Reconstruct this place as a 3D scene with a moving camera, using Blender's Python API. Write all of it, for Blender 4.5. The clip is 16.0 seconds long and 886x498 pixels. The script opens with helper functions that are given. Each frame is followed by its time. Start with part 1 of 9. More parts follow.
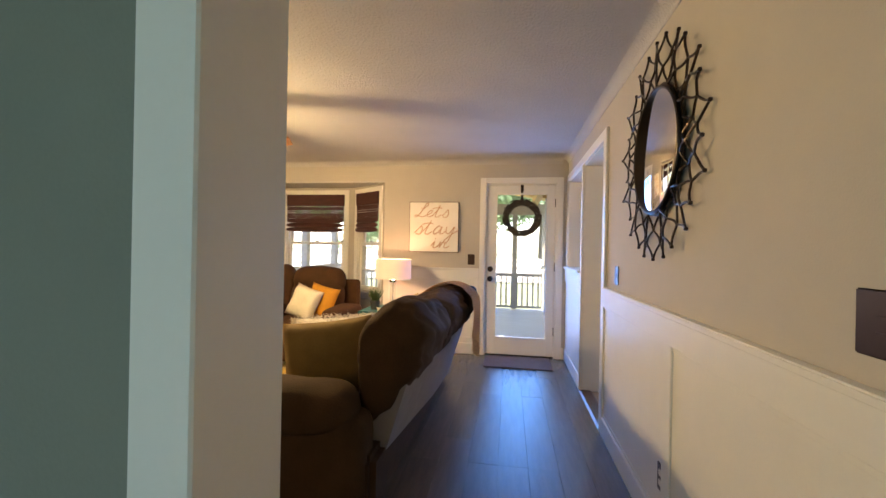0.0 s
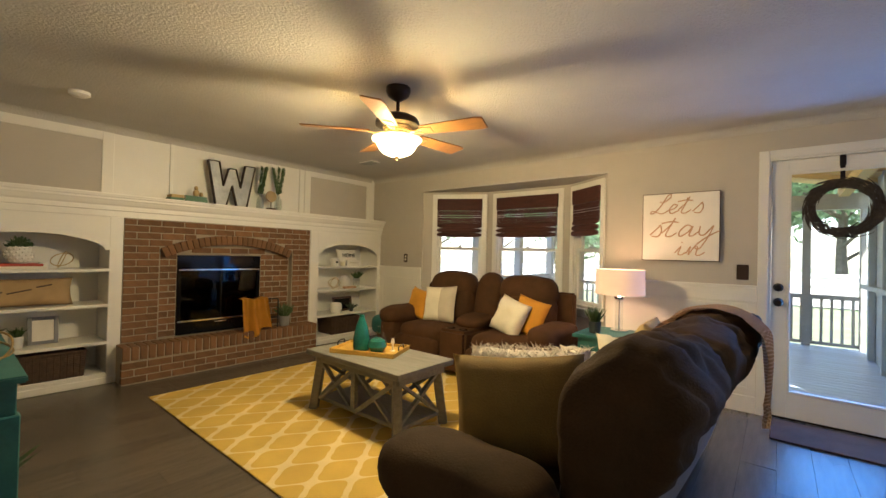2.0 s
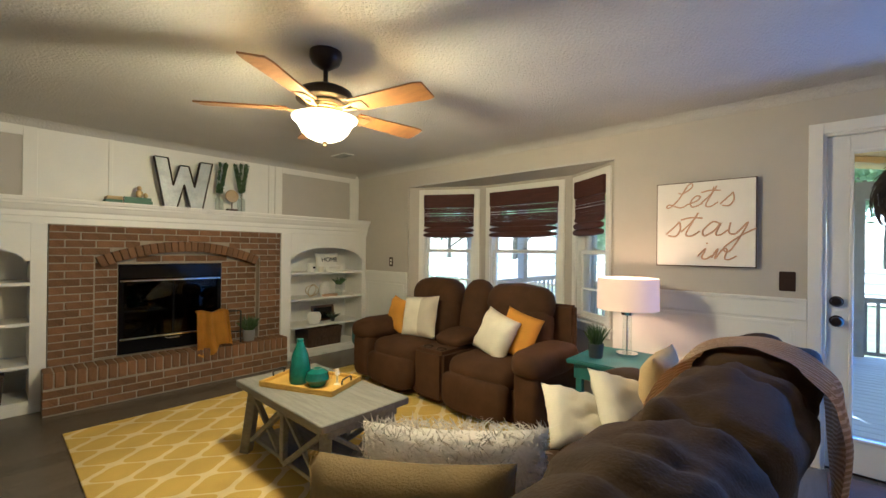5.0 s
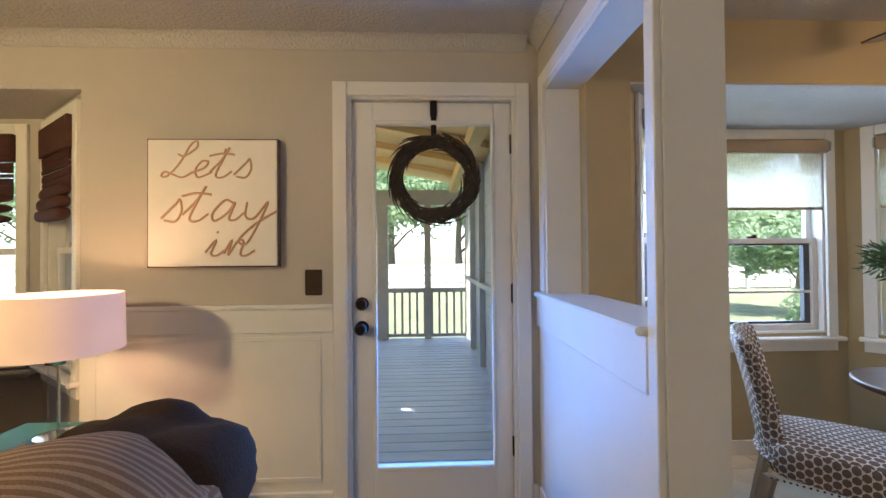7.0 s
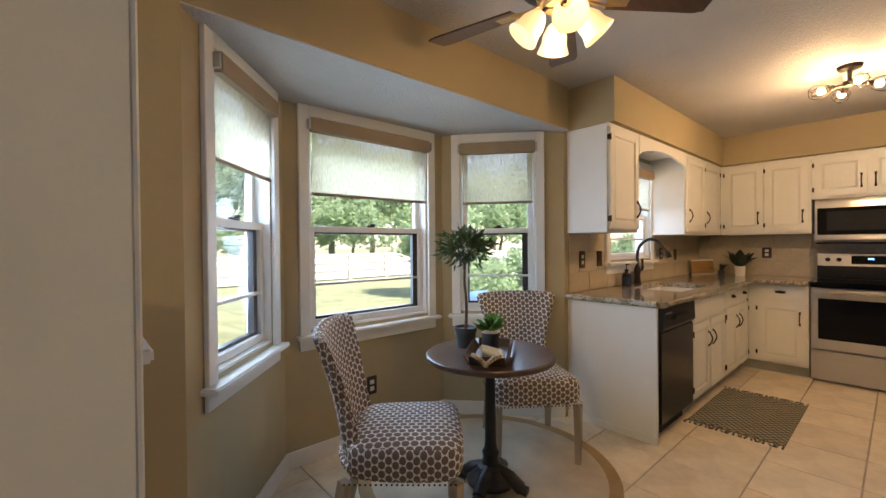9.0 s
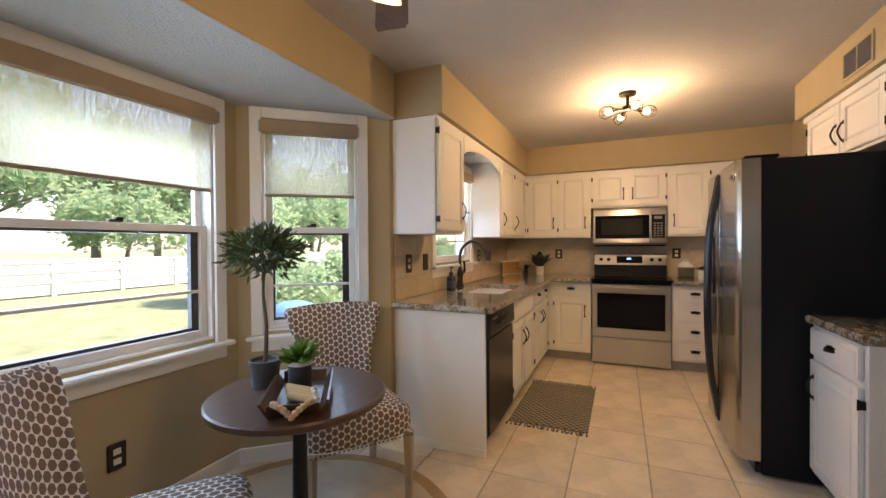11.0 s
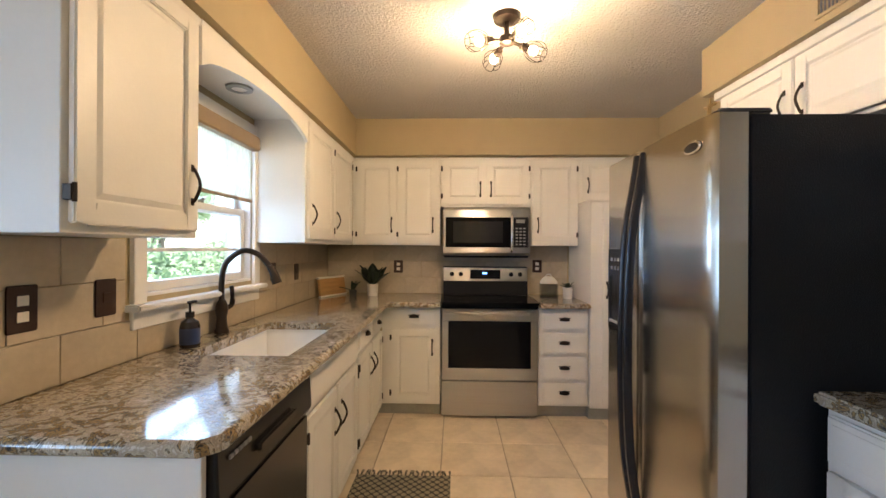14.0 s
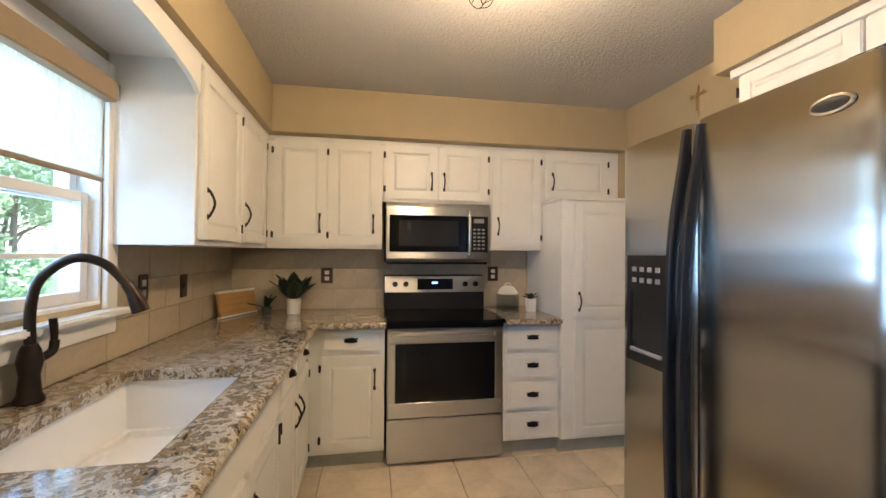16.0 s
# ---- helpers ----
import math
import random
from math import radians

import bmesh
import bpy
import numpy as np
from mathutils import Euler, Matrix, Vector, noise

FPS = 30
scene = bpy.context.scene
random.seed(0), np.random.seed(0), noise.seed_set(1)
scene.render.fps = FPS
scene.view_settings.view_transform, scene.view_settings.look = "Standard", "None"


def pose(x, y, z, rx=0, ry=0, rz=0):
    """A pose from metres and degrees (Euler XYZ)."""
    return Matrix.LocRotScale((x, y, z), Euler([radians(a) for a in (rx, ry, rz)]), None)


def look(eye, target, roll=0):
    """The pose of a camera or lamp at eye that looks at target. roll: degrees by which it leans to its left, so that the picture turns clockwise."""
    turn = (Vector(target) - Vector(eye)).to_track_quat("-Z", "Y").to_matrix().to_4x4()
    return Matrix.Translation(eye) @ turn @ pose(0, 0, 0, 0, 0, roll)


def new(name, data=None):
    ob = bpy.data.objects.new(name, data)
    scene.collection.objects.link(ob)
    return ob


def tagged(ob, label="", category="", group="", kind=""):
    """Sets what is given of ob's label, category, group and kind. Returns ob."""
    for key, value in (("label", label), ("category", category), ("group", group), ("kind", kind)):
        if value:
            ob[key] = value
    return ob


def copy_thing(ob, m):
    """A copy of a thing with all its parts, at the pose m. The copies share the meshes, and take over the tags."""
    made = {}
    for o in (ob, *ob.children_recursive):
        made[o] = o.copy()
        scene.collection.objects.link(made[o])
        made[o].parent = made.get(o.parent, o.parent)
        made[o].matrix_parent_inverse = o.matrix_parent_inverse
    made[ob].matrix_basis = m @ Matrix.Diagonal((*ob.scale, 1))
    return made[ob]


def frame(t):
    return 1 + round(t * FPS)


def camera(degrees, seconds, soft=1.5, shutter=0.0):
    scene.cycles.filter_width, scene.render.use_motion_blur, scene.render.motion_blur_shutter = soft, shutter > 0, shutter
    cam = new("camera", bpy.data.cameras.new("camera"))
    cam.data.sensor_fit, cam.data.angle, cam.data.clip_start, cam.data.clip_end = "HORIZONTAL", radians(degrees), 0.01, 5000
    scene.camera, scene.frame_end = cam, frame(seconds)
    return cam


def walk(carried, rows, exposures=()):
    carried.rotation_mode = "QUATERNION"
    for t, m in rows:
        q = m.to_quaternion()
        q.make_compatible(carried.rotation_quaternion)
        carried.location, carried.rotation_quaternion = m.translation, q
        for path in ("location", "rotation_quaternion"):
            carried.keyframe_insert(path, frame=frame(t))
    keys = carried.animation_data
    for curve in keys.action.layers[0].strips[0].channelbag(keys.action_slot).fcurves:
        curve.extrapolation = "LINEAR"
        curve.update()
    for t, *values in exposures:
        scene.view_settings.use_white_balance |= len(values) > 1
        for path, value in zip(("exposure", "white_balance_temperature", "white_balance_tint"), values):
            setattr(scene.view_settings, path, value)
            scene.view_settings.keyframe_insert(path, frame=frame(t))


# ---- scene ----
cam = camera(94.4, 16.0)
PATH = [
    (0, (-0.113, 0.142, 1.306), (-0.43, 2.117, 1.305), 1.1),
    (0.5, (-0.141, 0.438, 1.3), (-0.724, 2.351, 1.3), 1.0),
    (1, (-0.23, 0.655, 1.282), (-1.076, 2.467, 1.288), 1.2),
    (1.5, (-0.332, 0.812, 1.269), (-1.411, 2.496, 1.287), 1.4),
    (2, (-0.34, 0.914, 1.276), (-1.606, 2.462, 1.299), 1.4),
    (2.5, (-0.345, 0.963, 1.286), (-1.73, 2.407, 1.307), 1.3),
    (3, (-0.332, 1.006, 1.291), (-1.799, 2.366, 1.311), 1.3),
    (3.2, (-0.328, 1.025, 1.281), (-1.816, 2.361, 1.305), 1.3),
    (5.3, (-0.44, 1.88, 1.367), (-1.696, 3.436, 1.36), 0.3),
    (5.5, (-0.421, 2.018, 1.357), (-1.565, 3.658, 1.348), 0.1),
    (6, (-0.344, 2.483, 1.306), (-1.155, 4.311, 1.338), 0.3),
    (6.5, (-0.166, 2.85, 1.32), (-0.561, 4.811, 1.342), -0.2),
    (7, (-0.012, 3.163, 1.316), (0.074, 5.161, 1.342), -0.5),
    (7.5, (0.126, 3.398, 1.339), (0.692, 5.316, 1.328), -0.9),
    (8, (0.375, 3.41, 1.327), (1.278, 5.194, 1.281), -0.7),
    (8.5, (0.577, 3.404, 1.307), (1.735, 5.035, 1.264), -0.5),
    (8.7, (0.63, 3.394, 1.294), (1.862, 4.97, 1.26), -0.5),
    (10.8, (0.931, 3.691, 1.271), (2.728, 4.569, 1.256), -0.4),
    (11, (1.04, 3.688, 1.291), (2.875, 4.484, 1.27), -0.4),
    (11.5, (1.289, 3.686, 1.309), (3.199, 4.28, 1.286), -0.2),
    (12, (1.585, 3.748, 1.324), (3.542, 4.161, 1.302), -0.1),
    (12.5, (1.84, 3.774, 1.322), (3.821, 4.052, 1.304), 0.1),
    (13, (2.088, 3.773, 1.341), (4.079, 3.961, 1.327), 0.1),
    (13.5, (2.308, 3.807, 1.335), (4.304, 3.93, 1.327), 0.3),
    (14, (2.507, 3.88, 1.33), (4.506, 3.935, 1.33), 0.3),
    (14.5, (2.677, 3.923, 1.317), (4.677, 3.896, 1.317), 0.3),
    (15, (2.879, 3.954, 1.328), (4.875, 3.827, 1.335), 0.5),
    (15.5, (3.034, 4.02, 1.334), (5.02, 3.784, 1.349), 0.4),
    (16, (3.152, 4.083, 1.338), (5.121, 3.734, 1.358), 0.4),
]
walk(cam, [(t, look(eye, target, roll)) for t, eye, target, roll in PATH], exposures=[(0.0, 2.66, 7300, 21), (1.0, 2.35, 6600, 14), (1.5, 2.3, 6550, 13), (3.0, 2.5, 5950, 10), (5.5, 2.33, 5250, 9), (7.0, 2.2, 6600, 14), (8.5, 2.02, 7400, 15), (11.0, 2.14, 7600, 19), (12.5, 2.14, 7200, 15), (14.5, 2.38, 6350, 10), (16.0, 2.4, 6000, 8)])

# ---------------------------------------------------------------- world and light
world = bpy.data.worlds.new("world")
scene.world = world
world.use_nodes = True
wn = world.node_tree.nodes
sky = wn.new("ShaderNodeTexSky")
sky.sky_type, sky.sun_disc = "NISHITA", False
SUN_EL, SUN_AZ = radians(55), radians(150)
sky.sun_elevation, sky.sun_rotation = SUN_EL, SUN_AZ
world.node_tree.links.new(sky.outputs[0], wn["Background"].inputs[0])
wn["Background"].inputs[1].default_value = 0.14


def lamp(name, kind, m, energy, color, **more):
    data = bpy.data.lights.new(name, kind)
    data.energy, data.color = energy, color
    for key, value in more.items():
        if key == "angle":
            data.angle = value
        elif key == "radius":
            data.shadow_soft_size = value
        elif key == "size":
            data.shape, data.size, data.size_y = "RECTANGLE", value[0], value[1]
    ob = new(name, data)
    ob.matrix_world = m
    return ob


sun_way = Vector((math.sin(SUN_AZ) * math.cos(SUN_EL), math.cos(SUN_AZ) * math.cos(SUN_EL), math.sin(SUN_EL)))
lamp("sun", "SUN", look(sun_way * 30, (0, 0, 0)), 3.2, (1.0, 0.95, 0.87), angle=radians(0.5))
SKY = (0.42, 0.66, 1.0)
# daylight through the glazed door and the bays
lamp("door_daylight", "AREA", look((0.03, 5.275, 1.12), (0.03, 3.0, 0.65)), 5.0, (0.06, 0.32, 1.0), size=(0.62, 1.7))
lamp("living_bay_daylight", "AREA", look((-3.0, 5.92, 1.35), (-3.0, 3.0, 1.0)), 1.3, SKY, size=(1.3, 0.8))
lamp("nook_daylight", "AREA", look((2.17, 5.98, 1.30), (2.17, 3.5, 0.6)), 6.5, SKY, size=(0.95, 1.1))
lamp("nook_daylight_east", "AREA", look((3.22, 5.62, 1.30), (2.0, 4.3, 0.7)), 1.3, SKY, size=(0.6, 1.1))
lamp("nook_daylight_west", "AREA", look((1.10, 5.62, 1.30), (2.2, 4.3, 0.7)), 6.0, SKY, size=(0.6, 1.1))
lamp("sink_daylight", "AREA", look((4.46, 5.32, 1.55), (4.46, 3.8, 0.8)), 3.6, SKY, size=(0.8, 0.8))
WARM = (1.0, 0.70, 0.42)
lamp("fan_bulb_light", "POINT", pose(-2.40, 2.90, 1.99), 30, (1.0, 0.79, 0.40), radius=0.10)
lamp("table_lamp_light", "POINT", pose(-1.46, 4.85, 1.06), 1.8, (1.0, 0.62, 0.36), radius=0.04)
lamp("kitchen_bulb_light", "POINT", pose(4.43, 3.64, 2.17), 8.5, WARM, radius=0.06)
lamp("porch_bulb_light", "POINT", pose(-1.50, 8.0, 2.30), 6, (1.0, 0.74, 0.36), radius=0.10)
lamp("nook_bulb_light", "POINT", pose(2.10, 4.30, 2.11), 1.4, WARM, radius=0.14)
# added lamp for daylight from an assumed, unseen opening behind the walk's start
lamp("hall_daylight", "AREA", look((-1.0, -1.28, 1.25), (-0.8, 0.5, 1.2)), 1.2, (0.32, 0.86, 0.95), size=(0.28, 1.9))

# ---------------------------------------------------------------- materials
MATS = {}


def material(name, color, rough=0.6, metal=0.0, var=0.08, scale=6.0, fine=60.0, bump=0.06, stretch=(1, 1, 1), coat=0.0, island=0.0, emit=None, spec=None):
    """Base colour varied at two scales (broad stains, fine grain) with fine relief."""
    m = bpy.data.materials.new(name)
    m.use_nodes = True
    n, l = m.node_tree.nodes, m.node_tree.links
    b = n["Principled BSDF"]
    b.inputs["Roughness"].default_value, b.inputs["Metallic"].default_value = rough, metal
    if coat:
        b.inputs["Coat Weight"].default_value, b.inputs["Coat Roughness"].default_value = coat, 0.12
    if spec is not None:
        b.inputs["Specular IOR Level"].default_value = spec
    tc, mp = n.new("ShaderNodeTexCoord"), n.new("ShaderNodeMapping")
    mp.inputs["Scale"].default_value = stretch
    l.new(tc.outputs["Object"], mp.inputs["Vector"])
    n1, n2 = n.new("ShaderNodeTexNoise"), n.new("ShaderNodeTexNoise")
    n1.inputs["Scale"].default_value, n2.inputs["Scale"].default_value = scale, fine
    n1.inputs["Detail"].default_value, n2.inputs["Detail"].default_value = 5, 3
    for t in (n1, n2):
        l.new(mp.outputs[0], t.inputs["Vector"])
    add = n.new("ShaderNodeMath")
    add.operation = "MULTIPLY_ADD"
    add.inputs[1].default_value = 0.4
    l.new(n2.outputs["Fac"], add.inputs[0])
    l.new(n1.outputs["Fac"], add.inputs[2])
    total = add
    if island:
        info = n.new("ShaderNodeObjectInfo")
        more = n.new("ShaderNodeMath")
        more.operation = "MULTIPLY_ADD"
        more.inputs[1].default_value = island
        l.new(info.outputs["Random"], more.inputs[0])
        l.new(add.outputs[0], more.inputs[2])
        total = more
    ramp = n.new("ShaderNodeMapRange")
    ramp.inputs["From Min"].default_value, ramp.inputs["From Max"].default_value = 0.35, 1.05 + island
    ramp.inputs["To Min"].default_value, ramp.inputs["To Max"].default_value = 1 - var * 1.4, 1 + var
    l.new(total.outputs[0], ramp.inputs["Value"])
    mul = n.new("ShaderNodeMix")
    mul.data_type, mul.blend_type = "RGBA", "MULTIPLY"
    mul.inputs[0].default_value = 1.0
    mul.inputs[6].default_value = (*color, 1)
    l.new(ramp.outputs[0], mul.inputs[7])
    l.new(mul.outputs[2], b.inputs["Base Color"])
    if bump:
        bp = n.new("ShaderNodeBump")
        bp.inputs["Strength"].default_value, bp.inputs["Distance"].default_value = min(1.0, bump * 4), 0.004
        l.new(n2.outputs["Fac"], bp.inputs["Height"])
        l.new(bp.outputs[0], b.inputs["Normal"])
    if emit:
        b.inputs["Emission Color"].default_value, b.inputs["Emission Strength"].default_value = (*emit[0], 1), emit[1]
    MATS[name] = m
    return m


def two_tone(m, a, b_col, build, uv=True):
    """Mixes two colours by a 0..1 pattern that build(nodes, links, vector socket) returns."""
    n, l = m.node_tree.nodes, m.node_tree.links
    tc = n.new("ShaderNodeTexCoord")
    fac = build(n, l, tc.outputs["UV" if uv else "Object"])
    mix = n.new("ShaderNodeMix")
    mix.data_type = "RGBA"
    mix.inputs[6].default_value, mix.inputs[7].default_value = (*a, 1), (*b_col, 1)
    l.new(fac, mix.inputs[0])
    mul = next(x for x in n if x.type == "MIX" and x.blend_type == "MULTIPLY")
    l.new(mix.outputs[2], mul.inputs[6])
    return m


def maths(n, l, op, a, b=None, c=None):
    node = n.new("ShaderNodeMath")
    node.operation = op
    for i, v in enumerate((a, b, c)):
        if v is None:
            continue
        if isinstance(v, (int, float)):
            node.inputs[i].default_value = v
        else:
            l.new(v, node.inputs[i])
    return node.outputs[0]


def waves(n, l, vec, px, py):
    """cos of both texture axes with periods px and py."""
    sep = n.new("ShaderNodeSeparateXYZ")
    l.new(vec, sep.inputs[0])
    x = maths(n, l, "MULTIPLY", sep.outputs[0], 2 * math.pi / px)
    y = maths(n, l, "MULTIPLY", sep.outputs[1], 2 * math.pi / py)
    return x, y


def trellis(n, l, vec):
    x, y = waves(n, l, vec, 0.27, 0.36)
    u = maths(n, l, "MULTIPLY_ADD", maths(n, l, "SINE", maths(n, l, "MULTIPLY", y, 2.0)), 0.30, x)
    v = maths(n, l, "MULTIPLY_ADD", maths(n, l, "SINE", maths(n, l, "MULTIPLY", x, 2.0)), 0.30, y)
    f = maths(n, l, "ABSOLUTE", maths(n, l, "ADD", maths(n, l, "COSINE", u), maths(n, l, "COSINE", v)))
    return maths(n, l, "LESS_THAN", f, 0.24)


def ovals(n, l, vec):
    x, y = waves(n, l, vec, 0.027, 0.031)
    half = maths(n, l, "MULTIPLY", x, 0.5)
    tall = maths(n, l, "MULTIPLY", y, 0.866)
    h = maths(n, l, "ADD", maths(n, l, "COSINE", x), maths(n, l, "ADD", maths(n, l, "COSINE", maths(n, l, "ADD", half, tall)), maths(n, l, "COSINE", maths(n, l, "SUBTRACT", half, tall))))
    return maths(n, l, "GREATER_THAN", h, -0.92)


def diamonds(n, l, vec):
    x, y = waves(n, l, vec, 0.05, 0.05)
    g = maths(n, l, "ADD", maths(n, l, "COSINE", x), maths(n, l, "COSINE", y))
    return maths(n, l, "GREATER_THAN", maths(n, l, "ABSOLUTE", g), 0.55)


def knit(n, l, vec):
    x, y = waves(n, l, vec, 0.10, 0.018)
    return maths(n, l, "GREATER_THAN", maths(n, l, "COSINE", y), 0.25)


def speckle(m, stops, scale, detail=6.0):
    """Stone: a ramp of colours over warped noise."""
    n, l = m.node_tree.nodes, m.node_tree.links
    tc, no, vo = n.new("ShaderNodeTexCoord"), n.new("ShaderNodeTexNoise"), n.new("ShaderNodeTexVoronoi")
    no.inputs["Scale"].default_value, no.inputs["Detail"].default_value, no.inputs["Distortion"].default_value = scale, detail, 1.2
    no.inputs["Roughness"].default_value = 0.72
    vo.inputs["Scale"].default_value = scale * 3
    l.new(tc.outputs["Object"], no.inputs["Vector"])
    l.new(tc.outputs["Object"], vo.inputs["Vector"])
    v = maths(n, l, "MULTIPLY_ADD", vo.outputs["Distance"], 0.22, no.outputs["Fac"])
    ramp = n.new("ShaderNodeValToRGB")
    e = ramp.color_ramp.elements
    while len(e) < len(stops):
        e.new(0.5)
    for k, (p, c) in enumerate(stops):
        e[k].position, e[k].color = p, (*c, 1)
    l.new(v, ramp.inputs[0])
    mul = next(x for x in n if x.type == "MIX" and x.blend_type == "MULTIPLY")
    l.new(ramp.outputs[0], mul.inputs[6])
    return m


def glass(name, rough=0.0, tint=(1, 1, 1), mix=0.92):
    """A clear pane: mostly see-through, with a mirror-like sheen."""
    m = bpy.data.materials.new(name)
    m.use_nodes = True
    n, l = m.node_tree.nodes, m.node_tree.links
    n.remove(n["Principled BSDF"])
    tr, gl, mx, fr = n.new("ShaderNodeBsdfTransparent"), n.new("ShaderNodeBsdfGlossy"), n.new("ShaderNodeMixShader"), n.new("ShaderNodeLayerWeight")
    tr.inputs[0].default_value = (*tint, 1)
    gl.inputs["Roughness"].default_value = rough
    fr.inputs[0].default_value = 0.5
    l.new(maths(n, l, "MULTIPLY_ADD", maths(n, l, "POWER", fr.outputs["Facing"], 4.0), 0.6, 0.03), mx.inputs[0])
    l.new(tr.outputs[0], mx.inputs[1])
    l.new(gl.outputs[0], mx.inputs[2])
    l.new(mx.outputs[0], n["Material Output"].inputs[0])
    MATS[name] = m
    return m


def sheer(name, color, through_part):
    """Thin cloth that lets some light through."""
    m = material(name, color, 0.9, var=0.14, scale=30, fine=240, bump=0.05)
    n, l = m.node_tree.nodes, m.node_tree.links
    tl, tr, m1, m2 = n.new("ShaderNodeBsdfTranslucent"), n.new("ShaderNodeBsdfTransparent"), n.new("ShaderNodeMixShader"), n.new("ShaderNodeMixShader")
    tl.inputs[0].default_value = (*color, 1)
    m1.inputs[0].default_value, m2.inputs[0].default_value = 0.6, through_part
    l.new(n["Principled BSDF"].outputs[0], m1.inputs[1])
    l.new(tl.outputs[0], m1.inputs[2])
    l.new(m1.outputs[0], m2.inputs[1])
    l.new(tr.outputs[0], m2.inputs[2])
    l.new(m2.outputs[0], n["Material Output"].inputs[0])
    tc, mp, no, mr = n.new("ShaderNodeTexCoord"), n.new("ShaderNodeMapping"), n.new("ShaderNodeTexNoise"), n.new("ShaderNodeMapRange")
    mp.inputs["Scale"].default_value = (90, 90, 28)
    no.inputs["Scale"].default_value, no.inputs["Detail"].default_value = 1.0, 4.0
    mr.inputs[1].default_value, mr.inputs[2].default_value = 0.38, 0.66
    mr.inputs[3].default_value, mr.inputs[4].default_value = through_part * 0.25, through_part * 1.5
    l.new(tc.outputs["Object"], mp.inputs[0])
    l.new(mp.outputs[0], no.inputs["Vector"])
    l.new(no.outputs["Fac"], mr.inputs[0])
    l.new(mr.outputs[0], m2.inputs[0])
    return m


material("wall_grey", (0.50, 0.46, 0.41), 0.75, var=0.03, fine=180, bump=0.03)
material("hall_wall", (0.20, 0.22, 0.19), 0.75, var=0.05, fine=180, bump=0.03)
material("wall_beige", (0.43, 0.345, 0.205), 0.75, var=0.03, fine=180, bump=0.03)
material("white_paint", (0.78, 0.76, 0.72), 0.42, var=0.025, fine=90, bump=0.02)
material("white_cabinet", (0.80, 0.78, 0.74), 0.38, var=0.025, fine=90, bump=0.02)
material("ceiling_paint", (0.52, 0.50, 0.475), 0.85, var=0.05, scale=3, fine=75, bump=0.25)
next(x for x in MATS["ceiling_paint"].node_tree.nodes if x.type == "BUMP").inputs["Distance"].default_value = 0.009
material("plank", (0.115, 0.094, 0.074), 0.27, var=0.28, scale=5, fine=40, bump=0.08, stretch=(6, 0.7, 1), island=0.35)
material("plank_gap", (0.085, 0.075, 0.065), 0.7)
material("tile", (0.80, 0.68, 0.52), 0.26, var=0.22, scale=5, fine=26, bump=0.03, island=0.2)
material("grout", (0.40, 0.33, 0.25), 0.8)
material("splash_tile", (0.50, 0.42, 0.31), 0.45, var=0.2, scale=6, fine=40, bump=0.04, island=0.2)
material("brick", (0.19, 0.094, 0.044), 0.85, var=0.45, scale=9, fine=70, bump=0.35, island=0.6)
material("mortar", (0.33, 0.28, 0.22), 0.9, var=0.15, bump=0.25)
material("sofa_brown", (0.052, 0.029, 0.014), 0.85, var=0.3, scale=7, fine=130, bump=0.14, spec=0.22)
material("sofa_back", (0.22, 0.21, 0.21), 0.8, var=0.12, scale=9, fine=160, bump=0.1)
material("loveseat_brown", (0.066, 0.030, 0.014), 0.85, var=0.25, scale=7, fine=130, bump=0.14, spec=0.22)
material("mustard", (0.60, 0.27, 0.025), 0.85, var=0.15, fine=160, bump=0.15)
material("olive_gold", (0.22, 0.14, 0.04), 0.85, var=0.2, fine=160, bump=0.15)
material("cream", (0.74, 0.68, 0.56), 0.85, var=0.1, fine=160, bump=0.15)
material("fur", (0.80, 0.74, 0.66), 0.9, var=0.12, fine=90, bump=0.3)
material("tan_cloth", (0.55, 0.40, 0.20), 0.85, var=0.12, fine=160, bump=0.15)
material("taupe_cloth", (0.50, 0.44, 0.35), 0.85, var=0.1, fine=160, bump=0.15)
two_tone(material("rug", (1, 1, 1), 0.95, var=0.18, scale=3, fine=220, bump=0.3), (0.60, 0.40, 0.085), (0.72, 0.58, 0.30), trellis)
two_tone(material("chair_fabric", (1, 1, 1), 0.85, var=0.12, fine=200, bump=0.15), (0.80, 0.77, 0.73), (0.19, 0.13, 0.10), ovals)
two_tone(material("mat_weave", (1, 1, 1), 0.95, var=0.15, fine=200, bump=0.3), (0.05, 0.05, 0.045), (0.30, 0.27, 0.20), diamonds)
two_tone(material("throw_knit", (1, 1, 1), 0.95, var=0.12, fine=200, bump=0.3), (0.50, 0.31, 0.18), (0.76, 0.56, 0.38), knit)
material("grey_wood", (0.20, 0.19, 0.17), 0.6, var=0.25, scale=8, fine=50, bump=0.15, stretch=(0.6, 6, 6))
material("dark_wood", (0.085, 0.042, 0.025), 0.35, var=0.35, scale=6, fine=40, bump=0.06, stretch=(0.6, 6, 6), coat=0.2)
material("fan_wood", (0.30, 0.13, 0.035), 0.4, var=0.3, scale=6, fine=40, bump=0.05, stretch=(0.8, 5, 5), coat=0.3)
material("oak_wood", (0.48, 0.28, 0.11), 0.5, var=0.25, scale=6, fine=40, bump=0.08, stretch=(0.6, 6, 6))
material("leg_wood", (0.36, 0.28, 0.20), 0.55, var=0.2, scale=6, fine=40, bump=0.06, stretch=(5, 5, 0.6))
material("bronze", (0.035, 0.024, 0.018), 0.35, metal=0.7, var=0.2, bump=0.03)
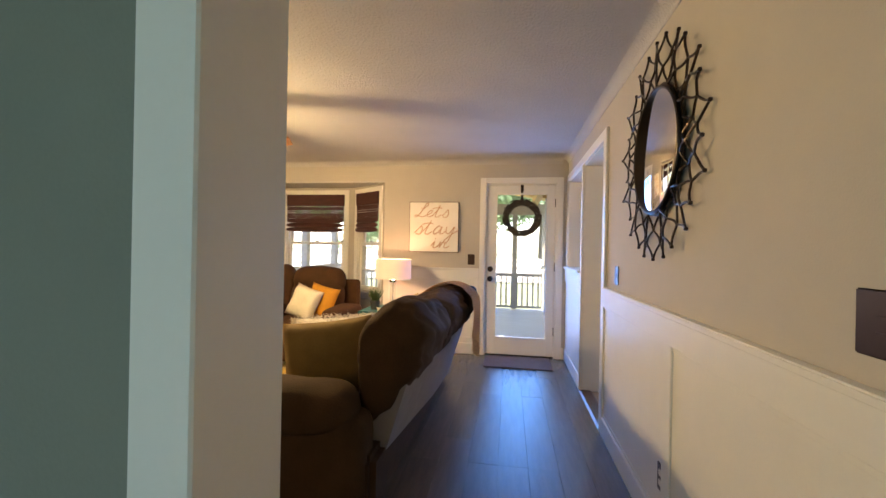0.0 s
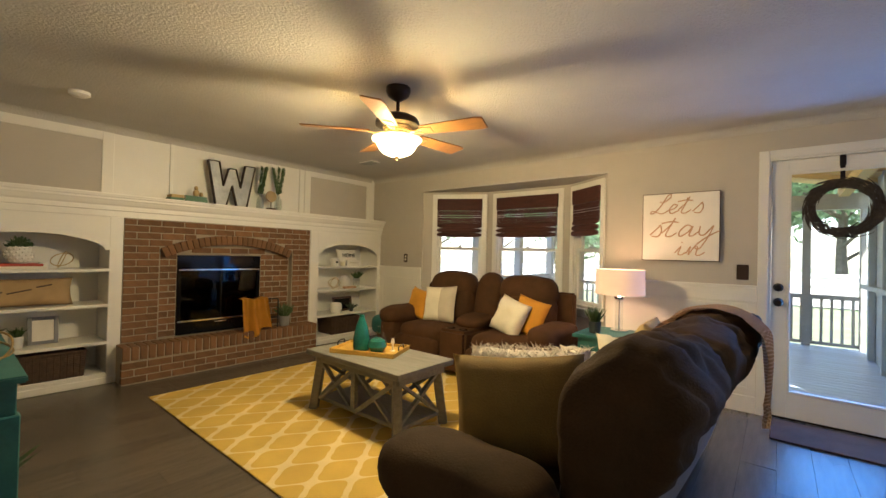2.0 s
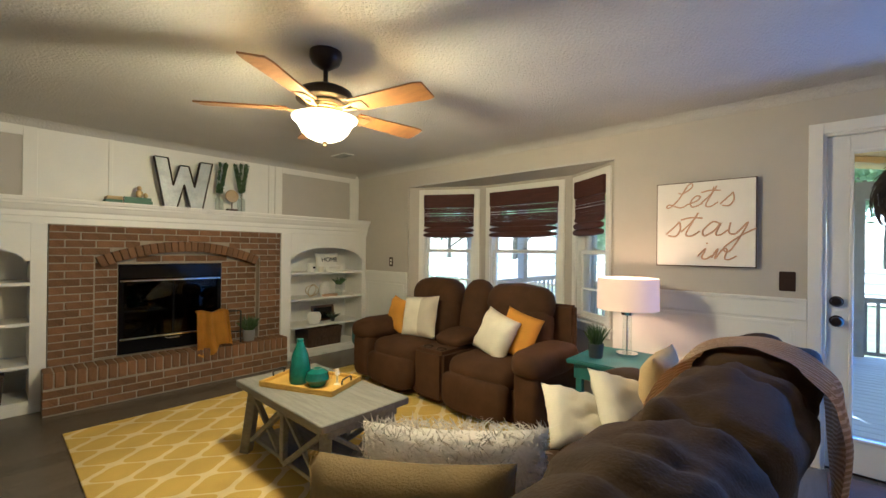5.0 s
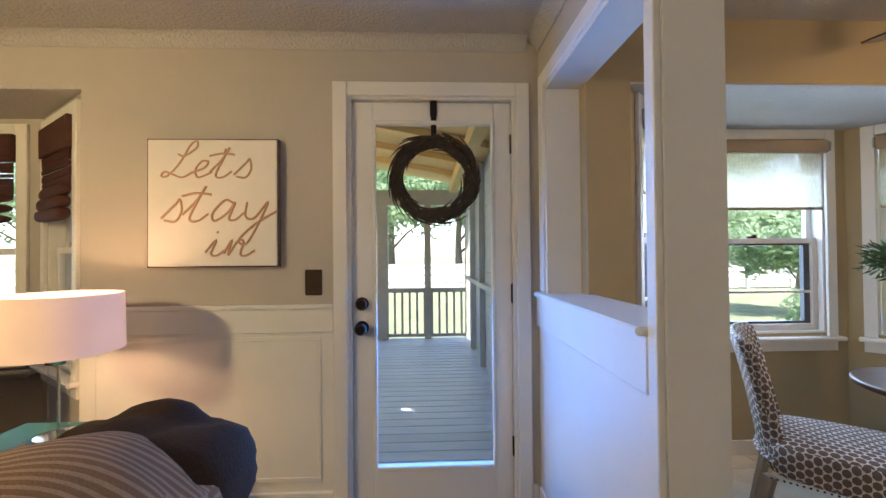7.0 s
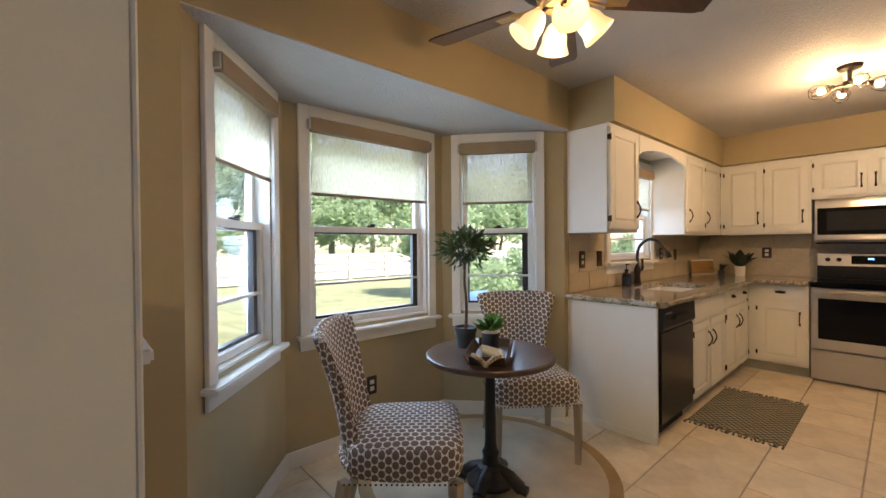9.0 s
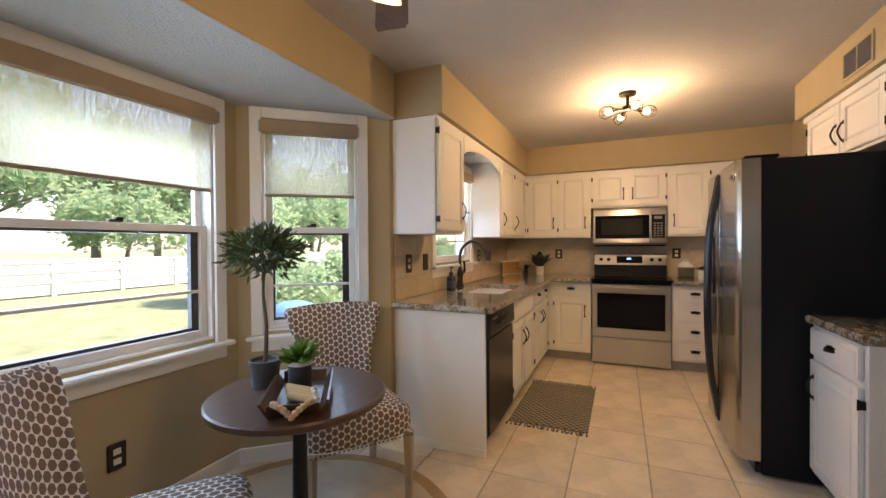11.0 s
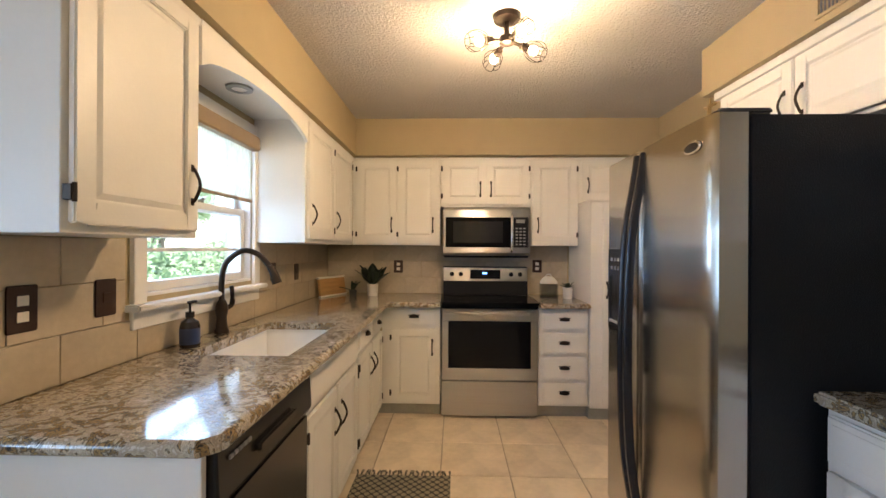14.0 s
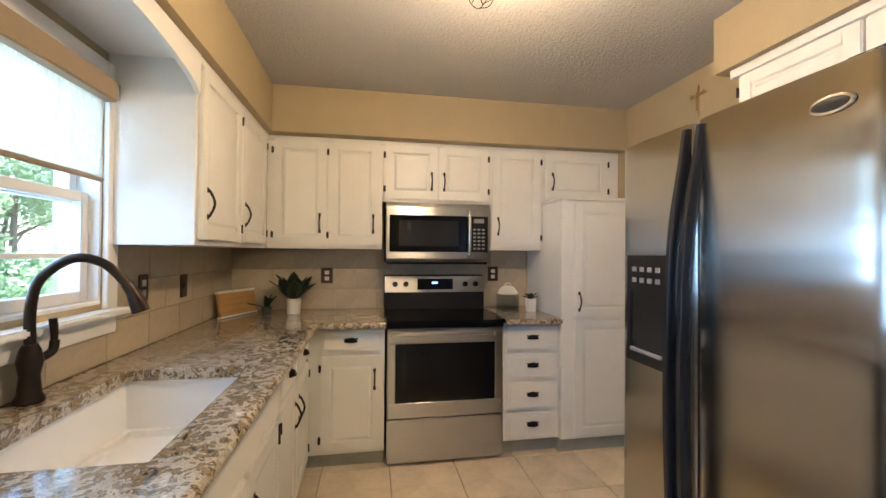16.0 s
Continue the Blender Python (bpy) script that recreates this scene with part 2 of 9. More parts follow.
material("black_iron", (0.02, 0.02, 0.022), 0.45, metal=0.4, var=0.2, bump=0.05)
material("black_plastic", (0.015, 0.015, 0.017), 0.25, var=0.1, bump=0.0)
material("black_side", (0.008, 0.008, 0.009), 0.55, var=0.1, fine=200, bump=0.12, spec=0.25)
material("black_glass", (0.006, 0.006, 0.007), 0.06, var=0.05, bump=0.0, spec=0.22)
material("steel", (0.54, 0.53, 0.51), 0.30, metal=1.0, var=0.06, scale=3, fine=40, bump=0.015, stretch=(1, 1, 90))
material("steel_door", (0.53, 0.52, 0.50), 0.19, metal=1.0, var=0.05, scale=2, fine=60, bump=0.0, stretch=(90, 90, 1))
for brushed in ("steel", "steel_door"):
    nt = MATS[brushed].node_tree
    tan = nt.nodes.new("ShaderNodeTangent")
    tan.direction_type, tan.axis = "RADIAL", "Z"
    bs = next(x for x in nt.nodes if x.type == "BSDF_PRINCIPLED")
    bs.inputs["Anisotropic"].default_value = 0.9 if brushed == "steel" else 1.0
    bs.inputs["Anisotropic Rotation"].default_value = 0.25 if brushed == "steel" else 0.0
    nt.links.new(tan.outputs[0], bs.inputs["Tangent"])
material("chrome", (0.75, 0.75, 0.75), 0.12, metal=1.0, var=0.03, bump=0.0)
material("zinc", (0.42, 0.43, 0.42), 0.5, metal=0.7, var=0.25, scale=8, bump=0.06)
material("gold_metal", (0.55, 0.40, 0.20), 0.35, metal=0.9, var=0.1, bump=0.0)
material("porcelain", (0.84, 0.82, 0.78), 0.15, var=0.02, bump=0.0)
material("ceramic_white", (0.78, 0.76, 0.72), 0.3, var=0.05, bump=0.02)
material("teal_paint", (0.025, 0.15, 0.15), 0.5, var=0.25, scale=9, bump=0.06)
material("teal_glass", (0.012, 0.12, 0.10), 0.12, var=0.3, scale=14, bump=0.02)
material("green_leaf", (0.055, 0.105, 0.035), 0.5, var=0.35, scale=20, bump=0.05, island=0.2)
material("dark_leaf", (0.022, 0.040, 0.022), 0.4, var=0.3, scale=20, bump=0.05)
material("bright_leaf", (0.13, 0.30, 0.05), 0.5, var=0.35, scale=20, bump=0.05)
material("stem_bark", (0.10, 0.065, 0.045), 0.8, var=0.3, bump=0.2)
material("twig", (0.060, 0.042, 0.030), 0.85, var=0.4, scale=30, bump=0.2)
material("wicker", (0.075, 0.042, 0.026), 0.75, var=0.45, scale=30, fine=120, bump=0.4)
material("burlap", (0.42, 0.29, 0.15), 0.95, var=0.2, fine=250, bump=0.3)
material("jute_pale", (0.56, 0.48, 0.37), 0.95, var=0.2, scale=5, fine=220, bump=0.3)
material("paper", (0.75, 0.70, 0.62), 0.8, var=0.06, bump=0.02)
material("canvas_white", (0.80, 0.77, 0.72), 0.8, var=0.05, fine=200, bump=0.06)
material("rose_gold", (0.56, 0.34, 0.22), 0.5, metal=0.2, var=0.15, bump=0.02)
material("book_red", (0.42, 0.06, 0.04), 0.6, var=0.1, bump=0.02)
material("book_green", (0.10, 0.20, 0.13), 0.6, var=0.1, bump=0.02)
material("pot_grey", (0.22, 0.22, 0.23), 0.6, var=0.1, bump=0.05)
material("pot_dark", (0.045, 0.05, 0.055), 0.45, var=0.15, bump=0.04)
material("door_mat", (0.14, 0.075, 0.050), 0.95, var=0.25, fine=180, bump=0.4)
material("bamboo", (0.075, 0.020, 0.014), 0.7, var=0.4, scale=12, fine=60, bump=0.2, stretch=(0.5, 1, 14))
sheer("shade_cloth", (0.46, 0.39, 0.27), 0.20)
material("shade_head", (0.34, 0.25, 0.16), 0.8, var=0.1, fine=200, bump=0.1)
material("lamp_shade", (0.80, 0.68, 0.58), 0.9, var=0.05, fine=200, bump=0.05, emit=((1.0, 0.52, 0.34), 0.085))
material("fan_bowl", (0.9, 0.85, 0.75), 0.3, var=0.03, bump=0.0, emit=((1.0, 0.80, 0.45), 1.6))
material("tulip_glass", (0.9, 0.85, 0.75), 0.3, var=0.03, bump=0.0, emit=((1.0, 0.60, 0.24), 0.24))
material("bulb", (1, 0.9, 0.7), 0.3, var=0.0, bump=0.0, emit=((1.0, 0.72, 0.36), 12.0))
material("clock_blue", (0.02, 0.05, 0.3), 0.3, bump=0.0, emit=((0.1, 0.3, 1.0), 2.0))
material("outlet_white", (0.72, 0.68, 0.60), 0.4, bump=0.0)
material("brown_plate", (0.050, 0.026, 0.018), 0.35, metal=0.3, var=0.15, bump=0.02)
material("window_dark", (0.035, 0.035, 0.038), 0.4, bump=0.0)
# blue and brightness of the skylight are put into the deck's colour
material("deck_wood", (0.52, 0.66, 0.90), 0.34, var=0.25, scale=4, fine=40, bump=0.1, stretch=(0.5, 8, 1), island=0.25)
material("porch_wood", (0.40, 0.40, 0.36), 0.7, var=0.15, bump=0.06)
material("porch_ceiling", (0.70, 0.50, 0.22), 0.7, var=0.08, bump=0.05)
material("siding", (0.42, 0.47, 0.50), 0.7, var=0.1, bump=0.05)
material("grass", (0.20, 0.23, 0.13), 0.95, var=0.35, scale=1.5, fine=14, bump=0.3)
material("leafage", (0.24, 0.33, 0.20), 0.7, var=0.45, scale=0.8, fine=8, bump=0.0)
lt = MATS["leafage"].node_tree
leaf_thin, leaf_mix = lt.nodes.new("ShaderNodeBsdfTranslucent"), lt.nodes.new("ShaderNodeMixShader")
leaf_thin.inputs[0].default_value, leaf_mix.inputs[0].default_value = (0.44, 0.60, 0.38, 1), 0.55
lt.links.new(lt.nodes["Principled BSDF"].outputs[0], leaf_mix.inputs[1])
lt.links.new(leaf_thin.outputs[0], leaf_mix.inputs[2])
lt.links.new(leaf_mix.outputs[0], lt.nodes["Material Output"].inputs[0])
material("bark", (0.20, 0.17, 0.14), 0.9, var=0.3, bump=0.3)
material("fence_white", (0.62, 0.60, 0.57), 0.7, var=0.08, bump=0.03)
material("cover_blue", (0.10, 0.24, 0.48), 0.5, var=0.12, bump=0.05)
material("hearth_black", (0.012, 0.011, 0.010), 0.7, var=0.2, bump=0.1)
material("tray_yellow", (0.50, 0.30, 0.05), 0.6, var=0.2, scale=8, bump=0.08)
material("tv_screen", (0.02, 0.02, 0.022), 0.05, bump=0.0)
material("mirror", (0.85, 0.85, 0.85), 0.02, metal=1.0, var=0.0, bump=0.0)
material("bead", (0.50, 0.34, 0.20), 0.6, var=0.1, bump=0.02)
material("soap_amber", (0.03, 0.022, 0.02), 0.12, var=0.1, bump=0.0)
material("label_blue", (0.02, 0.035, 0.10), 0.4, var=0.1, bump=0.0)
speckle(material("granite", (1, 1, 1), 0.08, var=0.12, scale=30, fine=200, bump=0.0, coat=0.4),
        [(0.40, (0.012, 0.011, 0.012)), (0.475, (0.09, 0.08, 0.075)), (0.535, (0.40, 0.27, 0.12)), (0.58, (0.05, 0.042, 0.036)), (0.645, (0.56, 0.49, 0.38)), (0.72, (0.33, 0.28, 0.22)), (0.80, (0.62, 0.57, 0.50))], 19)
glass("pane")
# see-through tint for the ring that cuts the fan's upward light
glass("frosted_top", 0.5, (0.36, 0.33, 0.27))
glass("clear_jar", 0.02, (0.93, 0.95, 0.94))
glass("glass_door", 0.02, (0.10, 0.10, 0.11))


# ---------------------------------------------------------------- mesh helpers
ORIGIN = {}


def thing(name, at, label="", category="", group="", kind="", m=None):
    """A top-level Empty at its base. Its parts are given in world places, or in its own frame when m is a pose."""
    ob = new(name)
    ob.empty_display_size = 0.1
    ob.matrix_world = m if m is not None else Matrix.Translation(at)
    ORIGIN[ob.name] = Vector((0, 0, 0)) if m is not None else Vector(at)
    return tagged(ob, label, category, group, kind)


def finish(bm, mat, smooth=False):
    me = bpy.data.meshes.new("mesh")
    bmesh.ops.recalc_face_normals(bm, faces=bm.faces)
    bm.to_mesh(me)
    bm.free()
    mats = mat if isinstance(mat, (list, tuple)) else [mat]
    for name in mats:
        me.materials.append(MATS[name])
    if smooth:
        me.polygons.foreach_set("use_smooth", [True] * len(me.polygons))
        if smooth != "all":
            me.set_sharp_from_angle(angle=radians(38))
    return me


def box_uv(me):
    """Texture coordinates in metres, by the main direction of each face."""
    if not me.polygons:
        return
    layer = me.uv_layers.new(name="UVMap")
    co = np.empty(len(me.vertices) * 3)
    me.vertices.foreach_get("co", co)
    co = co.reshape(-1, 3)
    loops = np.empty(len(me.loops), dtype=np.int32)
    me.loops.foreach_get("vertex_index", loops)
    nor = np.empty(len(me.polygons) * 3)
    me.polygons.foreach_get("normal", nor)
    total = np.empty(len(me.polygons), dtype=np.int32)
    me.polygons.foreach_get("loop_total", total)
    axis = np.repeat(np.abs(nor.reshape(-1, 3)).argmax(1), total)
    p = co[loops]
    u = np.where(axis == 0, p[:, 1], p[:, 0])
    v = np.where(axis == 2, p[:, 1], p[:, 2])
    layer.data.foreach_set("uv", np.stack([u, v], 1).ravel())


def part(name, bm, mat, parent=None, label="", smooth=False, uv=False):
    """Links a bmesh as one mesh object under a thing or a part."""
    base = ORIGIN.get(parent.name, Vector((0, 0, 0))) if parent else Vector((0, 0, 0))
    bm.transform(Matrix.Translation(-base))
    me = finish(bm, mat, smooth)
    if uv:
        box_uv(me)
    me.name = name
    ob = new(name, me)
    if parent:
        ob.parent = parent
        ORIGIN[ob.name] = base
    if label:
        ob["label"] = label
    return ob


def solo(name, bm, mat, at, label, category, group="", kind="", smooth=False, uv=False):
    """A thing that is one mesh, with its origin at its base."""
    bm.transform(Matrix.Translation(-Vector(at)))
    me = finish(bm, mat, smooth)
    if uv:
        box_uv(me)
    ob = new(name, me)
    ob.location = at
    ORIGIN[ob.name] = Vector(at)
    return tagged(ob, label, category, group, kind)


def structure(name, bm, mat, label="", category="", smooth=False, uv=False):
    return solo(name, bm, mat, (0, 0, 0), label, category, "", "structure", smooth, uv)


def bevelled(bm, width, seg=1):
    if width:
        bmesh.ops.bevel(bm, geom=bm.edges[:], offset=width, segments=seg, affect="EDGES", clamp_overlap=True)
    return bm


def bx(x0, x1, y0, y1, z0, z1, bev=0.0, seg=1):
    bm = bmesh.new()
    bmesh.ops.create_cube(bm, size=1, matrix=Matrix.LocRotScale(((x0 + x1) / 2, (y0 + y1) / 2, (z0 + z1) / 2), None, (abs(x1 - x0), abs(y1 - y0), abs(z1 - z0))))
    return bevelled(bm, bev, seg)


def join(*bms):
    out = bms[0]
    for b in bms[1:]:
        me = bpy.data.meshes.new("tmp")
        b.to_mesh(me)
        b.free()
        out.from_mesh(me)
        bpy.data.meshes.remove(me)
    return out


def cyl(p0, p1, r0, r1=None, seg=16):
    p0, p1 = Vector(p0), Vector(p1)
    way = p1 - p0
    bm = bmesh.new()
    bmesh.ops.create_cone(bm, cap_ends=True, segments=seg, radius1=r0, radius2=r0 if r1 is None else r1, depth=way.length,
                          matrix=Matrix.Translation((p0 + p1) / 2) @ way.to_track_quat("Z", "Y").to_matrix().to_4x4())
    return bm


def lathe(profile, at=(0, 0, 0), seg=24, m=None):
    """Turns (radius, height) pairs about the upright axis."""
    bm = bmesh.new()
    rings = []
    for r, z in profile:
        if r < 1e-5:
            rings.append([bm.verts.new((0, 0, z))])
        else:
            rings.append([bm.verts.new((r * math.cos(2 * math.pi * k / seg), r * math.sin(2 * math.pi * k / seg), z)) for k in range(seg)])
    for a, b in zip(rings, rings[1:]):
        for k in range(seg):
            q = [a[k % len(a)], a[(k + 1) % len(a)], b[(k + 1) % len(b)], b[k % len(b)]]
            q = list(dict.fromkeys(q))
            if len(q) > 2:
                bm.faces.new(q)
    bm.transform(m if m is not None else Matrix.Translation(at))
    return bm


def smooth_path(points, steps=6, closed=False):
    """Catmull-Rom through the points."""
    p = [Vector(q) for q in points]
    out, n = [], len(p)
    for i in range(n if closed else n - 1):
        a, b, c, d = (p[(i + k) % n] if closed else p[min(max(i + k, 0), n - 1)] for k in (-1, 0, 1, 2))
        for s in range(steps):
            t = s / steps
            out.append(0.5 * (2 * b + (c - a) * t + (2 * a - 5 * b + 4 * c - d) * t * t + (3 * b - a - 3 * c + d) * t ** 3))
    if not closed:
        out.append(p[-1])
    return out


def tube(points, r, seg=8, closed=False, taper=None, cap=True):
    """A round bar along the points. r: radius, or one per point."""
    bm = bmesh.new()
    p = [Vector(q) for q in points]
    n = len(p)
    rings, up = [], None
    for i in range(n):
        d = (p[(i + 1) % n] - p[i - 1]) if closed else (p[min(i + 1, n - 1)] - p[max(i - 1, 0)])
        d = d.normalized() if d.length > 1e-9 else Vector((0, 0, 1))
        if up is None:
            up = d.orthogonal().normalized()
        up = (up - d * up.dot(d)).normalized() if (up - d * up.dot(d)).length > 1e-6 else d.orthogonal().normalized()
        side = d.cross(up)
        rad = r[i] if isinstance(r, (list, tuple)) else r
        rings.append([bm.verts.new(p[i] + rad * (math.cos(2 * math.pi * k / seg) * up + math.sin(2 * math.pi * k / seg) * side)) for k in range(seg)])
    for i in range(n if closed else n - 1):
        a, b = rings[i], rings[(i + 1) % n]
        for k in range(seg):
            bm.faces.new((a[k], a[(k + 1) % seg], b[(k + 1) % seg], b[k]))
    if cap and not closed:
        bm.faces.new(rings[0])
        bm.faces.new(rings[-1])
    return bm


def cushion(x0, x1, y0, y1, z0, z1, p=3.5, n=9, rough=0.0, freq=4.0, seed=0.0):
    """A stuffed block: a rounded box with softly uneven faces."""
    bm = bmesh.new()
    bmesh.ops.create_cube(bm, size=2)
    bmesh.ops.subdivide_edges(bm, edges=bm.edges[:], cuts=n, use_grid_fill=True)
    c = Vector(((x0 + x1) / 2, (y0 + y1) / 2, (z0 + z1) / 2))
    h = Vector((abs(x1 - x0) / 2, abs(y1 - y0) / 2, abs(z1 - z0) / 2))
    for v in bm.verts:
        q = Vector([math.sin(a * math.pi / 2) for a in v.co])
        k = (abs(q.x) ** p + abs(q.y) ** p + abs(q.z) ** p) ** (1 / p)
        q = q / k
        w = Vector((q.x * h.x, q.y * h.y, q.z * h.z))
        if rough:
            w += q.normalized() * rough * noise.noise((w + c) * freq + Vector((seed, seed * 1.7, 0)))
        v.co = c + w
    return bm


def pillow(size, thick, m, ruffle=0.0, n=14, seed=0.0, height=None):
    """A square scatter cushion in its own plane (x, z), turned by m."""
    bm = bmesh.new()
    hh = (height or size) / 2
    grid = {}
    for side in (1, -1):
        for i in range(n + 1):
            for j in range(n + 1):
                u, v = 2 * i / n - 1, 2 * j / n - 1
                edge = i in (0, n) or j in (0, n)
                if edge and side == -1:
                    grid[side, i, j] = grid[1, i, j]
                    continue
                pinch = 1 - 0.07 * (1 - v * v) if abs(u) > 0.0 else 1
                pinch_v = 1 - 0.07 * (1 - u * u)
                t = ((1 - u ** 4) * (1 - v ** 4)) ** 0.55 * thick / 2
                t += ruffle * noise.noise(Vector((u * 4 + seed, v * 4, side)))* (0 if edge else 1)
                grid[side, i, j] = bm.verts.new((u * pinch * size / 2, side * t, v * pinch_v * hh))
        for i in range(n):
            for j in range(n):
                bm.faces.new((grid[side, i, j], grid[side, i + 1, j], grid[side, i + 1, j + 1], grid[side, i, j + 1]))
    bm.transform(m)
    return bm


def sheet_between(rows, thick=0.0):
    """A grid of points as a surface, thickened if wanted."""
    bm = bmesh.new()
    vs = [[bm.verts.new(p) for p in row] for row in rows]
    for a, b in zip(vs, vs[1:]):
        for k in range(len(a) - 1):
            bm.faces.new((a[k], a[k + 1], b[k + 1], b[k]))
    if thick:
        bmesh.ops.solidify(bm, geom=bm.faces[:], thickness=thick)
    return bm


def prism(outline, y0, y1, plane="xz"):
    """An outline in the plane, drawn out along the third axis."""
    bm = bmesh.new()
    def put(a, b, d):
        return {"xz": (a, d, b), "yz": (d, a, b), "xy": (a, b, d)}[plane]
    lo = [bm.verts.new(put(a, b, y0)) for a, b in outline]
    hi = [bm.verts.new(put(a, b, y1)) for a, b in outline]
    bm.faces.new(lo)
    bm.faces.new(hi[::-1])
    n = len(lo)
    for k in range(n):
        bm.faces.new((lo[k], lo[(k + 1) % n], hi[(k + 1) % n], hi[k]))
    return bm


def wall_x(x0, x1, y0, y1, z0, z1, holes=()):
    """A wall that runs along x, with openings (xa, xb, za, zb)."""
    xs = sorted({x0, x1, *(v for h in holes for v in h[:2])})
    out = []
    for a, b in zip(xs, xs[1:]):
        z = z0
        for h in sorted((h for h in holes if h[0] <= a and h[1] >= b), key=lambda h: h[2]):
            if h[2] > z:
                out.append(bx(a, b, y0, y1, z, h[2]))
            z = h[3]
        if z < z1:
            out.append(bx(a, b, y0, y1, z, z1))
    return clean(join(*out))


def clean(bm):
    bmesh.ops.remove_doubles(bm, verts=bm.verts[:], dist=1e-4)
    bm.verts.index_update()
    seen = {}
    for f in bm.faces[:]:
        seen.setdefault(tuple(sorted(v.index for v in f.verts)), []).append(f)
    doubled = [f for fs in seen.values() if len(fs) > 1 for f in fs]
    if doubled:
        bmesh.ops.delete(bm, geom=doubled, context="FACES")
    return bm


def wall_y(x0, x1, y0, y1, z0, z1, holes=()):
    """A wall that runs along y, with openings (ya, yb, za, zb)."""
    bm = wall_x(y0, y1, -x1, -x0, z0, z1, holes)
    bm.transform(Matrix.Rotation(radians(90), 4, "Z"))
    return bm

# ---------------------------------------------------------------- the large structure
CEIL = 2.42
EAST = 0.58    # east wall of the living room, its room-side face
NORTH = 5.26   # north wall of the living room
KN, KE, KS = 5.07, 6.33, 2.20   # kitchen walls


def slanted(p0, p1, thick, z0, z1, holes=()):
    """A wall between two plan points, its thickness to the left of the way; holes run from p0."""
    p0, p1 = Vector((*p0, 0)), Vector((*p1, 0))
    way = p1 - p0
    bm = wall_x(0, way.length, 0, thick, z0, z1, holes)
    bm.transform(Matrix.Translation(p0) @ Matrix.Rotation(math.atan2(way.y, way.x), 4, "Z"))
    return bm


def on_wall(p0, p1, s, z=0.0):
    """A frame on such a wall: x along it, y outward, origin s metres from p0."""
    p0, p1 = Vector((*p0, 0)), Vector((*p1, 0))
    way = (p1 - p0).normalized()
    return Matrix.Translation(p0 + way * s + Vector((0, 0, z))) @ Matrix.Rotation(math.atan2(way.y, way.x), 4, "Z")


# living room
structure("wall_north", wall_x(-5.75, 0.58, NORTH, NORTH + 0.14, 0, CEIL, [(-4.28, -1.71, 0, 2.17), (-0.41, 0.462, 0, 2.13)]), "wall_grey", "warm grey painted wall with a bay and a door", "wall")
structure("wall_east", wall_y(EAST, EAST + 0.16, -1.3, NORTH + 0.14, 0, CEIL, [(3.28, 4.165, 0, 2.13), (4.21, 5.13, 1.10, 2.13)]), ["wall_grey"], "warm grey wall with a doorway and a pass-through", "wall")
structure("wall_west", bx(-5.75, -5.60, 0.5, NORTH, 0, CEIL), "white_paint", "white wall behind the bookcases", "wall")
structure("wall_south", wall_x(-5.75, -0.44, 0.50, 0.66, 0, CEIL), "wall_grey", "warm grey wall behind the television", "wall")
# thin facing sheet added on the hall side, darker than the wall behind it
structure("wall_hall_face", bx(-1.199, -0.471, 0.488, 0.4995, 0, CEIL), "hall_wall", "dark grey-green facing on the hall wall", "wall")
structure("wall_hall_header", bx(-0.44, EAST, 0.50, 0.66, 2.14, CEIL), "wall_grey", "wall above the hall opening", "wall")
structure("wall_hall_west", bx(-1.35, -1.20, -1.3, 0.50, 0, CEIL), "wall_grey", "hall wall", "wall")
# the narrow gap is assumed, out of view, to let the hall's daylight in
structure("wall_hall_south", wall_x(-1.35, EAST, -1.45, -1.30, 0, CEIL, [(-1.15, -0.85, 0, 2.05)]), "wall_grey", "hall end wall", "wall")
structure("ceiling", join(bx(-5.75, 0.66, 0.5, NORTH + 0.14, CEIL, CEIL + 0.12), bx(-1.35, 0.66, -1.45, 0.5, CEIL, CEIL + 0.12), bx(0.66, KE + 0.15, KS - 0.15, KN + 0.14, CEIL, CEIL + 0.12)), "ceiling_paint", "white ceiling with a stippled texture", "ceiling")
structure("floor", join(bx(-5.75, 0.66, 0.5, NORTH + 0.14, -0.12, -0.012), prism([(-4.30, NORTH + 0.14), (-3.50, 5.88), (-2.26, 5.88), (-1.70, NORTH + 0.14)], -0.12, -0.012, "xy"), bx(-1.35, 0.66, -1.45, 0.5, -0.12, -0.012)), "plank_gap", "dark grey-brown wood plank floor", "floor")
structure("kitchen_floor", join(bx(0.66, KE, KS, KN + 0.06, -0.12, -0.010), prism([(0.95, KN + 0.06), (1.52, 5.84), (2.81, 5.84), (3.40, KN + 0.06)], -0.12, -0.010, "xy")), "grout", "beige square stone tile floor", "floor")

# living bay
B0, B1, B2, B3 = (-4.28, 5.28), (-3.46, 5.72), (-2.30, 5.72), (-1.71, 5.28)
structure("wall_bay_west", slanted(B0, B1, 0.12, 0, 2.15, [(0.20, 0.84, 0.72, 2.05)]), "wall_grey", "angled bay wall", "wall")
structure("wall_bay_north", slanted(B1, B2, 0.12, 0, 2.15, [(0.14, 1.02, 0.72, 2.05)]), "wall_grey", "bay wall", "wall")
structure("wall_bay_east", slanted(B2, B3, 0.12, 0, 2.15, [(0.11, 0.63, 0.72, 2.05)]), "wall_grey", "angled bay wall", "wall")
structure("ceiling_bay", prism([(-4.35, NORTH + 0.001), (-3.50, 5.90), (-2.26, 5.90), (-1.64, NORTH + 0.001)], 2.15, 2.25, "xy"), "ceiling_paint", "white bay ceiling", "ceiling")

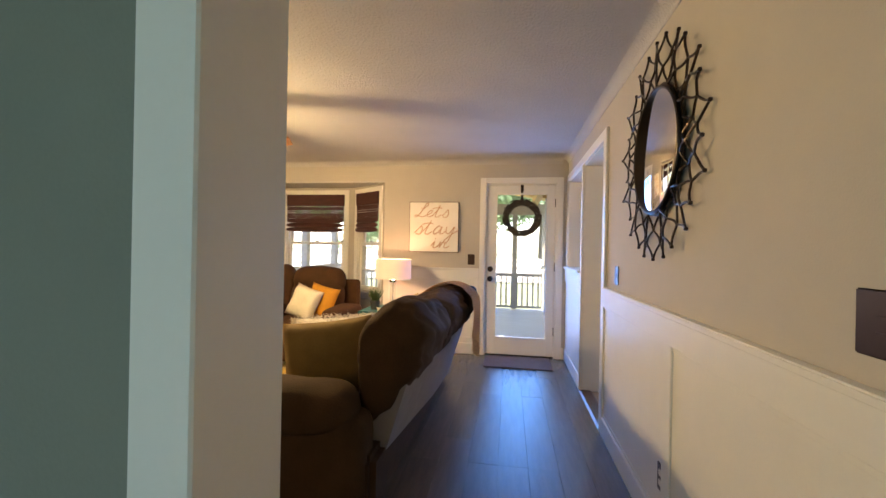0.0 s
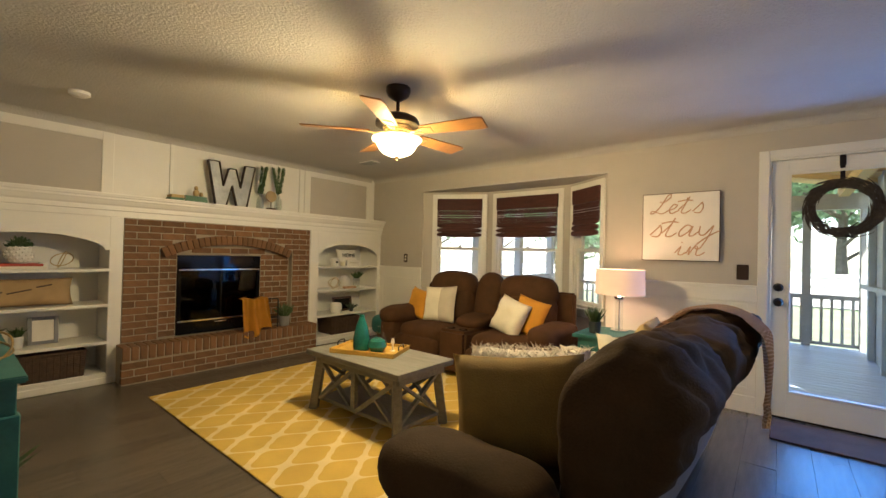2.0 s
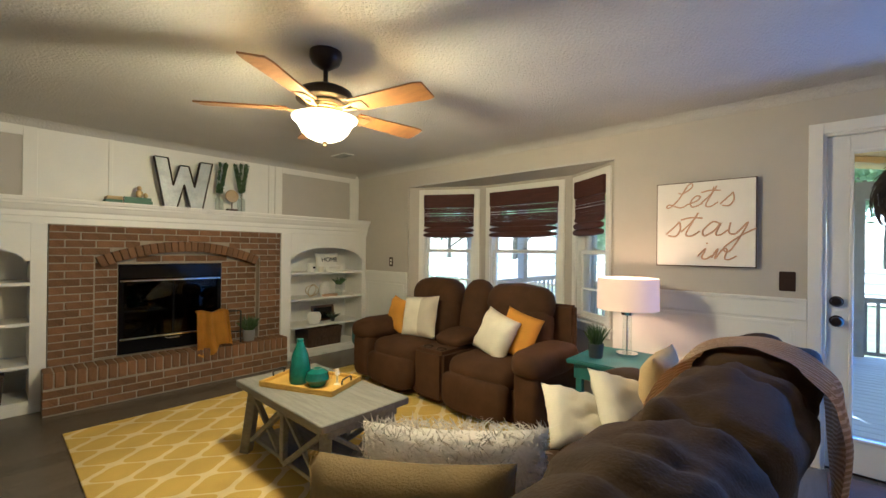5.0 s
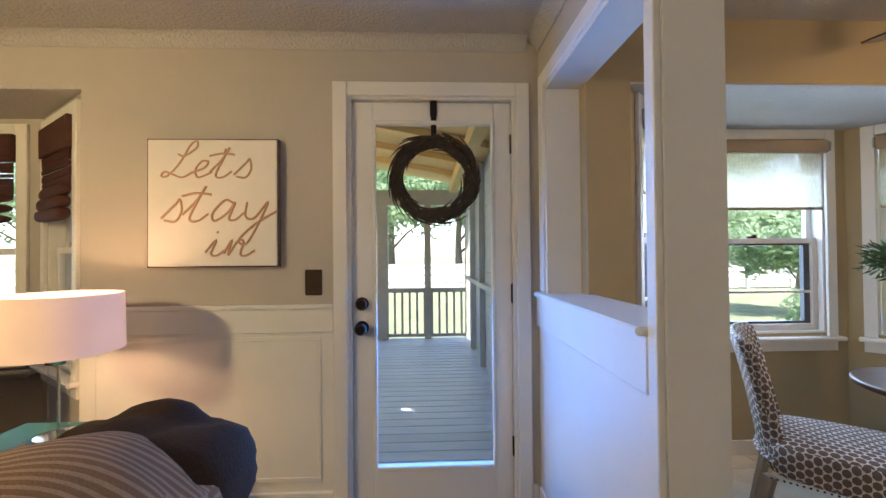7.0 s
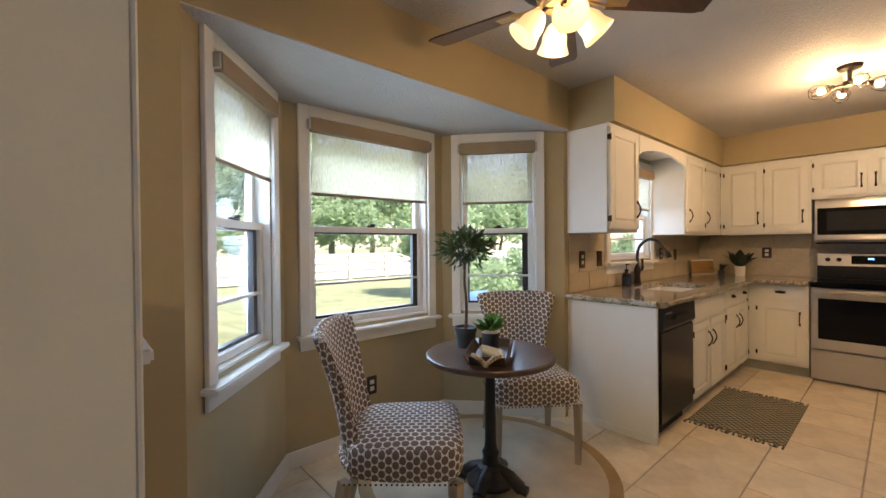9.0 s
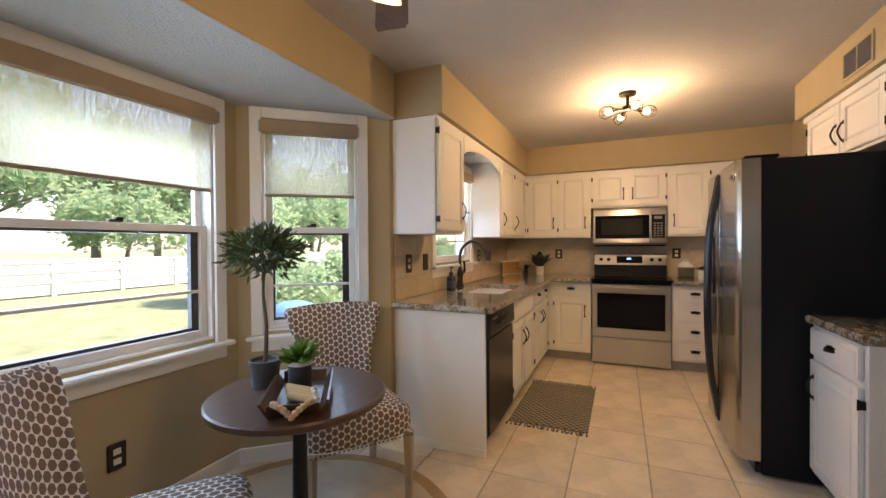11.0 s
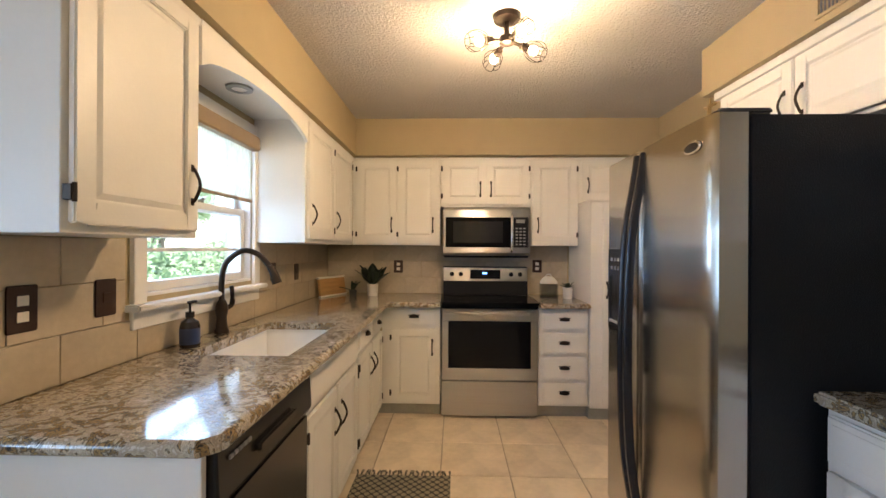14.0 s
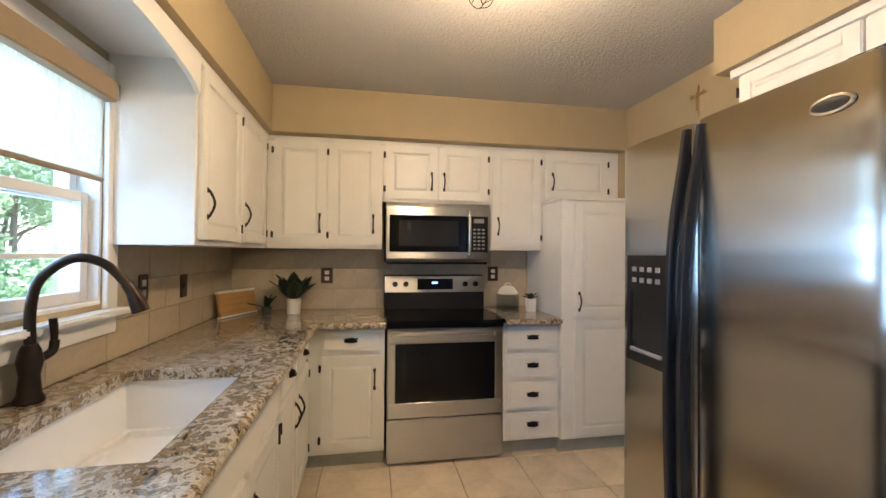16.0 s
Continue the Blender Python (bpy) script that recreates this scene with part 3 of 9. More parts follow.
# rounded cove where walls and ceiling meet
COVE = [(0.0, 0.0), (0.006, 0.0), (0.012, 0.018), (0.026, 0.038), (0.046, 0.052), (0.066, 0.058), (0.066, 0.0595), (0.0, 0.0595)]


def cove(name, plane, wall, sign, a, b):
    bm = prism([(wall + sign * u, CEIL - 0.06 + v) for u, v in COVE], a, b, plane)
    structure(name, bm, "ceiling_paint", "white plaster cove under the ceiling", "cove", smooth=True)


cove("cove_north", "yz", NORTH - 0.0005, -1, -5.33, 0.5135)
cove("cove_east", "xz", EAST - 0.0005, -1, 0.6605, NORTH - 0.0005)
cove("cove_west", "xz", -5.3295, 1, 0.7275, NORTH - 0.067)
cove("cove_south", "yz", 0.6605, 1, -5.33, 0.5135)

# kitchen
structure("wall_kitchen_north", wall_x(3.36, KE + 0.15, KN, KN + 0.16, 0, CEIL, [(4.04, 4.88, 1.14, 1.98)]), "wall_beige", "beige wall over the sink", "wall")
structure("wall_kitchen_east", bx(KE, KE + 0.15, KS - 0.15, KN, 0, CEIL), "wall_beige", "beige wall behind the range", "wall")
structure("wall_kitchen_south", bx(0.74, KE, KS - 0.15, KS, 0, CEIL), "wall_beige", "beige wall behind the fridge", "wall")
structure("wall_nook_header", bx(0.74, 3.36, 5.03, 5.16, 2.115, CEIL), "wall_beige", "beige band above the bay", "wall")
structure("wall_nook_west_end", bx(0.74, 0.95, 5.03, 5.16, 0, 2.115), "wall_beige", "beige wall beside the bay", "wall")
N0, N1, N2, N3 = (0.95, 5.05), (1.56, 5.76), (2.77, 5.76), (3.36, 5.07)
structure("wall_nook_west", slanted(N0, N1, 0.14, 0, 2.115, [(0.18, 0.76, 0.78, 2.05)]), "wall_beige", "angled bay wall", "wall")
structure("wall_nook_north", slanted(N1, N2, 0.14, 0, 2.115, [(0.15, 1.06, 0.78, 2.05)]), "wall_beige", "bay wall", "wall")
structure("wall_nook_east", slanted(N2, N3, 0.14, 0, 2.115, [(0.14, 0.70, 0.78, 2.05)]), "wall_beige", "angled bay wall", "wall")
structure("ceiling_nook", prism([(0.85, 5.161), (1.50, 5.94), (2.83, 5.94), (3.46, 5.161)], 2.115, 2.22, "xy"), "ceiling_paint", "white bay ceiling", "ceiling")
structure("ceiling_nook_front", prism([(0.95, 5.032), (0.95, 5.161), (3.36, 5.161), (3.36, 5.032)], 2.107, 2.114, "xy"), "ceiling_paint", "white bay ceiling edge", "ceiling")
structure("soffit_north", bx(3.40, KE, 4.71, KN, 2.115, CEIL), "wall_beige", "beige soffit above the wall cabinets", "soffit")
structure("soffit_east", bx(5.93, KE, KS, 4.71, 2.115, CEIL), "wall_beige", "beige soffit above the wall cabinets", "soffit")
structure("soffit_south", bx(0.74, 4.79, KS, 2.53, 2.165, CEIL), "wall_beige", "beige soffit above the fridge cabinets", "soffit")

# casings, rails, skirting
W = "white_paint"


def trim(name, bm, label="white painted wood trim"):
    return structure(name, bm, W, label, "trim")


def casing_x(name, x0, x1, y, z1, w=0.07, d=0.02, z0=0.0):
    """A door casing on a wall that runs along x; y is its face, d proud to the south."""
    trim(name, join(bx(x0 - w, x0, y - d, y, z0, z1 + w, 0.003), bx(x1, x1 + w, y - d, y, z0, z1 + w, 0.003), bx(x0 + 0.0005, x1 - 0.0005, y - d, y, z1, z1 + w, 0.003)))


casing_x("trim_front_door", -0.405, 0.457, NORTH, 2.125)
trim("jamb_front_door", join(bx(-0.41, -0.388, NORTH, NORTH + 0.14, 0, 2.13), bx(0.44, 0.462, NORTH, NORTH + 0.14, 0, 2.13), bx(-0.388, 0.44, NORTH, NORTH + 0.14, 2.112, 2.13)))
trim("trim_hall_door", join(bx(-0.470, -0.400, 0.480, 0.499, 0, 2.22, 0.003), bx(-0.53, -0.425, 0.661, 0.68, 0, 2.22, 0.003), bx(-0.439, -0.418, 0.503, 0.657, 0, 2.14), bx(-0.400, 0.58, 0.480, 0.499, 2.14, 2.22)))
# doorway and pass-through to the kitchen
trim("trim_doorway", join(bx(0.558, 0.579, 3.21, 3.29, 0, 2.20, 0.003), bx(0.558, 0.579, 4.155, 4.20, 0, 2.20, 0.003), bx(0.558, 0.579, 3.291, 4.154, 2.12, 2.20, 0.003),
                          bx(0.741, 0.762, 3.21, 3.29, 0, 2.20, 0.003), bx(0.741, 0.752, 4.165, 4.25, 0, 2.20, 0.003), bx(0.741, 0.752, 3.291, 4.164, 2.13, 2.20, 0.003)))
trim("jamb_doorway", join(bx(0.580, 0.740, 3.281, 3.298, 0, 2.125), bx(0.580, 0.740, 4.150, 4.164, 0, 2.125), bx(0.580, 0.740, 3.299, 4.149, 2.108, 2.129)))
trim("jamb_pass_through_north", bx(0.574, 0.746, 5.115, 5.135, 1.125, 2.129))
trim("jamb_pass_through_south", bx(0.574, 0.746, 4.204, 4.222, 1.125, 2.129))
trim("head_pass_through", bx(0.574, 0.746, 4.223, 5.114, 2.112, 2.131))
trim("trim_pass_through", join(bx(0.560, 0.579, 5.136, 5.20, 1.13, 2.20, 0.003), bx(0.560, 0.579, 4.201, 5.135, 2.131, 2.20, 0.003)))
trim("ledge_pass_through", bx(0.530, 0.770, 4.202, 5.21, 1.100, 1.124, 0.005, 2))
trim("apron_pass_through", bx(0.556, 0.5795, 4.202, 5.252, 0.945, 1.099, 0.003))
trim("wainscot_pass_through", bx(0.570, 0.5795, 4.202, 5.252, 0.13, 0.944))
trim("skirting_pass_through", bx(0.560, 0.5795, 4.202, 5.252, 0, 0.129, 0.004))
# mirror wall: cap, rail, panels, stiles, skirting
trim("chair_rail_cap", bx(0.540, 0.5795, 0.70, 3.209, 1.035, 1.058, 0.005, 2))
trim("chair_rail", bx(0.550, 0.5795, 0.70, 3.209, 0.92, 1.034, 0.003))
trim("wainscot_east", bx(0.571, 0.5795, 0.70, 3.209, 0.13, 0.919))
for y in (0.72, 1.98, 3.22):
    trim("stile_east", bx(0.560, 0.5705, y, y + 0.085, 0.13, 0.919, 0.002))
for a, b in ((0.806, 1.979), (2.066, 3.219)):
    trim("panel_moulding_east", join(bx(0.566, 0.5705, a, b, 0.895, 0.919, 0.002), bx(0.566, 0.5705, a, b, 0.131, 0.15, 0.002)))
trim("skirting_east", bx(0.556, 0.5795, 0.70, 3.209, 0, 0.129, 0.004))
# north wall: wainscot either side of the bay
for a, b in ((-5.149, -4.282), (-1.708, -0.477)):
    trim("chair_rail_north_cap", bx(a, b, NORTH - 0.035, NORTH - 0.0005, 1.050, 1.072, 0.005, 2))
    trim("chair_rail_north", bx(a, b, NORTH - 0.020, NORTH - 0.0005, 0.93, 1.049, 0.003))
    trim("wainscot_north", bx(a, b, NORTH - 0.008, NORTH - 0.0005, 0.14, 0.929))
    trim("panel_moulding_north", join(bx(a + 0.06, b - 0.06, NORTH - 0.014, NORTH - 0.0085, 0.89, 0.912, 0.002), bx(a + 0.06, b - 0.06, NORTH - 0.014, NORTH - 0.0085, 0.19, 0.212, 0.002),
         bx(a + 0.06, a + 0.082, NORTH - 0.014, NORTH - 0.0085, 0.213, 0.889, 0.002), bx(b - 0.082, b - 0.06, NORTH - 0.014, NORTH - 0.0085, 0.213, 0.889, 0.002)))
    trim("skirting_north", bx(a, b, NORTH - 0.022, NORTH - 0.0005, 0, 0.139, 0.004))
trim("skirting_north_corner", bx(0.529, 0.5555, NORTH - 0.02, NORTH - 0.0005, 0, 0.139, 0.003))


def skirting(name, p0, p1):
    way = Vector((p1[0] - p0[0], p1[1] - p0[1], 0))
    bm = bx(0, way.length, -0.016, -0.0005, 0, 0.095, 0.003)
    bm.transform(on_wall(p0, p1, 0))
    trim(name, bm)


skirting("skirting_nook_west", N0, N1)
skirting("skirting_nook_north", N1, N2)
skirting("skirting_nook_east", N2, N3)
skirting("skirting_living_bay", B1, B2)
trim("skirting_kitchen_west", bx(0.7405, 0.757, 4.252, 5.03, 0, 0.095, 0.003))
structure("threshold_strip", prism([(0.555, -0.002), (0.575, 0.010), (0.66, 0.010), (0.68, -0.002)], 3.30, 4.148, "xz"), "dark_wood", "dark wood floor transition strip", "trim")
trim("stool_living_bay", bx(-3.44, -2.32, 5.66, 5.718, 0.635, 0.66, 0.004))


# ---------------------------------------------------------------- windows
def window(name, m, w, z0, z1, dark=False, label="white double-hung window", hidden_stool=False):
    """A double-hung window in an opening w wide; the frame m has x along the wall and y outward."""
    top = thing(name, (0, 0, 0), label, "window", "", "structure", m=m)
    c = 0.065
    part("casing", join(bx(-c, 0, -0.022, -0.001, z0 - 0.02, z1 + c, 0.003), bx(w, w + c, -0.022, -0.001, z0 - 0.02, z1 + c, 0.003), bx(0.0005, w - 0.0005, -0.022, -0.001, z1, z1 + c, 0.003)), W, top)
    part("window_sill", bx(-c - 0.025, w + c + 0.025, -0.062, 0.02, z0 - 0.046, z0 - 0.021, 0.006, 2), W, top)
    part("apron", bx(-c, w + c, -0.018, -0.001, z0 - 0.115, z0 - 0.047, 0.003), W, top)
    part("jamb", join(bx(0.0005, 0.014, 0.001, 0.13, z0, z1), bx(w - 0.014, w - 0.0005, 0.001, 0.13, z0, z1), bx(0.0145, w - 0.0145, 0.001, 0.13, z1 - 0.014, z1 - 0.0005), bx(0.0145, w - 0.0145, 0.001, 0.13, z0 - 0.02, z0 + 0.012)), W, top)
    mid = (z0 + z1) / 2 - 0.03
    track = "window_dark" if dark else W
    # the upper sash stands further out
    for tag, za, zb, y, mat in (("upper_sash", mid - 0.02, z1 - 0.016, 0.075, W), ("lower_sash", z0 + 0.014, mid + 0.02, 0.035, W)):
        s = 0.036
        ob = part(tag, join(bx(0.016, 0.016 + s, y, y + 0.032, za, zb, 0.003), bx(w - 0.016 - s, w - 0.016, y, y + 0.032, za, zb, 0.003),
                            bx(0.016 + s, w - 0.016 - s, y, y + 0.032, za, za + s + 0.004, 0.003), bx(0.016 + s, w - 0.016 - s, y, y + 0.032, zb - s, zb, 0.003)), mat, top)
        pane = part("pane", bx(0.016 + s, w - 0.016 - s, y + 0.014, y + 0.018, za + s, zb - s), "pane", ob)
        pane.visible_shadow = False
        if tag == "lower_sash":
            zc = za + (zb - za) * 0.40
            part("muntin", bx(0.016 + s, w - 0.016 - s, y + 0.006, y + 0.026, zc, zc + 0.016, 0.002), W, ob)
            if dark:
                part("gasket", join(bx(w - 0.016 - s - 0.042, w - 0.017 - s, y + 0.02, y + 0.05, za + s, zb - s), bx(0.017 + s, 0.016 + s + 0.012, y + 0.02, y + 0.05, za + s, zb - s), bx(0.05, w - 0.05, y + 0.02, y + 0.05, za + s, za + s + 0.02), bx(0.05, w - 0.05, y + 0.02, y + 0.05, zb - s - 0.012, zb - s)), "window_dark", ob, "dark gasket")
    part("latch", join(bx(w / 2 - 0.03, w / 2 + 0.03, 0.036, 0.066, mid + 0.0205, mid + 0.034, 0.004), bx(w / 2 - 0.004, w / 2 + 0.03, 0.030, 0.05, mid + 0.034, mid + 0.044, 0.003)), "bronze" if dark else "zinc", top)
    return top


window("window_1", on_wall(B0, B1, 0.20), 0.64, 0.72, 2.05)
window("window_2", on_wall(B1, B2, 0.14), 0.88, 0.72, 2.05)
window("window_3", on_wall(B2, B3, 0.11), 0.52, 0.72, 2.05)
window("window_4", on_wall(N0, N1, 0.18), 0.58, 0.78, 2.05, True)
window("window_5", on_wall(N1, N2, 0.15), 0.91, 0.78, 2.05, True)
window("window_6", on_wall(N2, N3, 0.14), 0.56, 0.78, 2.05, True)
window("window_7", Matrix.Translation((4.04, KN, 0)), 0.84, 1.14, 1.98)

# ---------------------------------------------------------------- the glazed door
door = thing("door_1", (0.03, NORTH + 0.05, 0), "white full-glass door to the porch, closed", "door", kind="structure")
y0, y1 = NORTH + 0.030, NORTH + 0.072
part("door_slab", join(bx(-0.386, -0.280, y0, y1, 0.012, 2.108, 0.003), bx(0.348, 0.438, y0, y1, 0.012, 2.108, 0.003), bx(-0.280, 0.348, y0, y1, 0.012, 0.225, 0.003), bx(-0.280, 0.348, y0, y1, 1.995, 2.108, 0.003)), W, door)
bead_bm = join(bx(-0.282, -0.262, y0 - 0.012, y0 + 0.004, 0.21, 2.01, 0.004), bx(0.332, 0.350, y0 - 0.012, y0 + 0.004, 0.21, 2.01, 0.004), bx(-0.262, 0.332, y0 - 0.012, y0 + 0.004, 0.21, 0.232, 0.004), bx(-0.262, 0.332, y0 - 0.012, y0 + 0.004, 1.988, 2.01, 0.004))
part("glazing_bead", bead_bm, W, door)
part("pane", bx(-0.280, 0.348, y0 + 0.018, y0 + 0.024, 0.225, 1.995), "pane", door).visible_shadow = False
for z, r in ((1.066, 0.030), (0.945, 0.032)):
    part("door_knob" if z < 1 else "deadbolt", join(cyl((-0.338, y0 - 0.006, z), (-0.338, y0, z), 0.034, seg=20), cyl((-0.338, y0 - 0.045, z), (-0.338, y0 - 0.006, z), 0.012, seg=12),
         lathe([(0, 0), (r * 0.8, 0.004), (r, 0.016), (r * 0.75, 0.030), (0, 0.034)], m=Matrix.Translation((-0.338, y0 - 0.045 if z < 1 else y0 - 0.012, z)) @ Matrix.Rotation(radians(90), 4, "X"))), "bronze", door, "dark bronze knob", smooth=True)
for z in (0.32, 1.11, 1.89):
    part("hinge", join(cyl((0.447, y0 - 0.010, z - 0.055), (0.447, y0 - 0.010, z + 0.055), 0.008, seg=10), bx(0.432, 0.452, y0 - 0.006, y0 - 0.001, z - 0.05, z + 0.05)), "bronze", door, "dark hinge")
part("sweep", bx(-0.386, 0.438, y0 - 0.004, y1, 0.002, 0.014), "bronze", door)

# wreath on its strap
wr = thing("wreath", (0.035, NORTH, 1.33), "dark twig wreath hung on the glazed door by a strap", "wreath")
rng = random.Random(4)
tw = []
C = Vector((0.035, NORTH - 0.015, 1.70))
for i in range(520):
    a0, span = rng.uniform(0, 2 * math.pi), rng.uniform(0.35, 0.8)
    rr, off = rng.uniform(0.155, 0.222), rng.uniform(-0.032, 0.032)
    flare = rng.uniform(-0.02, 0.035)
    pts = [C + Vector(((rr + flare * k / 4) * math.cos(a0 + span * k / 4), off + rng.uniform(-0.006, 0.006), (rr + flare * k / 4) * math.sin(a0 + span * k / 4))) for k in range(5)]
    tw.append(tube(pts, [0.0055, 0.0055, 0.005, 0.004, 0.002], seg=4))
tagged(part("twig_ring", join(*tw), "twig", wr), kind="stuff")
part("strap", join(bx(0.022, 0.050, NORTH + 0.022, NORTH + 0.026, 1.905, 2.116), bx(0.018, 0.054, NORTH + 0.016, NORTH + 0.028, 2.03, 2.116, 0.002)), "bronze", wr, "dark metal hanger")

# ---------------------------------------------------------------- outdoors
structure("ground", bx(-160, 160, -160, 220, -0.72, -0.62), "grass", "sunlit mown lawn", "lawn")
# covered porch beyond the glazed door
porch = thing("porch", (-1.2, 5.45, -0.62), "covered wooden porch with grey deck boards tinted skylight blue", "porch", kind="structure")
part("joists", bx(-3.9, 0.74, 5.96, 10.2, -0.62, -0.135), "porch_wood", porch)
for k in range(3):
    part("beam", bx(-4.0 + 2.2 * k, -3.88 + 2.2 * k, 5.96, 10.2, 2.35, 2.50), "porch_ceiling", porch)
part("ceiling_panel", prism([(-4.2, 2.45), (-1.6, 2.95), (1.05, 2.45), (1.05, 2.52), (-1.6, 3.03), (-4.2, 2.52)], 5.45, 10.35, "xz"), "porch_ceiling", porch, "tan board ceiling")
for y in (6.6, 7.5, 8.4, 9.3):
    part("rafter", prism([(-4.15, 2.38), (-1.6, 2.87), (1.0, 2.38), (1.0, 2.45), (-1.6, 2.95), (-4.15, 2.45)], y, y + 0.07, "xz"), "porch_ceiling", porch)
part("end_beam", bx(-4.0, 0.95, 10.05, 10.20, 2.15, 2.40), "porch_wood", porch)
for x, w in ((-3.95, 0.13), (-2.75, 0.11), (-1.61, 0.11), (-0.82, 0.18), (-0.03, 0.11), (0.66, 0.07)):
    part("post", bx(x, x + w, 10.06, 10.19, -0.1, 2.15, 0.006), "porch_wood", porch)
part("rail", bx(-3.9, 0.7, 10.08, 10.17, 0.68, 0.75, 0.005), "porch_wood", porch)
part("rail", bx(-3.9, 0.7, 10.10, 10.15, -0.07, -0.02, 0.005), "porch_wood", porch)
for k in range(36):
    x = -3.80 + 0.125 * k
    part("baluster", bx(x, x + 0.036, 10.108, 10.144, -0.02, 0.68), "porch_wood", porch)
for y in (6.1, 7.4, 8.7, 10.0):
    part("post", bx(-4.0, -3.88, y, y + 0.12, -0.1, 2.4, 0.006), "fence_white", porch)
part("rail", bx(-3.98, -3.90, 6.1, 10.1, 0.86, 0.93, 0.005), "fence_white", porch)
for k in range(26):
    part("baluster", bx(-3.96, -3.925, 6.24 + 0.148 * k, 6.275 + 0.148 * k, -0.1, 0.86), "fence_white", porch)
# sided wall along the east of the porch, house end added to block sun
for k in range(20):
    part("siding_board", bx(0.74, 0.76 + 0.006 * (k % 2), NORTH + 0.145, 9.9, -0.12 + 0.135 * k, 0.012 + 0.135 * k, 0.003), "siding", porch)
for y in (6.3, 7.3, 8.3, 9.3):
    part("stud", bx(0.66, 0.735, y, y + 0.09, -0.1, 2.45, 0.004), "siding", porch)
part("side_rail", bx(0.655, 0.735, 6.0, 9.95, 0.90, 0.96, 0.004), "siding", porch)
part("deck_edge", bx(-1.6, 0.74, 5.42, 5.96, -0.62, -0.135), "porch_wood", porch)
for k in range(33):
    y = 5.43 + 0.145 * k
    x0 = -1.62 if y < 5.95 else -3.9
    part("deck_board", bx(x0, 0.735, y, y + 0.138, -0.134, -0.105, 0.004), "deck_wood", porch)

# unseen board added above the house wall to keep sun off the deck
part("gable_board", bx(-4.3, 1.1, 5.405, 5.445, 2.51, 3.05), "siding", porch)
# fence at the end of the lawn
fence = thing("fence", (6, 24, -0.62), "white panelled fence with rails across the lawn", "fence")
fr = random.Random(7)
for k in range(26):
    x = -24 + 2.4 * k
    part("post", bx(x, x + 0.13, 23.95, 24.08, -0.62, 0.90, 0.01), "fence_white", fence)
    for z in (-0.1, 0.3, 0.68):
        part("rail", bx(x + 0.131, x + 2.399, 23.99, 24.04, z, z + 0.14, 0.008), "fence_white", fence)
    part("panel", bx(x + 0.132, x + 2.398, 24.045, 24.065, -0.55, 0.80), "fence_white", fence)


def tree(at, h, r, seed, mat="leafage"):
    rt = random.Random(seed)
    t = thing("tree", at, "leafy broad green tree behind the lawn", "tree", "trees behind the lawn")
    x, y, z = at
    path = [(x, y, z), (x + rt.uniform(-.2, .2), y, z + h * 0.25), (x + rt.uniform(-.4, .4), y, z + h * 0.55), (x + rt.uniform(-.6, .6), y, z + h * 0.85)]
    p = smooth_path(path, 4)
    parts = [tube(p, [h * 0.028 * (1 - 0.8 * k / len(p)) for k in range(len(p))], seg=8)]
    for k in range(7):
        a, b = rt.uniform(0, 6.28), rt.uniform(0.3, 0.7)
        s = Vector(p[int(b * (len(p) - 1))])
        e = s + Vector((math.cos(a) * r * 0.7, math.sin(a) * r * 0.7, h * 0.18))
        parts.append(tube([s, (s + e) / 2 + Vector((0, 0, 0.2)), e], [h * 0.010, h * 0.007, h * 0.003], seg=5))
    part("trunk", join(*parts), "bark", t)
    verts, faces = [], []
    for c in range(64):
        th, ph = rt.uniform(0, 6.28), rt.uniform(-0.75, 1)
        q = rt.uniform(0.45, 1.0)
        cc = Vector((x + r * q * math.cos(th) * math.sqrt(max(0, 1 - ph * ph * 0.8)), y + r * q * math.sin(th) * math.sqrt(max(0, 1 - ph * ph * 0.8)), z + h * 0.62 + h * 0.36 * q * ph))
        cr = rt.uniform(0.16, 0.34) * r
        for i in range(95):
            d = Vector((rt.gauss(0, 1), rt.gauss(0, 1), rt.gauss(0, 0.8)))
            o = cc + d.normalized() * cr * rt.uniform(0.35, 1.1)
            u = Vector((rt.gauss(0, 1), rt.gauss(0, 1), rt.gauss(0, 1))).normalized()
            v = u.orthogonal().normalized()
            s = rt.uniform(0.10, 0.22) * (0.6 + r * 0.16)
            k = len(verts)
            verts += [o - u * s, o + v * s * 0.5, o + u * s, o - v * s * 0.5]
            faces.append((k, k + 1, k + 2, k + 3))
    me = bpy.data.meshes.new("crown")
    me.from_pydata([tuple(v - Vector(at)) for v in verts], [], faces)
    me.materials.append(MATS[mat])
    ob = new("crown", me)
    ob.parent = t
    return t


first = tree((8.0, 30, -0.62), 9.0, 4.2, 1)
second = tree((14.0, 27.5, -0.62), 5.0, 2.8, 2)
third = tree((2.5, 33, -0.62), 11.0, 4.8, 3)
tr = random.Random(11)
for k, (src, x, y, s) in enumerate([(first, -4, 31, 1.0), (second, -9, 29, 1.1), (third, -15, 34, 1.0), (first, 19, 33, 1.1), (third, 25, 36, 1.0), (second, 5.2, 26.5, 0.8), (second, 20, 25.5, 1.0), (first, 31, 30, 1.0),
                                     (third, 37, 38, 1.0), (second, 27, 26, 1.2), (third, -22, 36, 1.1), (first, -28, 33, 1.0), (third, 12, 38, 1.2), (third, -3, 40, 1.2), (third, 20, 42, 1.2), (second, 11.5, 15.5, 0.62), (third, 44, 34, 1.1), (first, 51, 40, 1.2)]):
    c = copy_thing(src, pose(x, y, -0.62, 0, 0, tr.uniform(0, 360)))
    c.scale = (s, s, s)
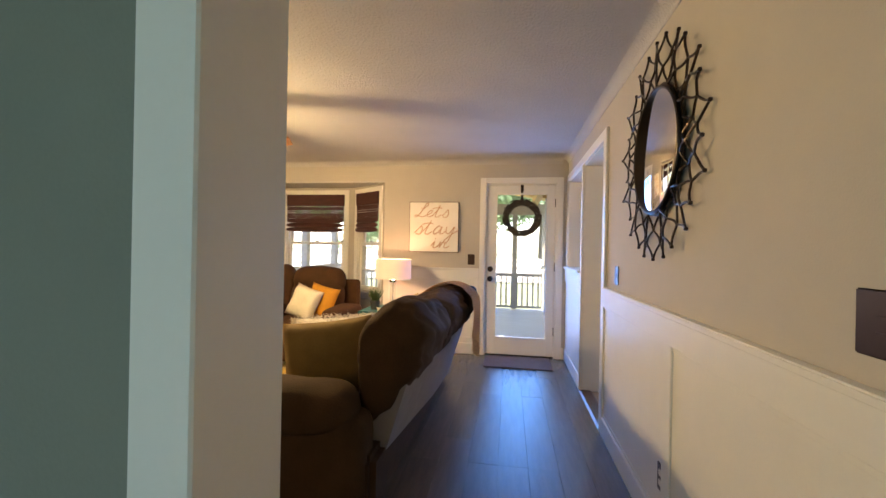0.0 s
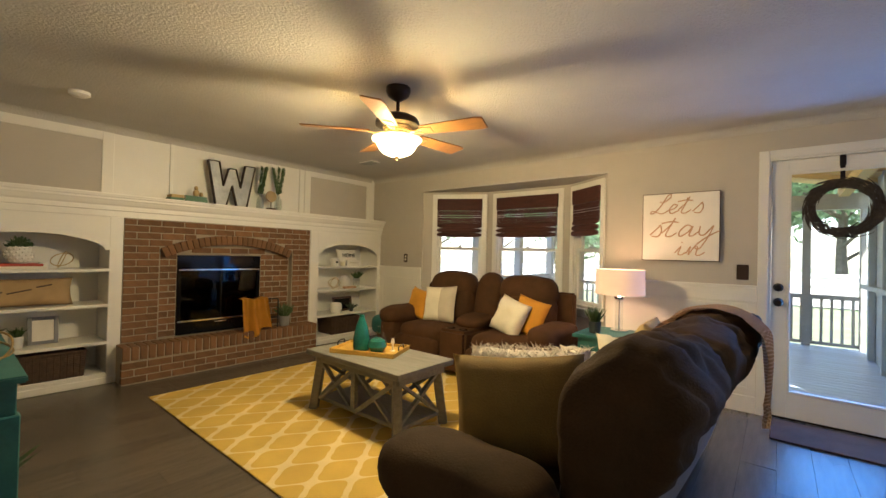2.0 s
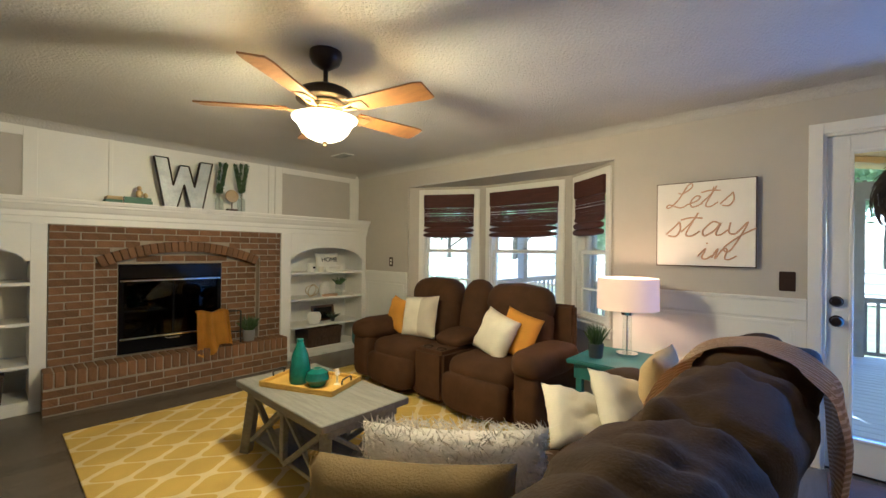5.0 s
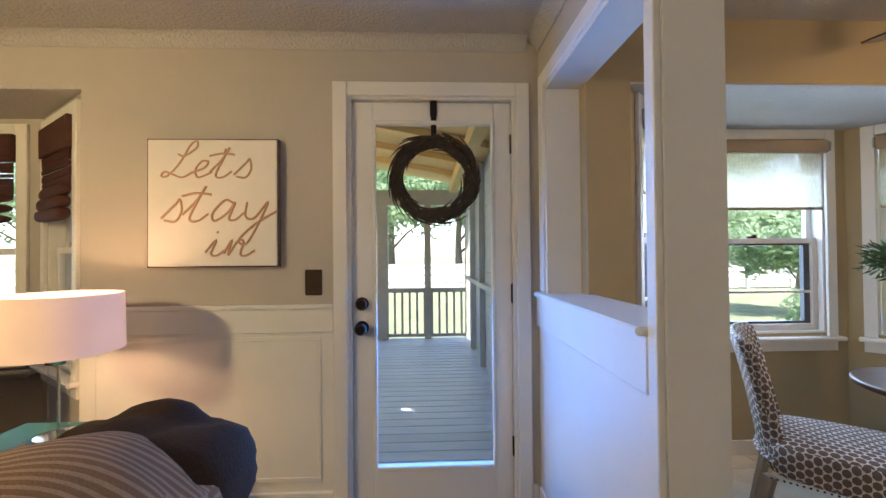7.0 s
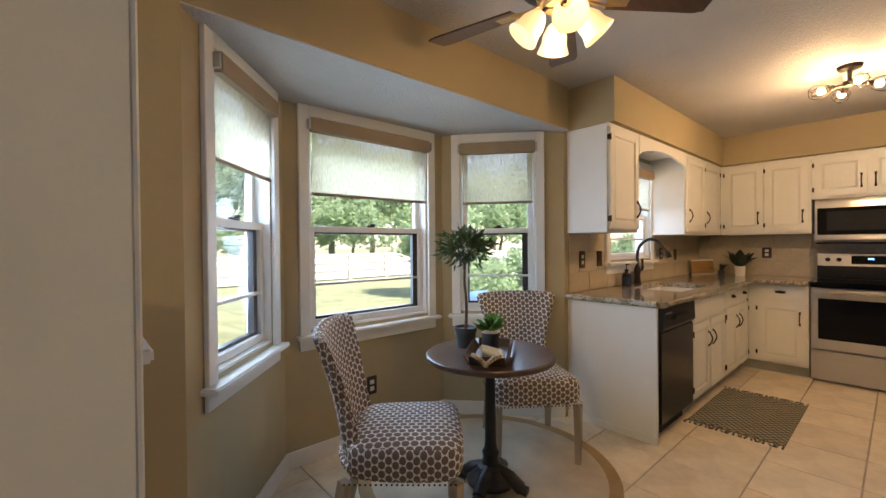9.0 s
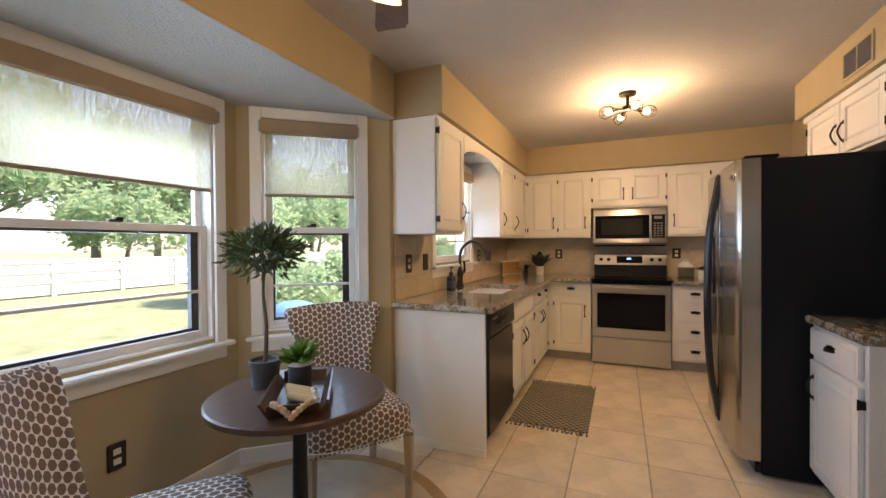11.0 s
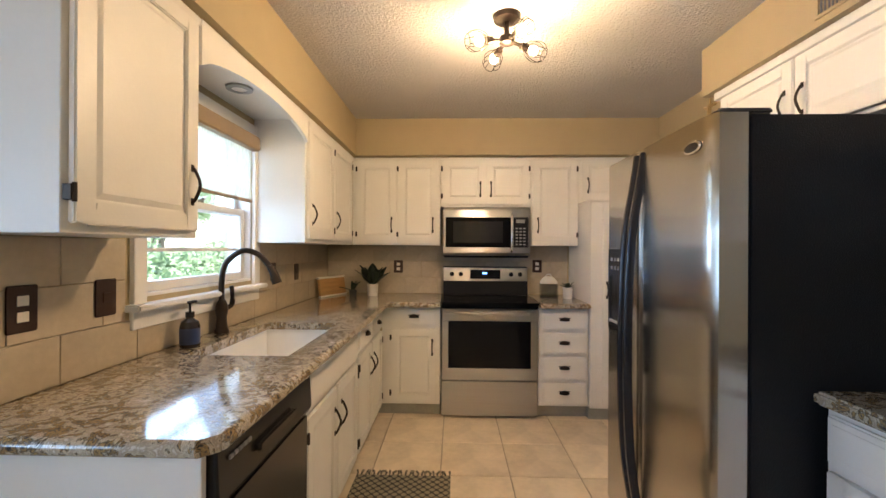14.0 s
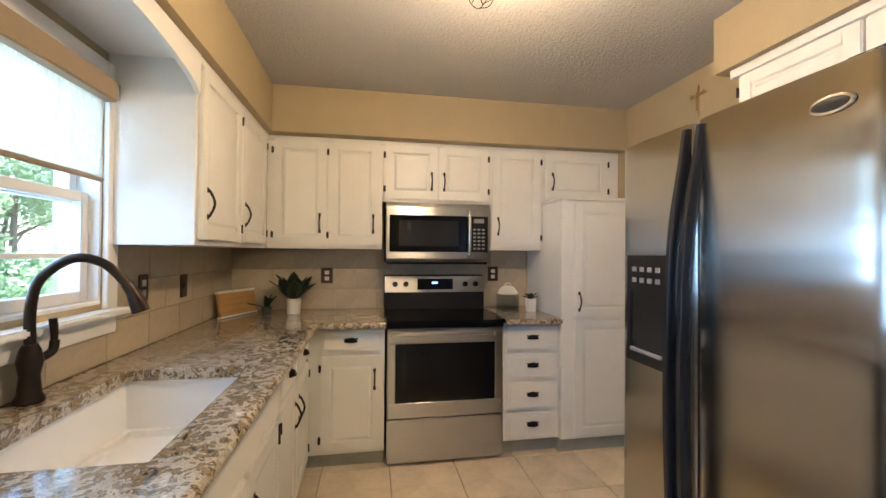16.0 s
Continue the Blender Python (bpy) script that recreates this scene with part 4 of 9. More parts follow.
# shrubs outside the sink window
for k, (x, y, s) in enumerate([(7.0, 9.4, 0.36), (8.6, 10.0, 0.42), (10.4, 9.6, 0.40), (12.4, 11.0, 0.48), (15.0, 10.0, 0.5)]):
    c = copy_thing(second, pose(x, y, -0.95, 0, 0, 70 * k))
    c.scale = (s, s, s)
    tagged(c, "low leafy green shrub outside the window", "shrub", "shrubs by the house")
# covered grill beside the bay
solo("covered_grill", join(cushion(3.72, 4.75, 6.35, 7.05, -0.65, 0.50, 3.2, 10, 0.03, 3), cushion(3.95, 4.5, 6.45, 6.95, 0.25, 0.74, 2.6, 8, 0.03, 3)), "cover_blue", (4.2, 6.7, -0.62), "blue cloth cover over a garden grill", "grill cover", smooth="all")

# ---------------------------------------------------------------- fireplace wall
FX = -5.15
fp = thing("fireplace", (-5.2, 3.0, 0), "brown brick fireplace with an arched recess and raised hearth", "fireplace")
for core in (bx(-5.59, FX - 0.006, 2.012, 2.312, 0.0, 1.545), bx(-5.59, FX - 0.006, 3.758, 4.008, 0.0, 1.545), bx(-5.59, -5.236, 2.312, 2.486, 0.0, 1.45), bx(-5.59, -5.236, 3.384, 3.758, 0.0, 1.45),
     bx(-5.59, -5.236, 2.486, 3.384, 1.195, 1.45), bx(-5.59, FX - 0.006, 2.312, 3.758, 1.45, 1.545), bx(-5.30, -4.936, 1.976, 3.994, 0.0, 0.338)):
    part("mortar_bed", core, "mortar", fp)
AC, AR, AS, AT = 3.035, 0.7235, 1.265, 1.42   # arch centre, half width, spring and crown
RISE = AT - AS
RAD = (AR * AR + RISE * RISE) / (2 * RISE)
AZ = AT - RAD


def arch_z(y, rad=RAD, zc=AZ):
    d = rad * rad - (y - AC) ** 2
    return zc + math.sqrt(d) if d > 0 else AS


part("spandrel", prism([(2.312, 1.4505)] + [(2.312 + 1.446 * k / 24, max(AS, arch_z(2.312 + 1.446 * k / 24)) - 0.002) for k in range(25)] + [(3.758, 1.4505)], FX - 0.08, FX - 0.006, "yz"), "mortar", fp)
brick_rng = random.Random(3)
BRICKS = {}


def brick(y0, y1, z0, z1, x, depth=0.05):
    """One brick of a face turned to the east; alike sizes share a mesh."""
    key = (round(y1 - y0, 3), round(z1 - z0, 3), depth)
    if key not in BRICKS:
        BRICKS[key] = finish(bx(-depth, 0, -key[0] / 2, key[0] / 2, -key[1] / 2, key[1] / 2, 0.004), "brick")
    ob = new("brick", BRICKS[key])
    ob.parent = fp
    ob.location = Vector((x + brick_rng.uniform(-0.002, 0.003), (y0 + y1) / 2, (z0 + z1) / 2)) - ORIGIN[fp.name]
    return ob


def courses(y0, y1, z0, z1, x, inside, h=0.0667, ln=0.205, gap=0.010):
    z, row = z0, 0
    while z < z1 - 0.02:
        top = min(z + h - gap, z1)
        y = y0 - (ln / 2 if row % 2 else 0)
        while y < y1:
            a, b = max(y, y0), min(y + ln - gap, y1)
            cut = inside(a, b, (z + top) / 2)
            if cut and cut[1] - cut[0] > 0.025:
                brick(cut[0], cut[1], z, top, x)
            y += ln
        z, row = z + h, row + 1


def outside_arch(a, b, z):
    """What is left of a brick outside the arch's ring."""
    zz = z + 0.0
    half = AR + 0.004 if zz < AS else (math.sqrt(max(0, (RAD + 0.005) ** 2 - (zz - AZ) ** 2)) if zz < AT + 0.005 else 0)
    lo, hi = AC - half, AC + half
    if half == 0 or b <= lo or a >= hi:
        return a, b
    if a < lo and b > hi:
        return a, b
    if a < lo:
        return a, lo - 0.006
    if b > hi:
        return hi + 0.006, b
    return None


courses(2.015, 4.005, 0.352, 1.535, FX, outside_arch)


def beside_firebox(a, b, z):
    zt = arch_z((a + b) / 2, RAD - 0.11) if z > 1.1 else 9
    if z > zt:
        return None
    if z > 1.20:
        return (max(a, 2.32), min(b, 3.75))
    if b <= 2.484 or a >= 3.386:
        return a, b
    if a < 2.484:
        return a, 2.482
    if b > 3.386:
        return 3.388, b
    return None


courses(2.318, 3.752, 0.352, 1.40, -5.232, beside_firebox)
# ring of upright bricks round the arch
span = math.asin(AR / RAD)
for k in range(25):
    a = -span + 2 * span * (k + 0.5) / 25
    key = "ring"
    if key not in BRICKS:
        BRICKS[key] = finish(bx(-0.085, 0.004, -0.0255, 0.0255, -0.105, -0.004, 0.004), "brick")
    ob = new("brick", BRICKS[key])
    ob.parent = fp
    ob.matrix_local = Matrix.Translation(Vector((FX, AC, AZ)) - ORIGIN[fp.name]) @ Matrix.Rotation(-a, 4, "X") @ Matrix.Translation((0, 0, RAD))
# hearth: courses, with a row on edge at the top
courses(1.972, 3.998, 0.012, 0.205, -4.930, lambda a, b, z: (a, b))
BRICKS["rowlock"] = finish(bx(-0.215, 0.006, -0.0285, 0.0285, -0.125, 0.0, 0.005), "brick")
for k in range(30):
    ob = new("brick", BRICKS["rowlock"])
    ob.parent = fp
    ob.location = Vector((-4.930 + brick_rng.uniform(-0.002, 0.003), 2.005 + 0.0675 * k, 0.347)) - ORIGIN[fp.name]
for k in range(3):
    ob = new("brick", BRICKS[(0.195, 0.057, 0.05)])
    ob.parent = fp
    ob.matrix_local = Matrix.Translation(Vector((-5.04, 4.000, 0.04 + 0.067 * k)) - ORIGIN[fp.name]) @ Matrix.Rotation(radians(90), 4, "Z")
# firebox with glass doors
part("firebox", join(bx(-5.585, -5.24, 2.488, 2.53, 0.348, 1.19), bx(-5.585, -5.24, 3.34, 3.382, 0.348, 1.19), bx(-5.585, -5.24, 2.53, 3.34, 1.09, 1.19), bx(-5.585, -5.57, 2.53, 3.34, 0.348, 1.09), bx(-5.57, -5.24, 2.53, 3.34, 0.348, 0.37)), "hearth_black", fp, "black metal firebox")
part("door_frame", join(bx(-5.238, -5.222, 2.492, 3.378, 1.055, 1.19, 0.003), bx(-5.238, -5.222, 2.492, 3.378, 0.35, 0.475, 0.003), bx(-5.238, -5.222, 2.492, 2.53, 0.475, 1.055, 0.003), bx(-5.238, -5.222, 3.34, 3.378, 0.475, 1.055, 0.003), bx(-5.238, -5.222, 2.925, 2.945, 0.475, 1.055, 0.003)), "black_glass", fp, "gloss black door frame")
part("glass_door", bx(-5.236, -5.232, 2.53, 2.925, 0.475, 1.055), "glass_door", fp)
part("glass_door", bx(-5.236, -5.232, 2.945, 3.34, 0.475, 1.055), "glass_door", fp)
part("chrome_strip", bx(-5.221, -5.212, 2.50, 3.37, 1.028, 1.045, 0.003), "chrome", fp)
part("chrome_strip", bx(-5.221, -5.212, 2.50, 3.37, 0.478, 0.496, 0.003), "chrome", fp)
part("door_pull", tube(smooth_path([(-5.215, 2.86, 0.47), (-5.19, 2.88, 0.462), (-5.19, 2.98, 0.462), (-5.215, 3.0, 0.47)], 4), 0.006), "chrome", fp, smooth=True)

# bookcases either side
def bookcase(y0, y1, label):
    c = thing("bookcase", (-5.35, (y0 + y1) / 2, 0), label, "bookcase", "bookcases beside the fireplace", "structure")
    a, b = y0 + 0.125, y1 - 0.065 if y1 > 5 else y1 - 0.10
    part("back_panel", bx(-5.598, -5.55, y0, y1, 0, 1.545), W, c)
    part("side_panel", bx(-5.55, FX - 0.02, y0, y0 + 0.03, 0, 1.545), W, c)
    part("side_panel", bx(-5.55, FX - 0.02, y1 - 0.03, y1, 0, 1.545), W, c)
    part("inner_side", bx(-5.55, FX - 0.0205, a - 0.02, a, 0.10, 1.545), W, c)
    part("inner_side", bx(-5.55, FX - 0.0205, b, b + 0.02, 0.10, 1.545), W, c)
    part("stile", bx(FX - 0.02, FX + 0.004, y0, a, 0, 1.545, 0.002), W, c)
    part("stile", bx(FX - 0.02, FX + 0.004, b, y1, 0, 1.545, 0.002), W, c)
    n, lip = 22, 0.035
    pts = [(a, 1.5445), (a, 1.235), (a + lip, 1.235)]
    for k in range(n + 1):
        t = -1 + 2 * k / n
        pts.append(((a + b) / 2 + t * ((b - a) / 2 - lip), 1.255 + 0.165 * math.sqrt(max(0, 1 - t * t * 0.92)) - 0.165 * math.sqrt(0.08) + 0.0))
    pts += [(b - lip, 1.235), (b, 1.235), (b, 1.5445)]
    part("arched_head", prism(pts, FX - 0.02, FX + 0.004, "yz"), W, c)
    for z in (1.062, 0.735, 0.392):
        part("shelf", bx(-5.55, FX + 0.006, a + 0.0005, b - 0.0005, z - 0.028, z, 0.003), W, c)
    part("base_shelf", bx(-5.55, FX + 0.003, a + 0.0005, b - 0.0005, 0.075, 0.10, 0.003), W, c)
    part("kick", bx(-5.55, FX + 0.003, a + 0.0005, b - 0.0005, 0, 0.0745), W, c)
    part("foot_moulding", bx(FX + 0.0045, FX + 0.018, y0, y1, 0, 0.06, 0.004), W, c)
    return c


bookcase(0.715, 2.005, "white built-in bookcase with an arched top and three shelves")
bookcase(4.015, 5.255, "white built-in bookcase with an arched top and three shelves")
structure("overmantel", bx(-5.598, -5.33, 0.665, 5.255, 1.60, CEIL - 0.001), W, "white boarded wall above the mantel", "wall")
structure("overmantel_panel", bx(-5.3295, -5.326, 0.86, 1.86, 1.76, 2.28), "wall_grey", "grey inset panel above the mantel", "panel")
structure("overmantel_panel", bx(-5.3295, -5.326, 4.10, 5.09, 1.76, 2.29), "wall_grey", "grey inset panel above the mantel", "panel")
for a, b, z0, z1 in ((0.77, 0.86, 1.76, 2.359), (1.86, 1.95, 1.76, 2.359), (4.01, 4.10, 1.76, 2.359), (5.09, 5.18, 1.76, 2.359), (0.86, 1.86, 2.28, 2.36), (4.10, 5.09, 2.29, 2.36), (2.42, 2.45, 1.76, 2.36), (3.62, 3.65, 1.76, 2.36), (3.93, 3.95, 1.76, 2.36)):
    trim("overmantel_stile", bx(-5.3295, -5.312, a, b - 0.0005, z0, z1, 0.002))
prof = [(-5.33, 1.545), (-5.125, 1.545), (-5.125, 1.60), (-5.108, 1.605), (-5.108, 1.645), (-5.095, 1.66), (-5.075, 1.695), (-5.07, 1.70), (-5.07, 1.72), (-5.045, 1.722), (-5.042, 1.745), (-5.048, 1.756), (-5.33, 1.756)]
structure("mantel", prism(prof, 0.665, 5.256, "xz"), W, "long white moulded mantel shelf", "mantel")

# ---------------------------------------------------------------- ceiling fan
def fan(name, at, z_top, blade_r, phase, label, drop=0.12, blades=5, mat="fan_wood"):
    x, y = at
    f = thing(name, (x, y, z_top), label, "ceiling fan")
    part("canopy", lathe([(0, z_top), (0.085, z_top), (0.086, z_top - 0.03), (0.072, z_top - 0.06), (0.034, z_top - 0.085), (0.02, z_top - 0.095), (0, z_top - 0.095)] if drop > 0.1 else [(0, z_top), (0.072, z_top), (0.070, z_top - 0.03), (0.045, z_top - 0.05), (0, z_top - 0.05)], (x, y, 0)), "bronze", f, smooth=True)
    part("downrod", cyl((x, y, z_top - 0.045), (x, y, z_top - drop - 0.01), 0.013, seg=12), "bronze", f, smooth=True)
    z = z_top - drop
    part("motor_housing", lathe([(0, z + 0.012), (0.03, z + 0.012), (0.045, z), (0.10, z - 0.010), (0.138, z - 0.030), (0.152, z - 0.055), (0.152, z - 0.078), (0.142, z - 0.084), (0.10, z - 0.090), (0, z - 0.090)], (x, y, 0), 36), "bronze", f, smooth=True)
    for k in range(4):
        zr, rr0 = z - 0.0905 - 0.014 * k, 0.098 - 0.006 * k
        part("housing_ring", lathe([(0, zr), (rr0, zr), (rr0 + 0.004, zr - 0.005), (rr0, zr - 0.0125), (0, zr - 0.0125)], (x, y, 0), 28), "gold_metal", f, "aged brass ribbed ring", smooth=True)
    part("switch_cup", lathe([(0, z - 0.146), (0.070, z - 0.146), (0.062, z - 0.160), (0, z - 0.160)], (x, y, 0)), "gold_metal", f, smooth=True)
    zb = z - 0.125
    for k in range(blades):
        a = radians(phase + 360 / blades * k)
        m = Matrix.Translation((x, y, zb)) @ Matrix.Rotation(a, 4, "Z") @ Matrix.Rotation(radians(-12), 4, "X")
        n, out = 10, []
        for s in range(n + 1):
            u = s / n
            w = 0.052 + 0.022 * u - (0.0 if u < 0.93 else 0.012 * (u - 0.93) / 0.07)
            out.append((0.19 + (blade_r - 0.19) * u, w))
        outline = [(r, w) for r, w in out] + [(r, -w) for r, w in reversed(out)]
        bm = prism(outline, -0.004, 0.004, "xy")
        bm.transform(m)
        bl = part("blade", bm, mat, f)
        arm = join(tube(smooth_path([(0.085, 0, 0.0), (0.14, 0.012, -0.012), (0.20, 0.025, -0.008)], 4), 0.007, 6), tube(smooth_path([(0.085, 0, 0.0), (0.14, -0.012, -0.012), (0.20, -0.025, -0.008)], 4), 0.007, 6), bx(0.185, 0.27, -0.032, 0.032, -0.010, -0.0045, 0.002))
        arm.transform(m)
        part("blade_iron", arm, "gold_metal", bl, "aged brass blade bracket", smooth=True)
    return f, z - 0.16


FANX, FANY = -2.40, 2.90
LZ = CEIL
lf, zz = fan("ceiling_fan", (FANX, FANY), LZ, 0.64, 14.5, "dark bronze ceiling fan with five wooden blades and a glass bowl", 0.185)
part("light_fitter", lathe([(0, zz), (0.05, zz), (0.066, zz - 0.010), (0.066, zz - 0.020), (0, zz - 0.020)], (FANX, FANY, 0)), "gold_metal", lf, smooth=True)
bowl = part("bowl", lathe([(0.160, zz - 0.008), (0.172, zz - 0.012), (0.170, zz - 0.022), (0.150, zz - 0.036), (0.136, zz - 0.058), (0.122, zz - 0.086), (0.098, zz - 0.110), (0.058, zz - 0.128), (0.0, zz - 0.133)], (FANX, FANY, 0), 32), "fan_bowl", lf, "frosted lit glass bowl", smooth="all")
bowl.visible_shadow = False
# added ring inside the bowl, weakens the light thrown at the ceiling
part("bowl_top", lathe([(0.0665, zz - 0.012), (0.158, zz - 0.010), (0.158, zz - 0.013), (0.0665, zz - 0.015)], (FANX, FANY, 0), 32), "frosted_top", lf, "added tinted ring that dims the light on the ceiling")
part("finial", lathe([(0.0, zz - 0.165), (0.009, zz - 0.158), (0.006, zz - 0.148), (0.016, zz - 0.136), (0.0, zz - 0.130)], (FANX, FANY, 0), 12), "gold_metal", lf, smooth=True)

# fan with a lit bowl under the porch's ridge
PFX, PFY = -1.50, 8.0
pf, zz = fan("ceiling_fan", (PFX, PFY), 2.93, 0.62, 8.0, "white-bladed ceiling fan with a lit bowl under the porch roof", 0.36, 5, "white_paint")
pbowl = part("bowl", lathe([(0.11, zz - 0.002), (0.125, zz - 0.012), (0.120, zz - 0.04), (0.095, zz - 0.075), (0.05, zz - 0.098), (0.0, zz - 0.104)], (PFX, PFY, 0), 28), "fan_bowl", pf, "frosted lit glass bowl", smooth="all")
pbowl.visible_shadow = False

# ---------------------------------------------------------------- sofas
def puffy_back(y0, y1, seed):
    """One stuffed back section: a rounded profile along y, drawn in at both ends, with soft creases."""
    prof = smooth_path([(-0.82, 0, 0.44), (-0.865, 0, 0.63), (-0.845, 0, 0.86), (-0.755, 0, 0.995), (-0.585, 0, 1.04), (-0.435, 0, 0.98), (-0.392, 0, 0.85), (-0.47, 0, 0.66), (-0.70, 0, 0.44)], 6, closed=True)
    mid = Vector((-0.66, 0, 0.76))
    n, rows = 40, []
    for k in range(n + 1):
        t = 2 * k / n - 1
        s_ = (1 - abs(t) ** 5) ** 0.42 if abs(t) < 1 else 0.0
        s_ = 0.80 + 0.20 * s_
        ring = []
        for q in prof:
            p = mid + (q - mid) * s_
            p.y = (y0 + y1) / 2 + t * (y1 - y0) / 2
            p.x -= 0.105 * (4.2 - p.y) / 2.2 * (q.x + 0.93) / 0.53 - 0.01 * (4.2 - p.y) / 2.2 * (-0.395 - q.x) / 0.53
            p.z -= 0.05 * max(0.0, min(1.0, (p.y - 2.4) / 0.5)) * max(0.0, q.z - 0.6) / 0.44
            out = (q - mid).normalized()
            ridge = 1 - min(1.0, 5 * abs(noise.noise(Vector((q.x * 3 + seed, p.y * 4.5 + 3.5 * q.z, q.z * 3)))))
            crease = noise.noise(Vector((q.x * 9 + seed, p.y * 2.2 + 0.8 * q.z, q.z * 9)))
            fine = noise.noise(Vector((q.x * 22, p.y * 5 + seed, q.z * 22)))
            p += out * (0.028 * crease + 0.012 * fine - 0.018 * ridge)
            ring.append(p)
        rows.append(ring + [ring[0]])
    bm = clean(sheet_between(rows))
    for row in (rows[0], rows[-1]):
        bm.faces.new([bm.verts.new(p) for p in row[:-1]])
    bmesh.ops.remove_doubles(bm, verts=bm.verts[:], dist=1e-4)
    return bm


def sofa_long():
    """The reclining sofa that faces the hearth; its back stands towards the hall."""
    s = thing("sofa", (-1.05, 2.98, 0), "dark brown plush reclining sofa with a puffy back", "sofa")
    part("base", bx(-1.36, -0.70, 1.94, 4.30, 0.05, 0.34, 0.03, 2), "sofa_brown", s, smooth=True)
    panel = prism([(-0.74, 0.07), (-0.672, 0.10), (-0.485, 0.72), (-0.53, 0.84), (-0.70, 0.84), (-0.80, 0.40)], 2.12, 4.12, "xz")
    panel.transform(Matrix.Translation((-0.7, 4.2, 0)) @ Matrix.Rotation(radians(-2.4), 4, "Z") @ Matrix.Translation((0.7, -4.2, 0)))
    part("back_panel", panel, "sofa_back", s, "grey cloth back panel")
    for k in range(3):
        y0, y1 = 2.09 + 0.70 * k, 2.09 + 0.70 * (k + 1)
        part("seat_cushion", cushion(-1.44, -0.84, y0, y1, 0.24, 0.475, 4, 9, 0.012, 6, k), "sofa_brown", s, smooth="all")
        part("footrest", cushion(-1.46, -1.34, y0 + 0.01, y1 - 0.01, 0.07, 0.38, 4, 7, 0.01, 6, k + 5), "sofa_brown", s, smooth="all")
        part("back_cushion", puffy_back(y0, y1, 3.0 * k + 1), "sofa_brown", s, smooth="all")
    for y0, y1 in ((1.86, 2.125), (4.16, 4.39)):
        part("arm", join(cushion(-1.38, -0.74, y0 + 0.02, y1 - 0.02, 0.04, 0.54, 6, 8, 0.006, 6)), "sofa_brown", s, smooth="all")
        part("arm_pad", cushion(-1.45, -0.80, y0 - 0.02, y1 + 0.02, 0.41, 0.665, 2.8, 10, 0.014, 6, y0), "sofa_brown", s, smooth="all")
    return s


sofa_long()


def loveseat():
    s = thing("loveseat", (-2.95, 4.7, 0), "brown reclining loveseat with a centre console and cup holders", "sofa")
    B = "loveseat_brown"
    part("base", bx(-3.98, -1.92, 4.34, 5.05, 0.05, 0.34, 0.03, 2), B, s, smooth=True)
    for x0, x1 in ((-3.76, -3.12), (-2.76, -2.10)):
        part("seat_cushion", cushion(x0, x1, 4.22, 4.92, 0.24, 0.50, 3.6, 9, 0.012, 6, x0), B, s, smooth="all")
        part("footrest", cushion(x0 + 0.01, x1 - 0.01, 4.19, 4.36, 0.06, 0.38, 4, 7, 0.01, 6, x0), B, s, smooth="all")
        for zc, h, d, p in ((0.66, 0.26, 0.15, 3.0), (0.90, 0.17, 0.15, 2.6)):
            bk = cushion(x0 - 0.01, x1 + 0.01, -d, d, -h, h, p, 11, 0.016, 6.0, zc + x0)
            bk.transform(Matrix.Translation((0, 4.90 if zc < 0.8 else 4.95, zc)) @ Matrix.Rotation(radians(-12), 4, "X"))
            part("back_cushion" if zc < 0.8 else "head_cushion", bk, B, s, smooth="all")
    part("console", bx(-3.115, -2.765, 4.26, 4.98, 0.06, 0.49, 0.03, 2), B, s, smooth=True)
    pad = cushion(-3.12, -2.76, -0.19, 0.19, -0.06, 0.06, 3, 9, 0.008, 6)
    pad.transform(Matrix.Translation((0, 4.67, 0.545)) @ Matrix.Rotation(radians(8), 4, "X"))
    part("console_pad", pad, B, s, smooth="all")
    bk = cushion(-3.11, -2.77, -0.12, 0.12, -0.34, 0.34, 3.0, 10, 0.012, 6.0)
    bk.transform(Matrix.Translation((0, 4.97, 0.73)) @ Matrix.Rotation(radians(-12), 4, "X"))
    part("console_back", bk, B, s, smooth="all")
    for x in (-3.02, -2.86):
        part("cup_holder", lathe([(0.046, 0.492), (0.046, 0.497), (0.040, 0.498), (0.038, 0.44), (0, 0.44)], (x, 4.36, 0), 20), "black_plastic", s, "black cup holder", smooth=True)
    for x0, x1 in ((-4.05, -3.77), (-2.10, -1.83)):
        part("arm", cushion(x0 + 0.02, x1 - 0.02, 4.24, 5.04, 0.04, 0.55, 6, 8, 0.006, 6), B, s, smooth="all")
        part("arm_pad", cushion(x0 - 0.02, x1 + 0.02, 4.20, 4.95, 0.42, 0.645, 3, 10, 0.012, 6, x0), B, s, smooth="all")
    part("back_panel", bx(-3.93, -1.95, 5.02, 5.10, 0.07, 0.90, 0.02, 2), B, s)


loveseat()


def scatter(name, at, size, thick, rx, ry, rz, mat, label, ruffle=0.01, height=None, seed=0.0):
    m = pose(*at, rx, ry, rz)
    return solo(name, pillow(size, thick, m, ruffle, seed=seed, height=height), mat, (at[0], at[1], at[2] - (height or size) / 2), label, "cushion", "scatter cushions", smooth="all")


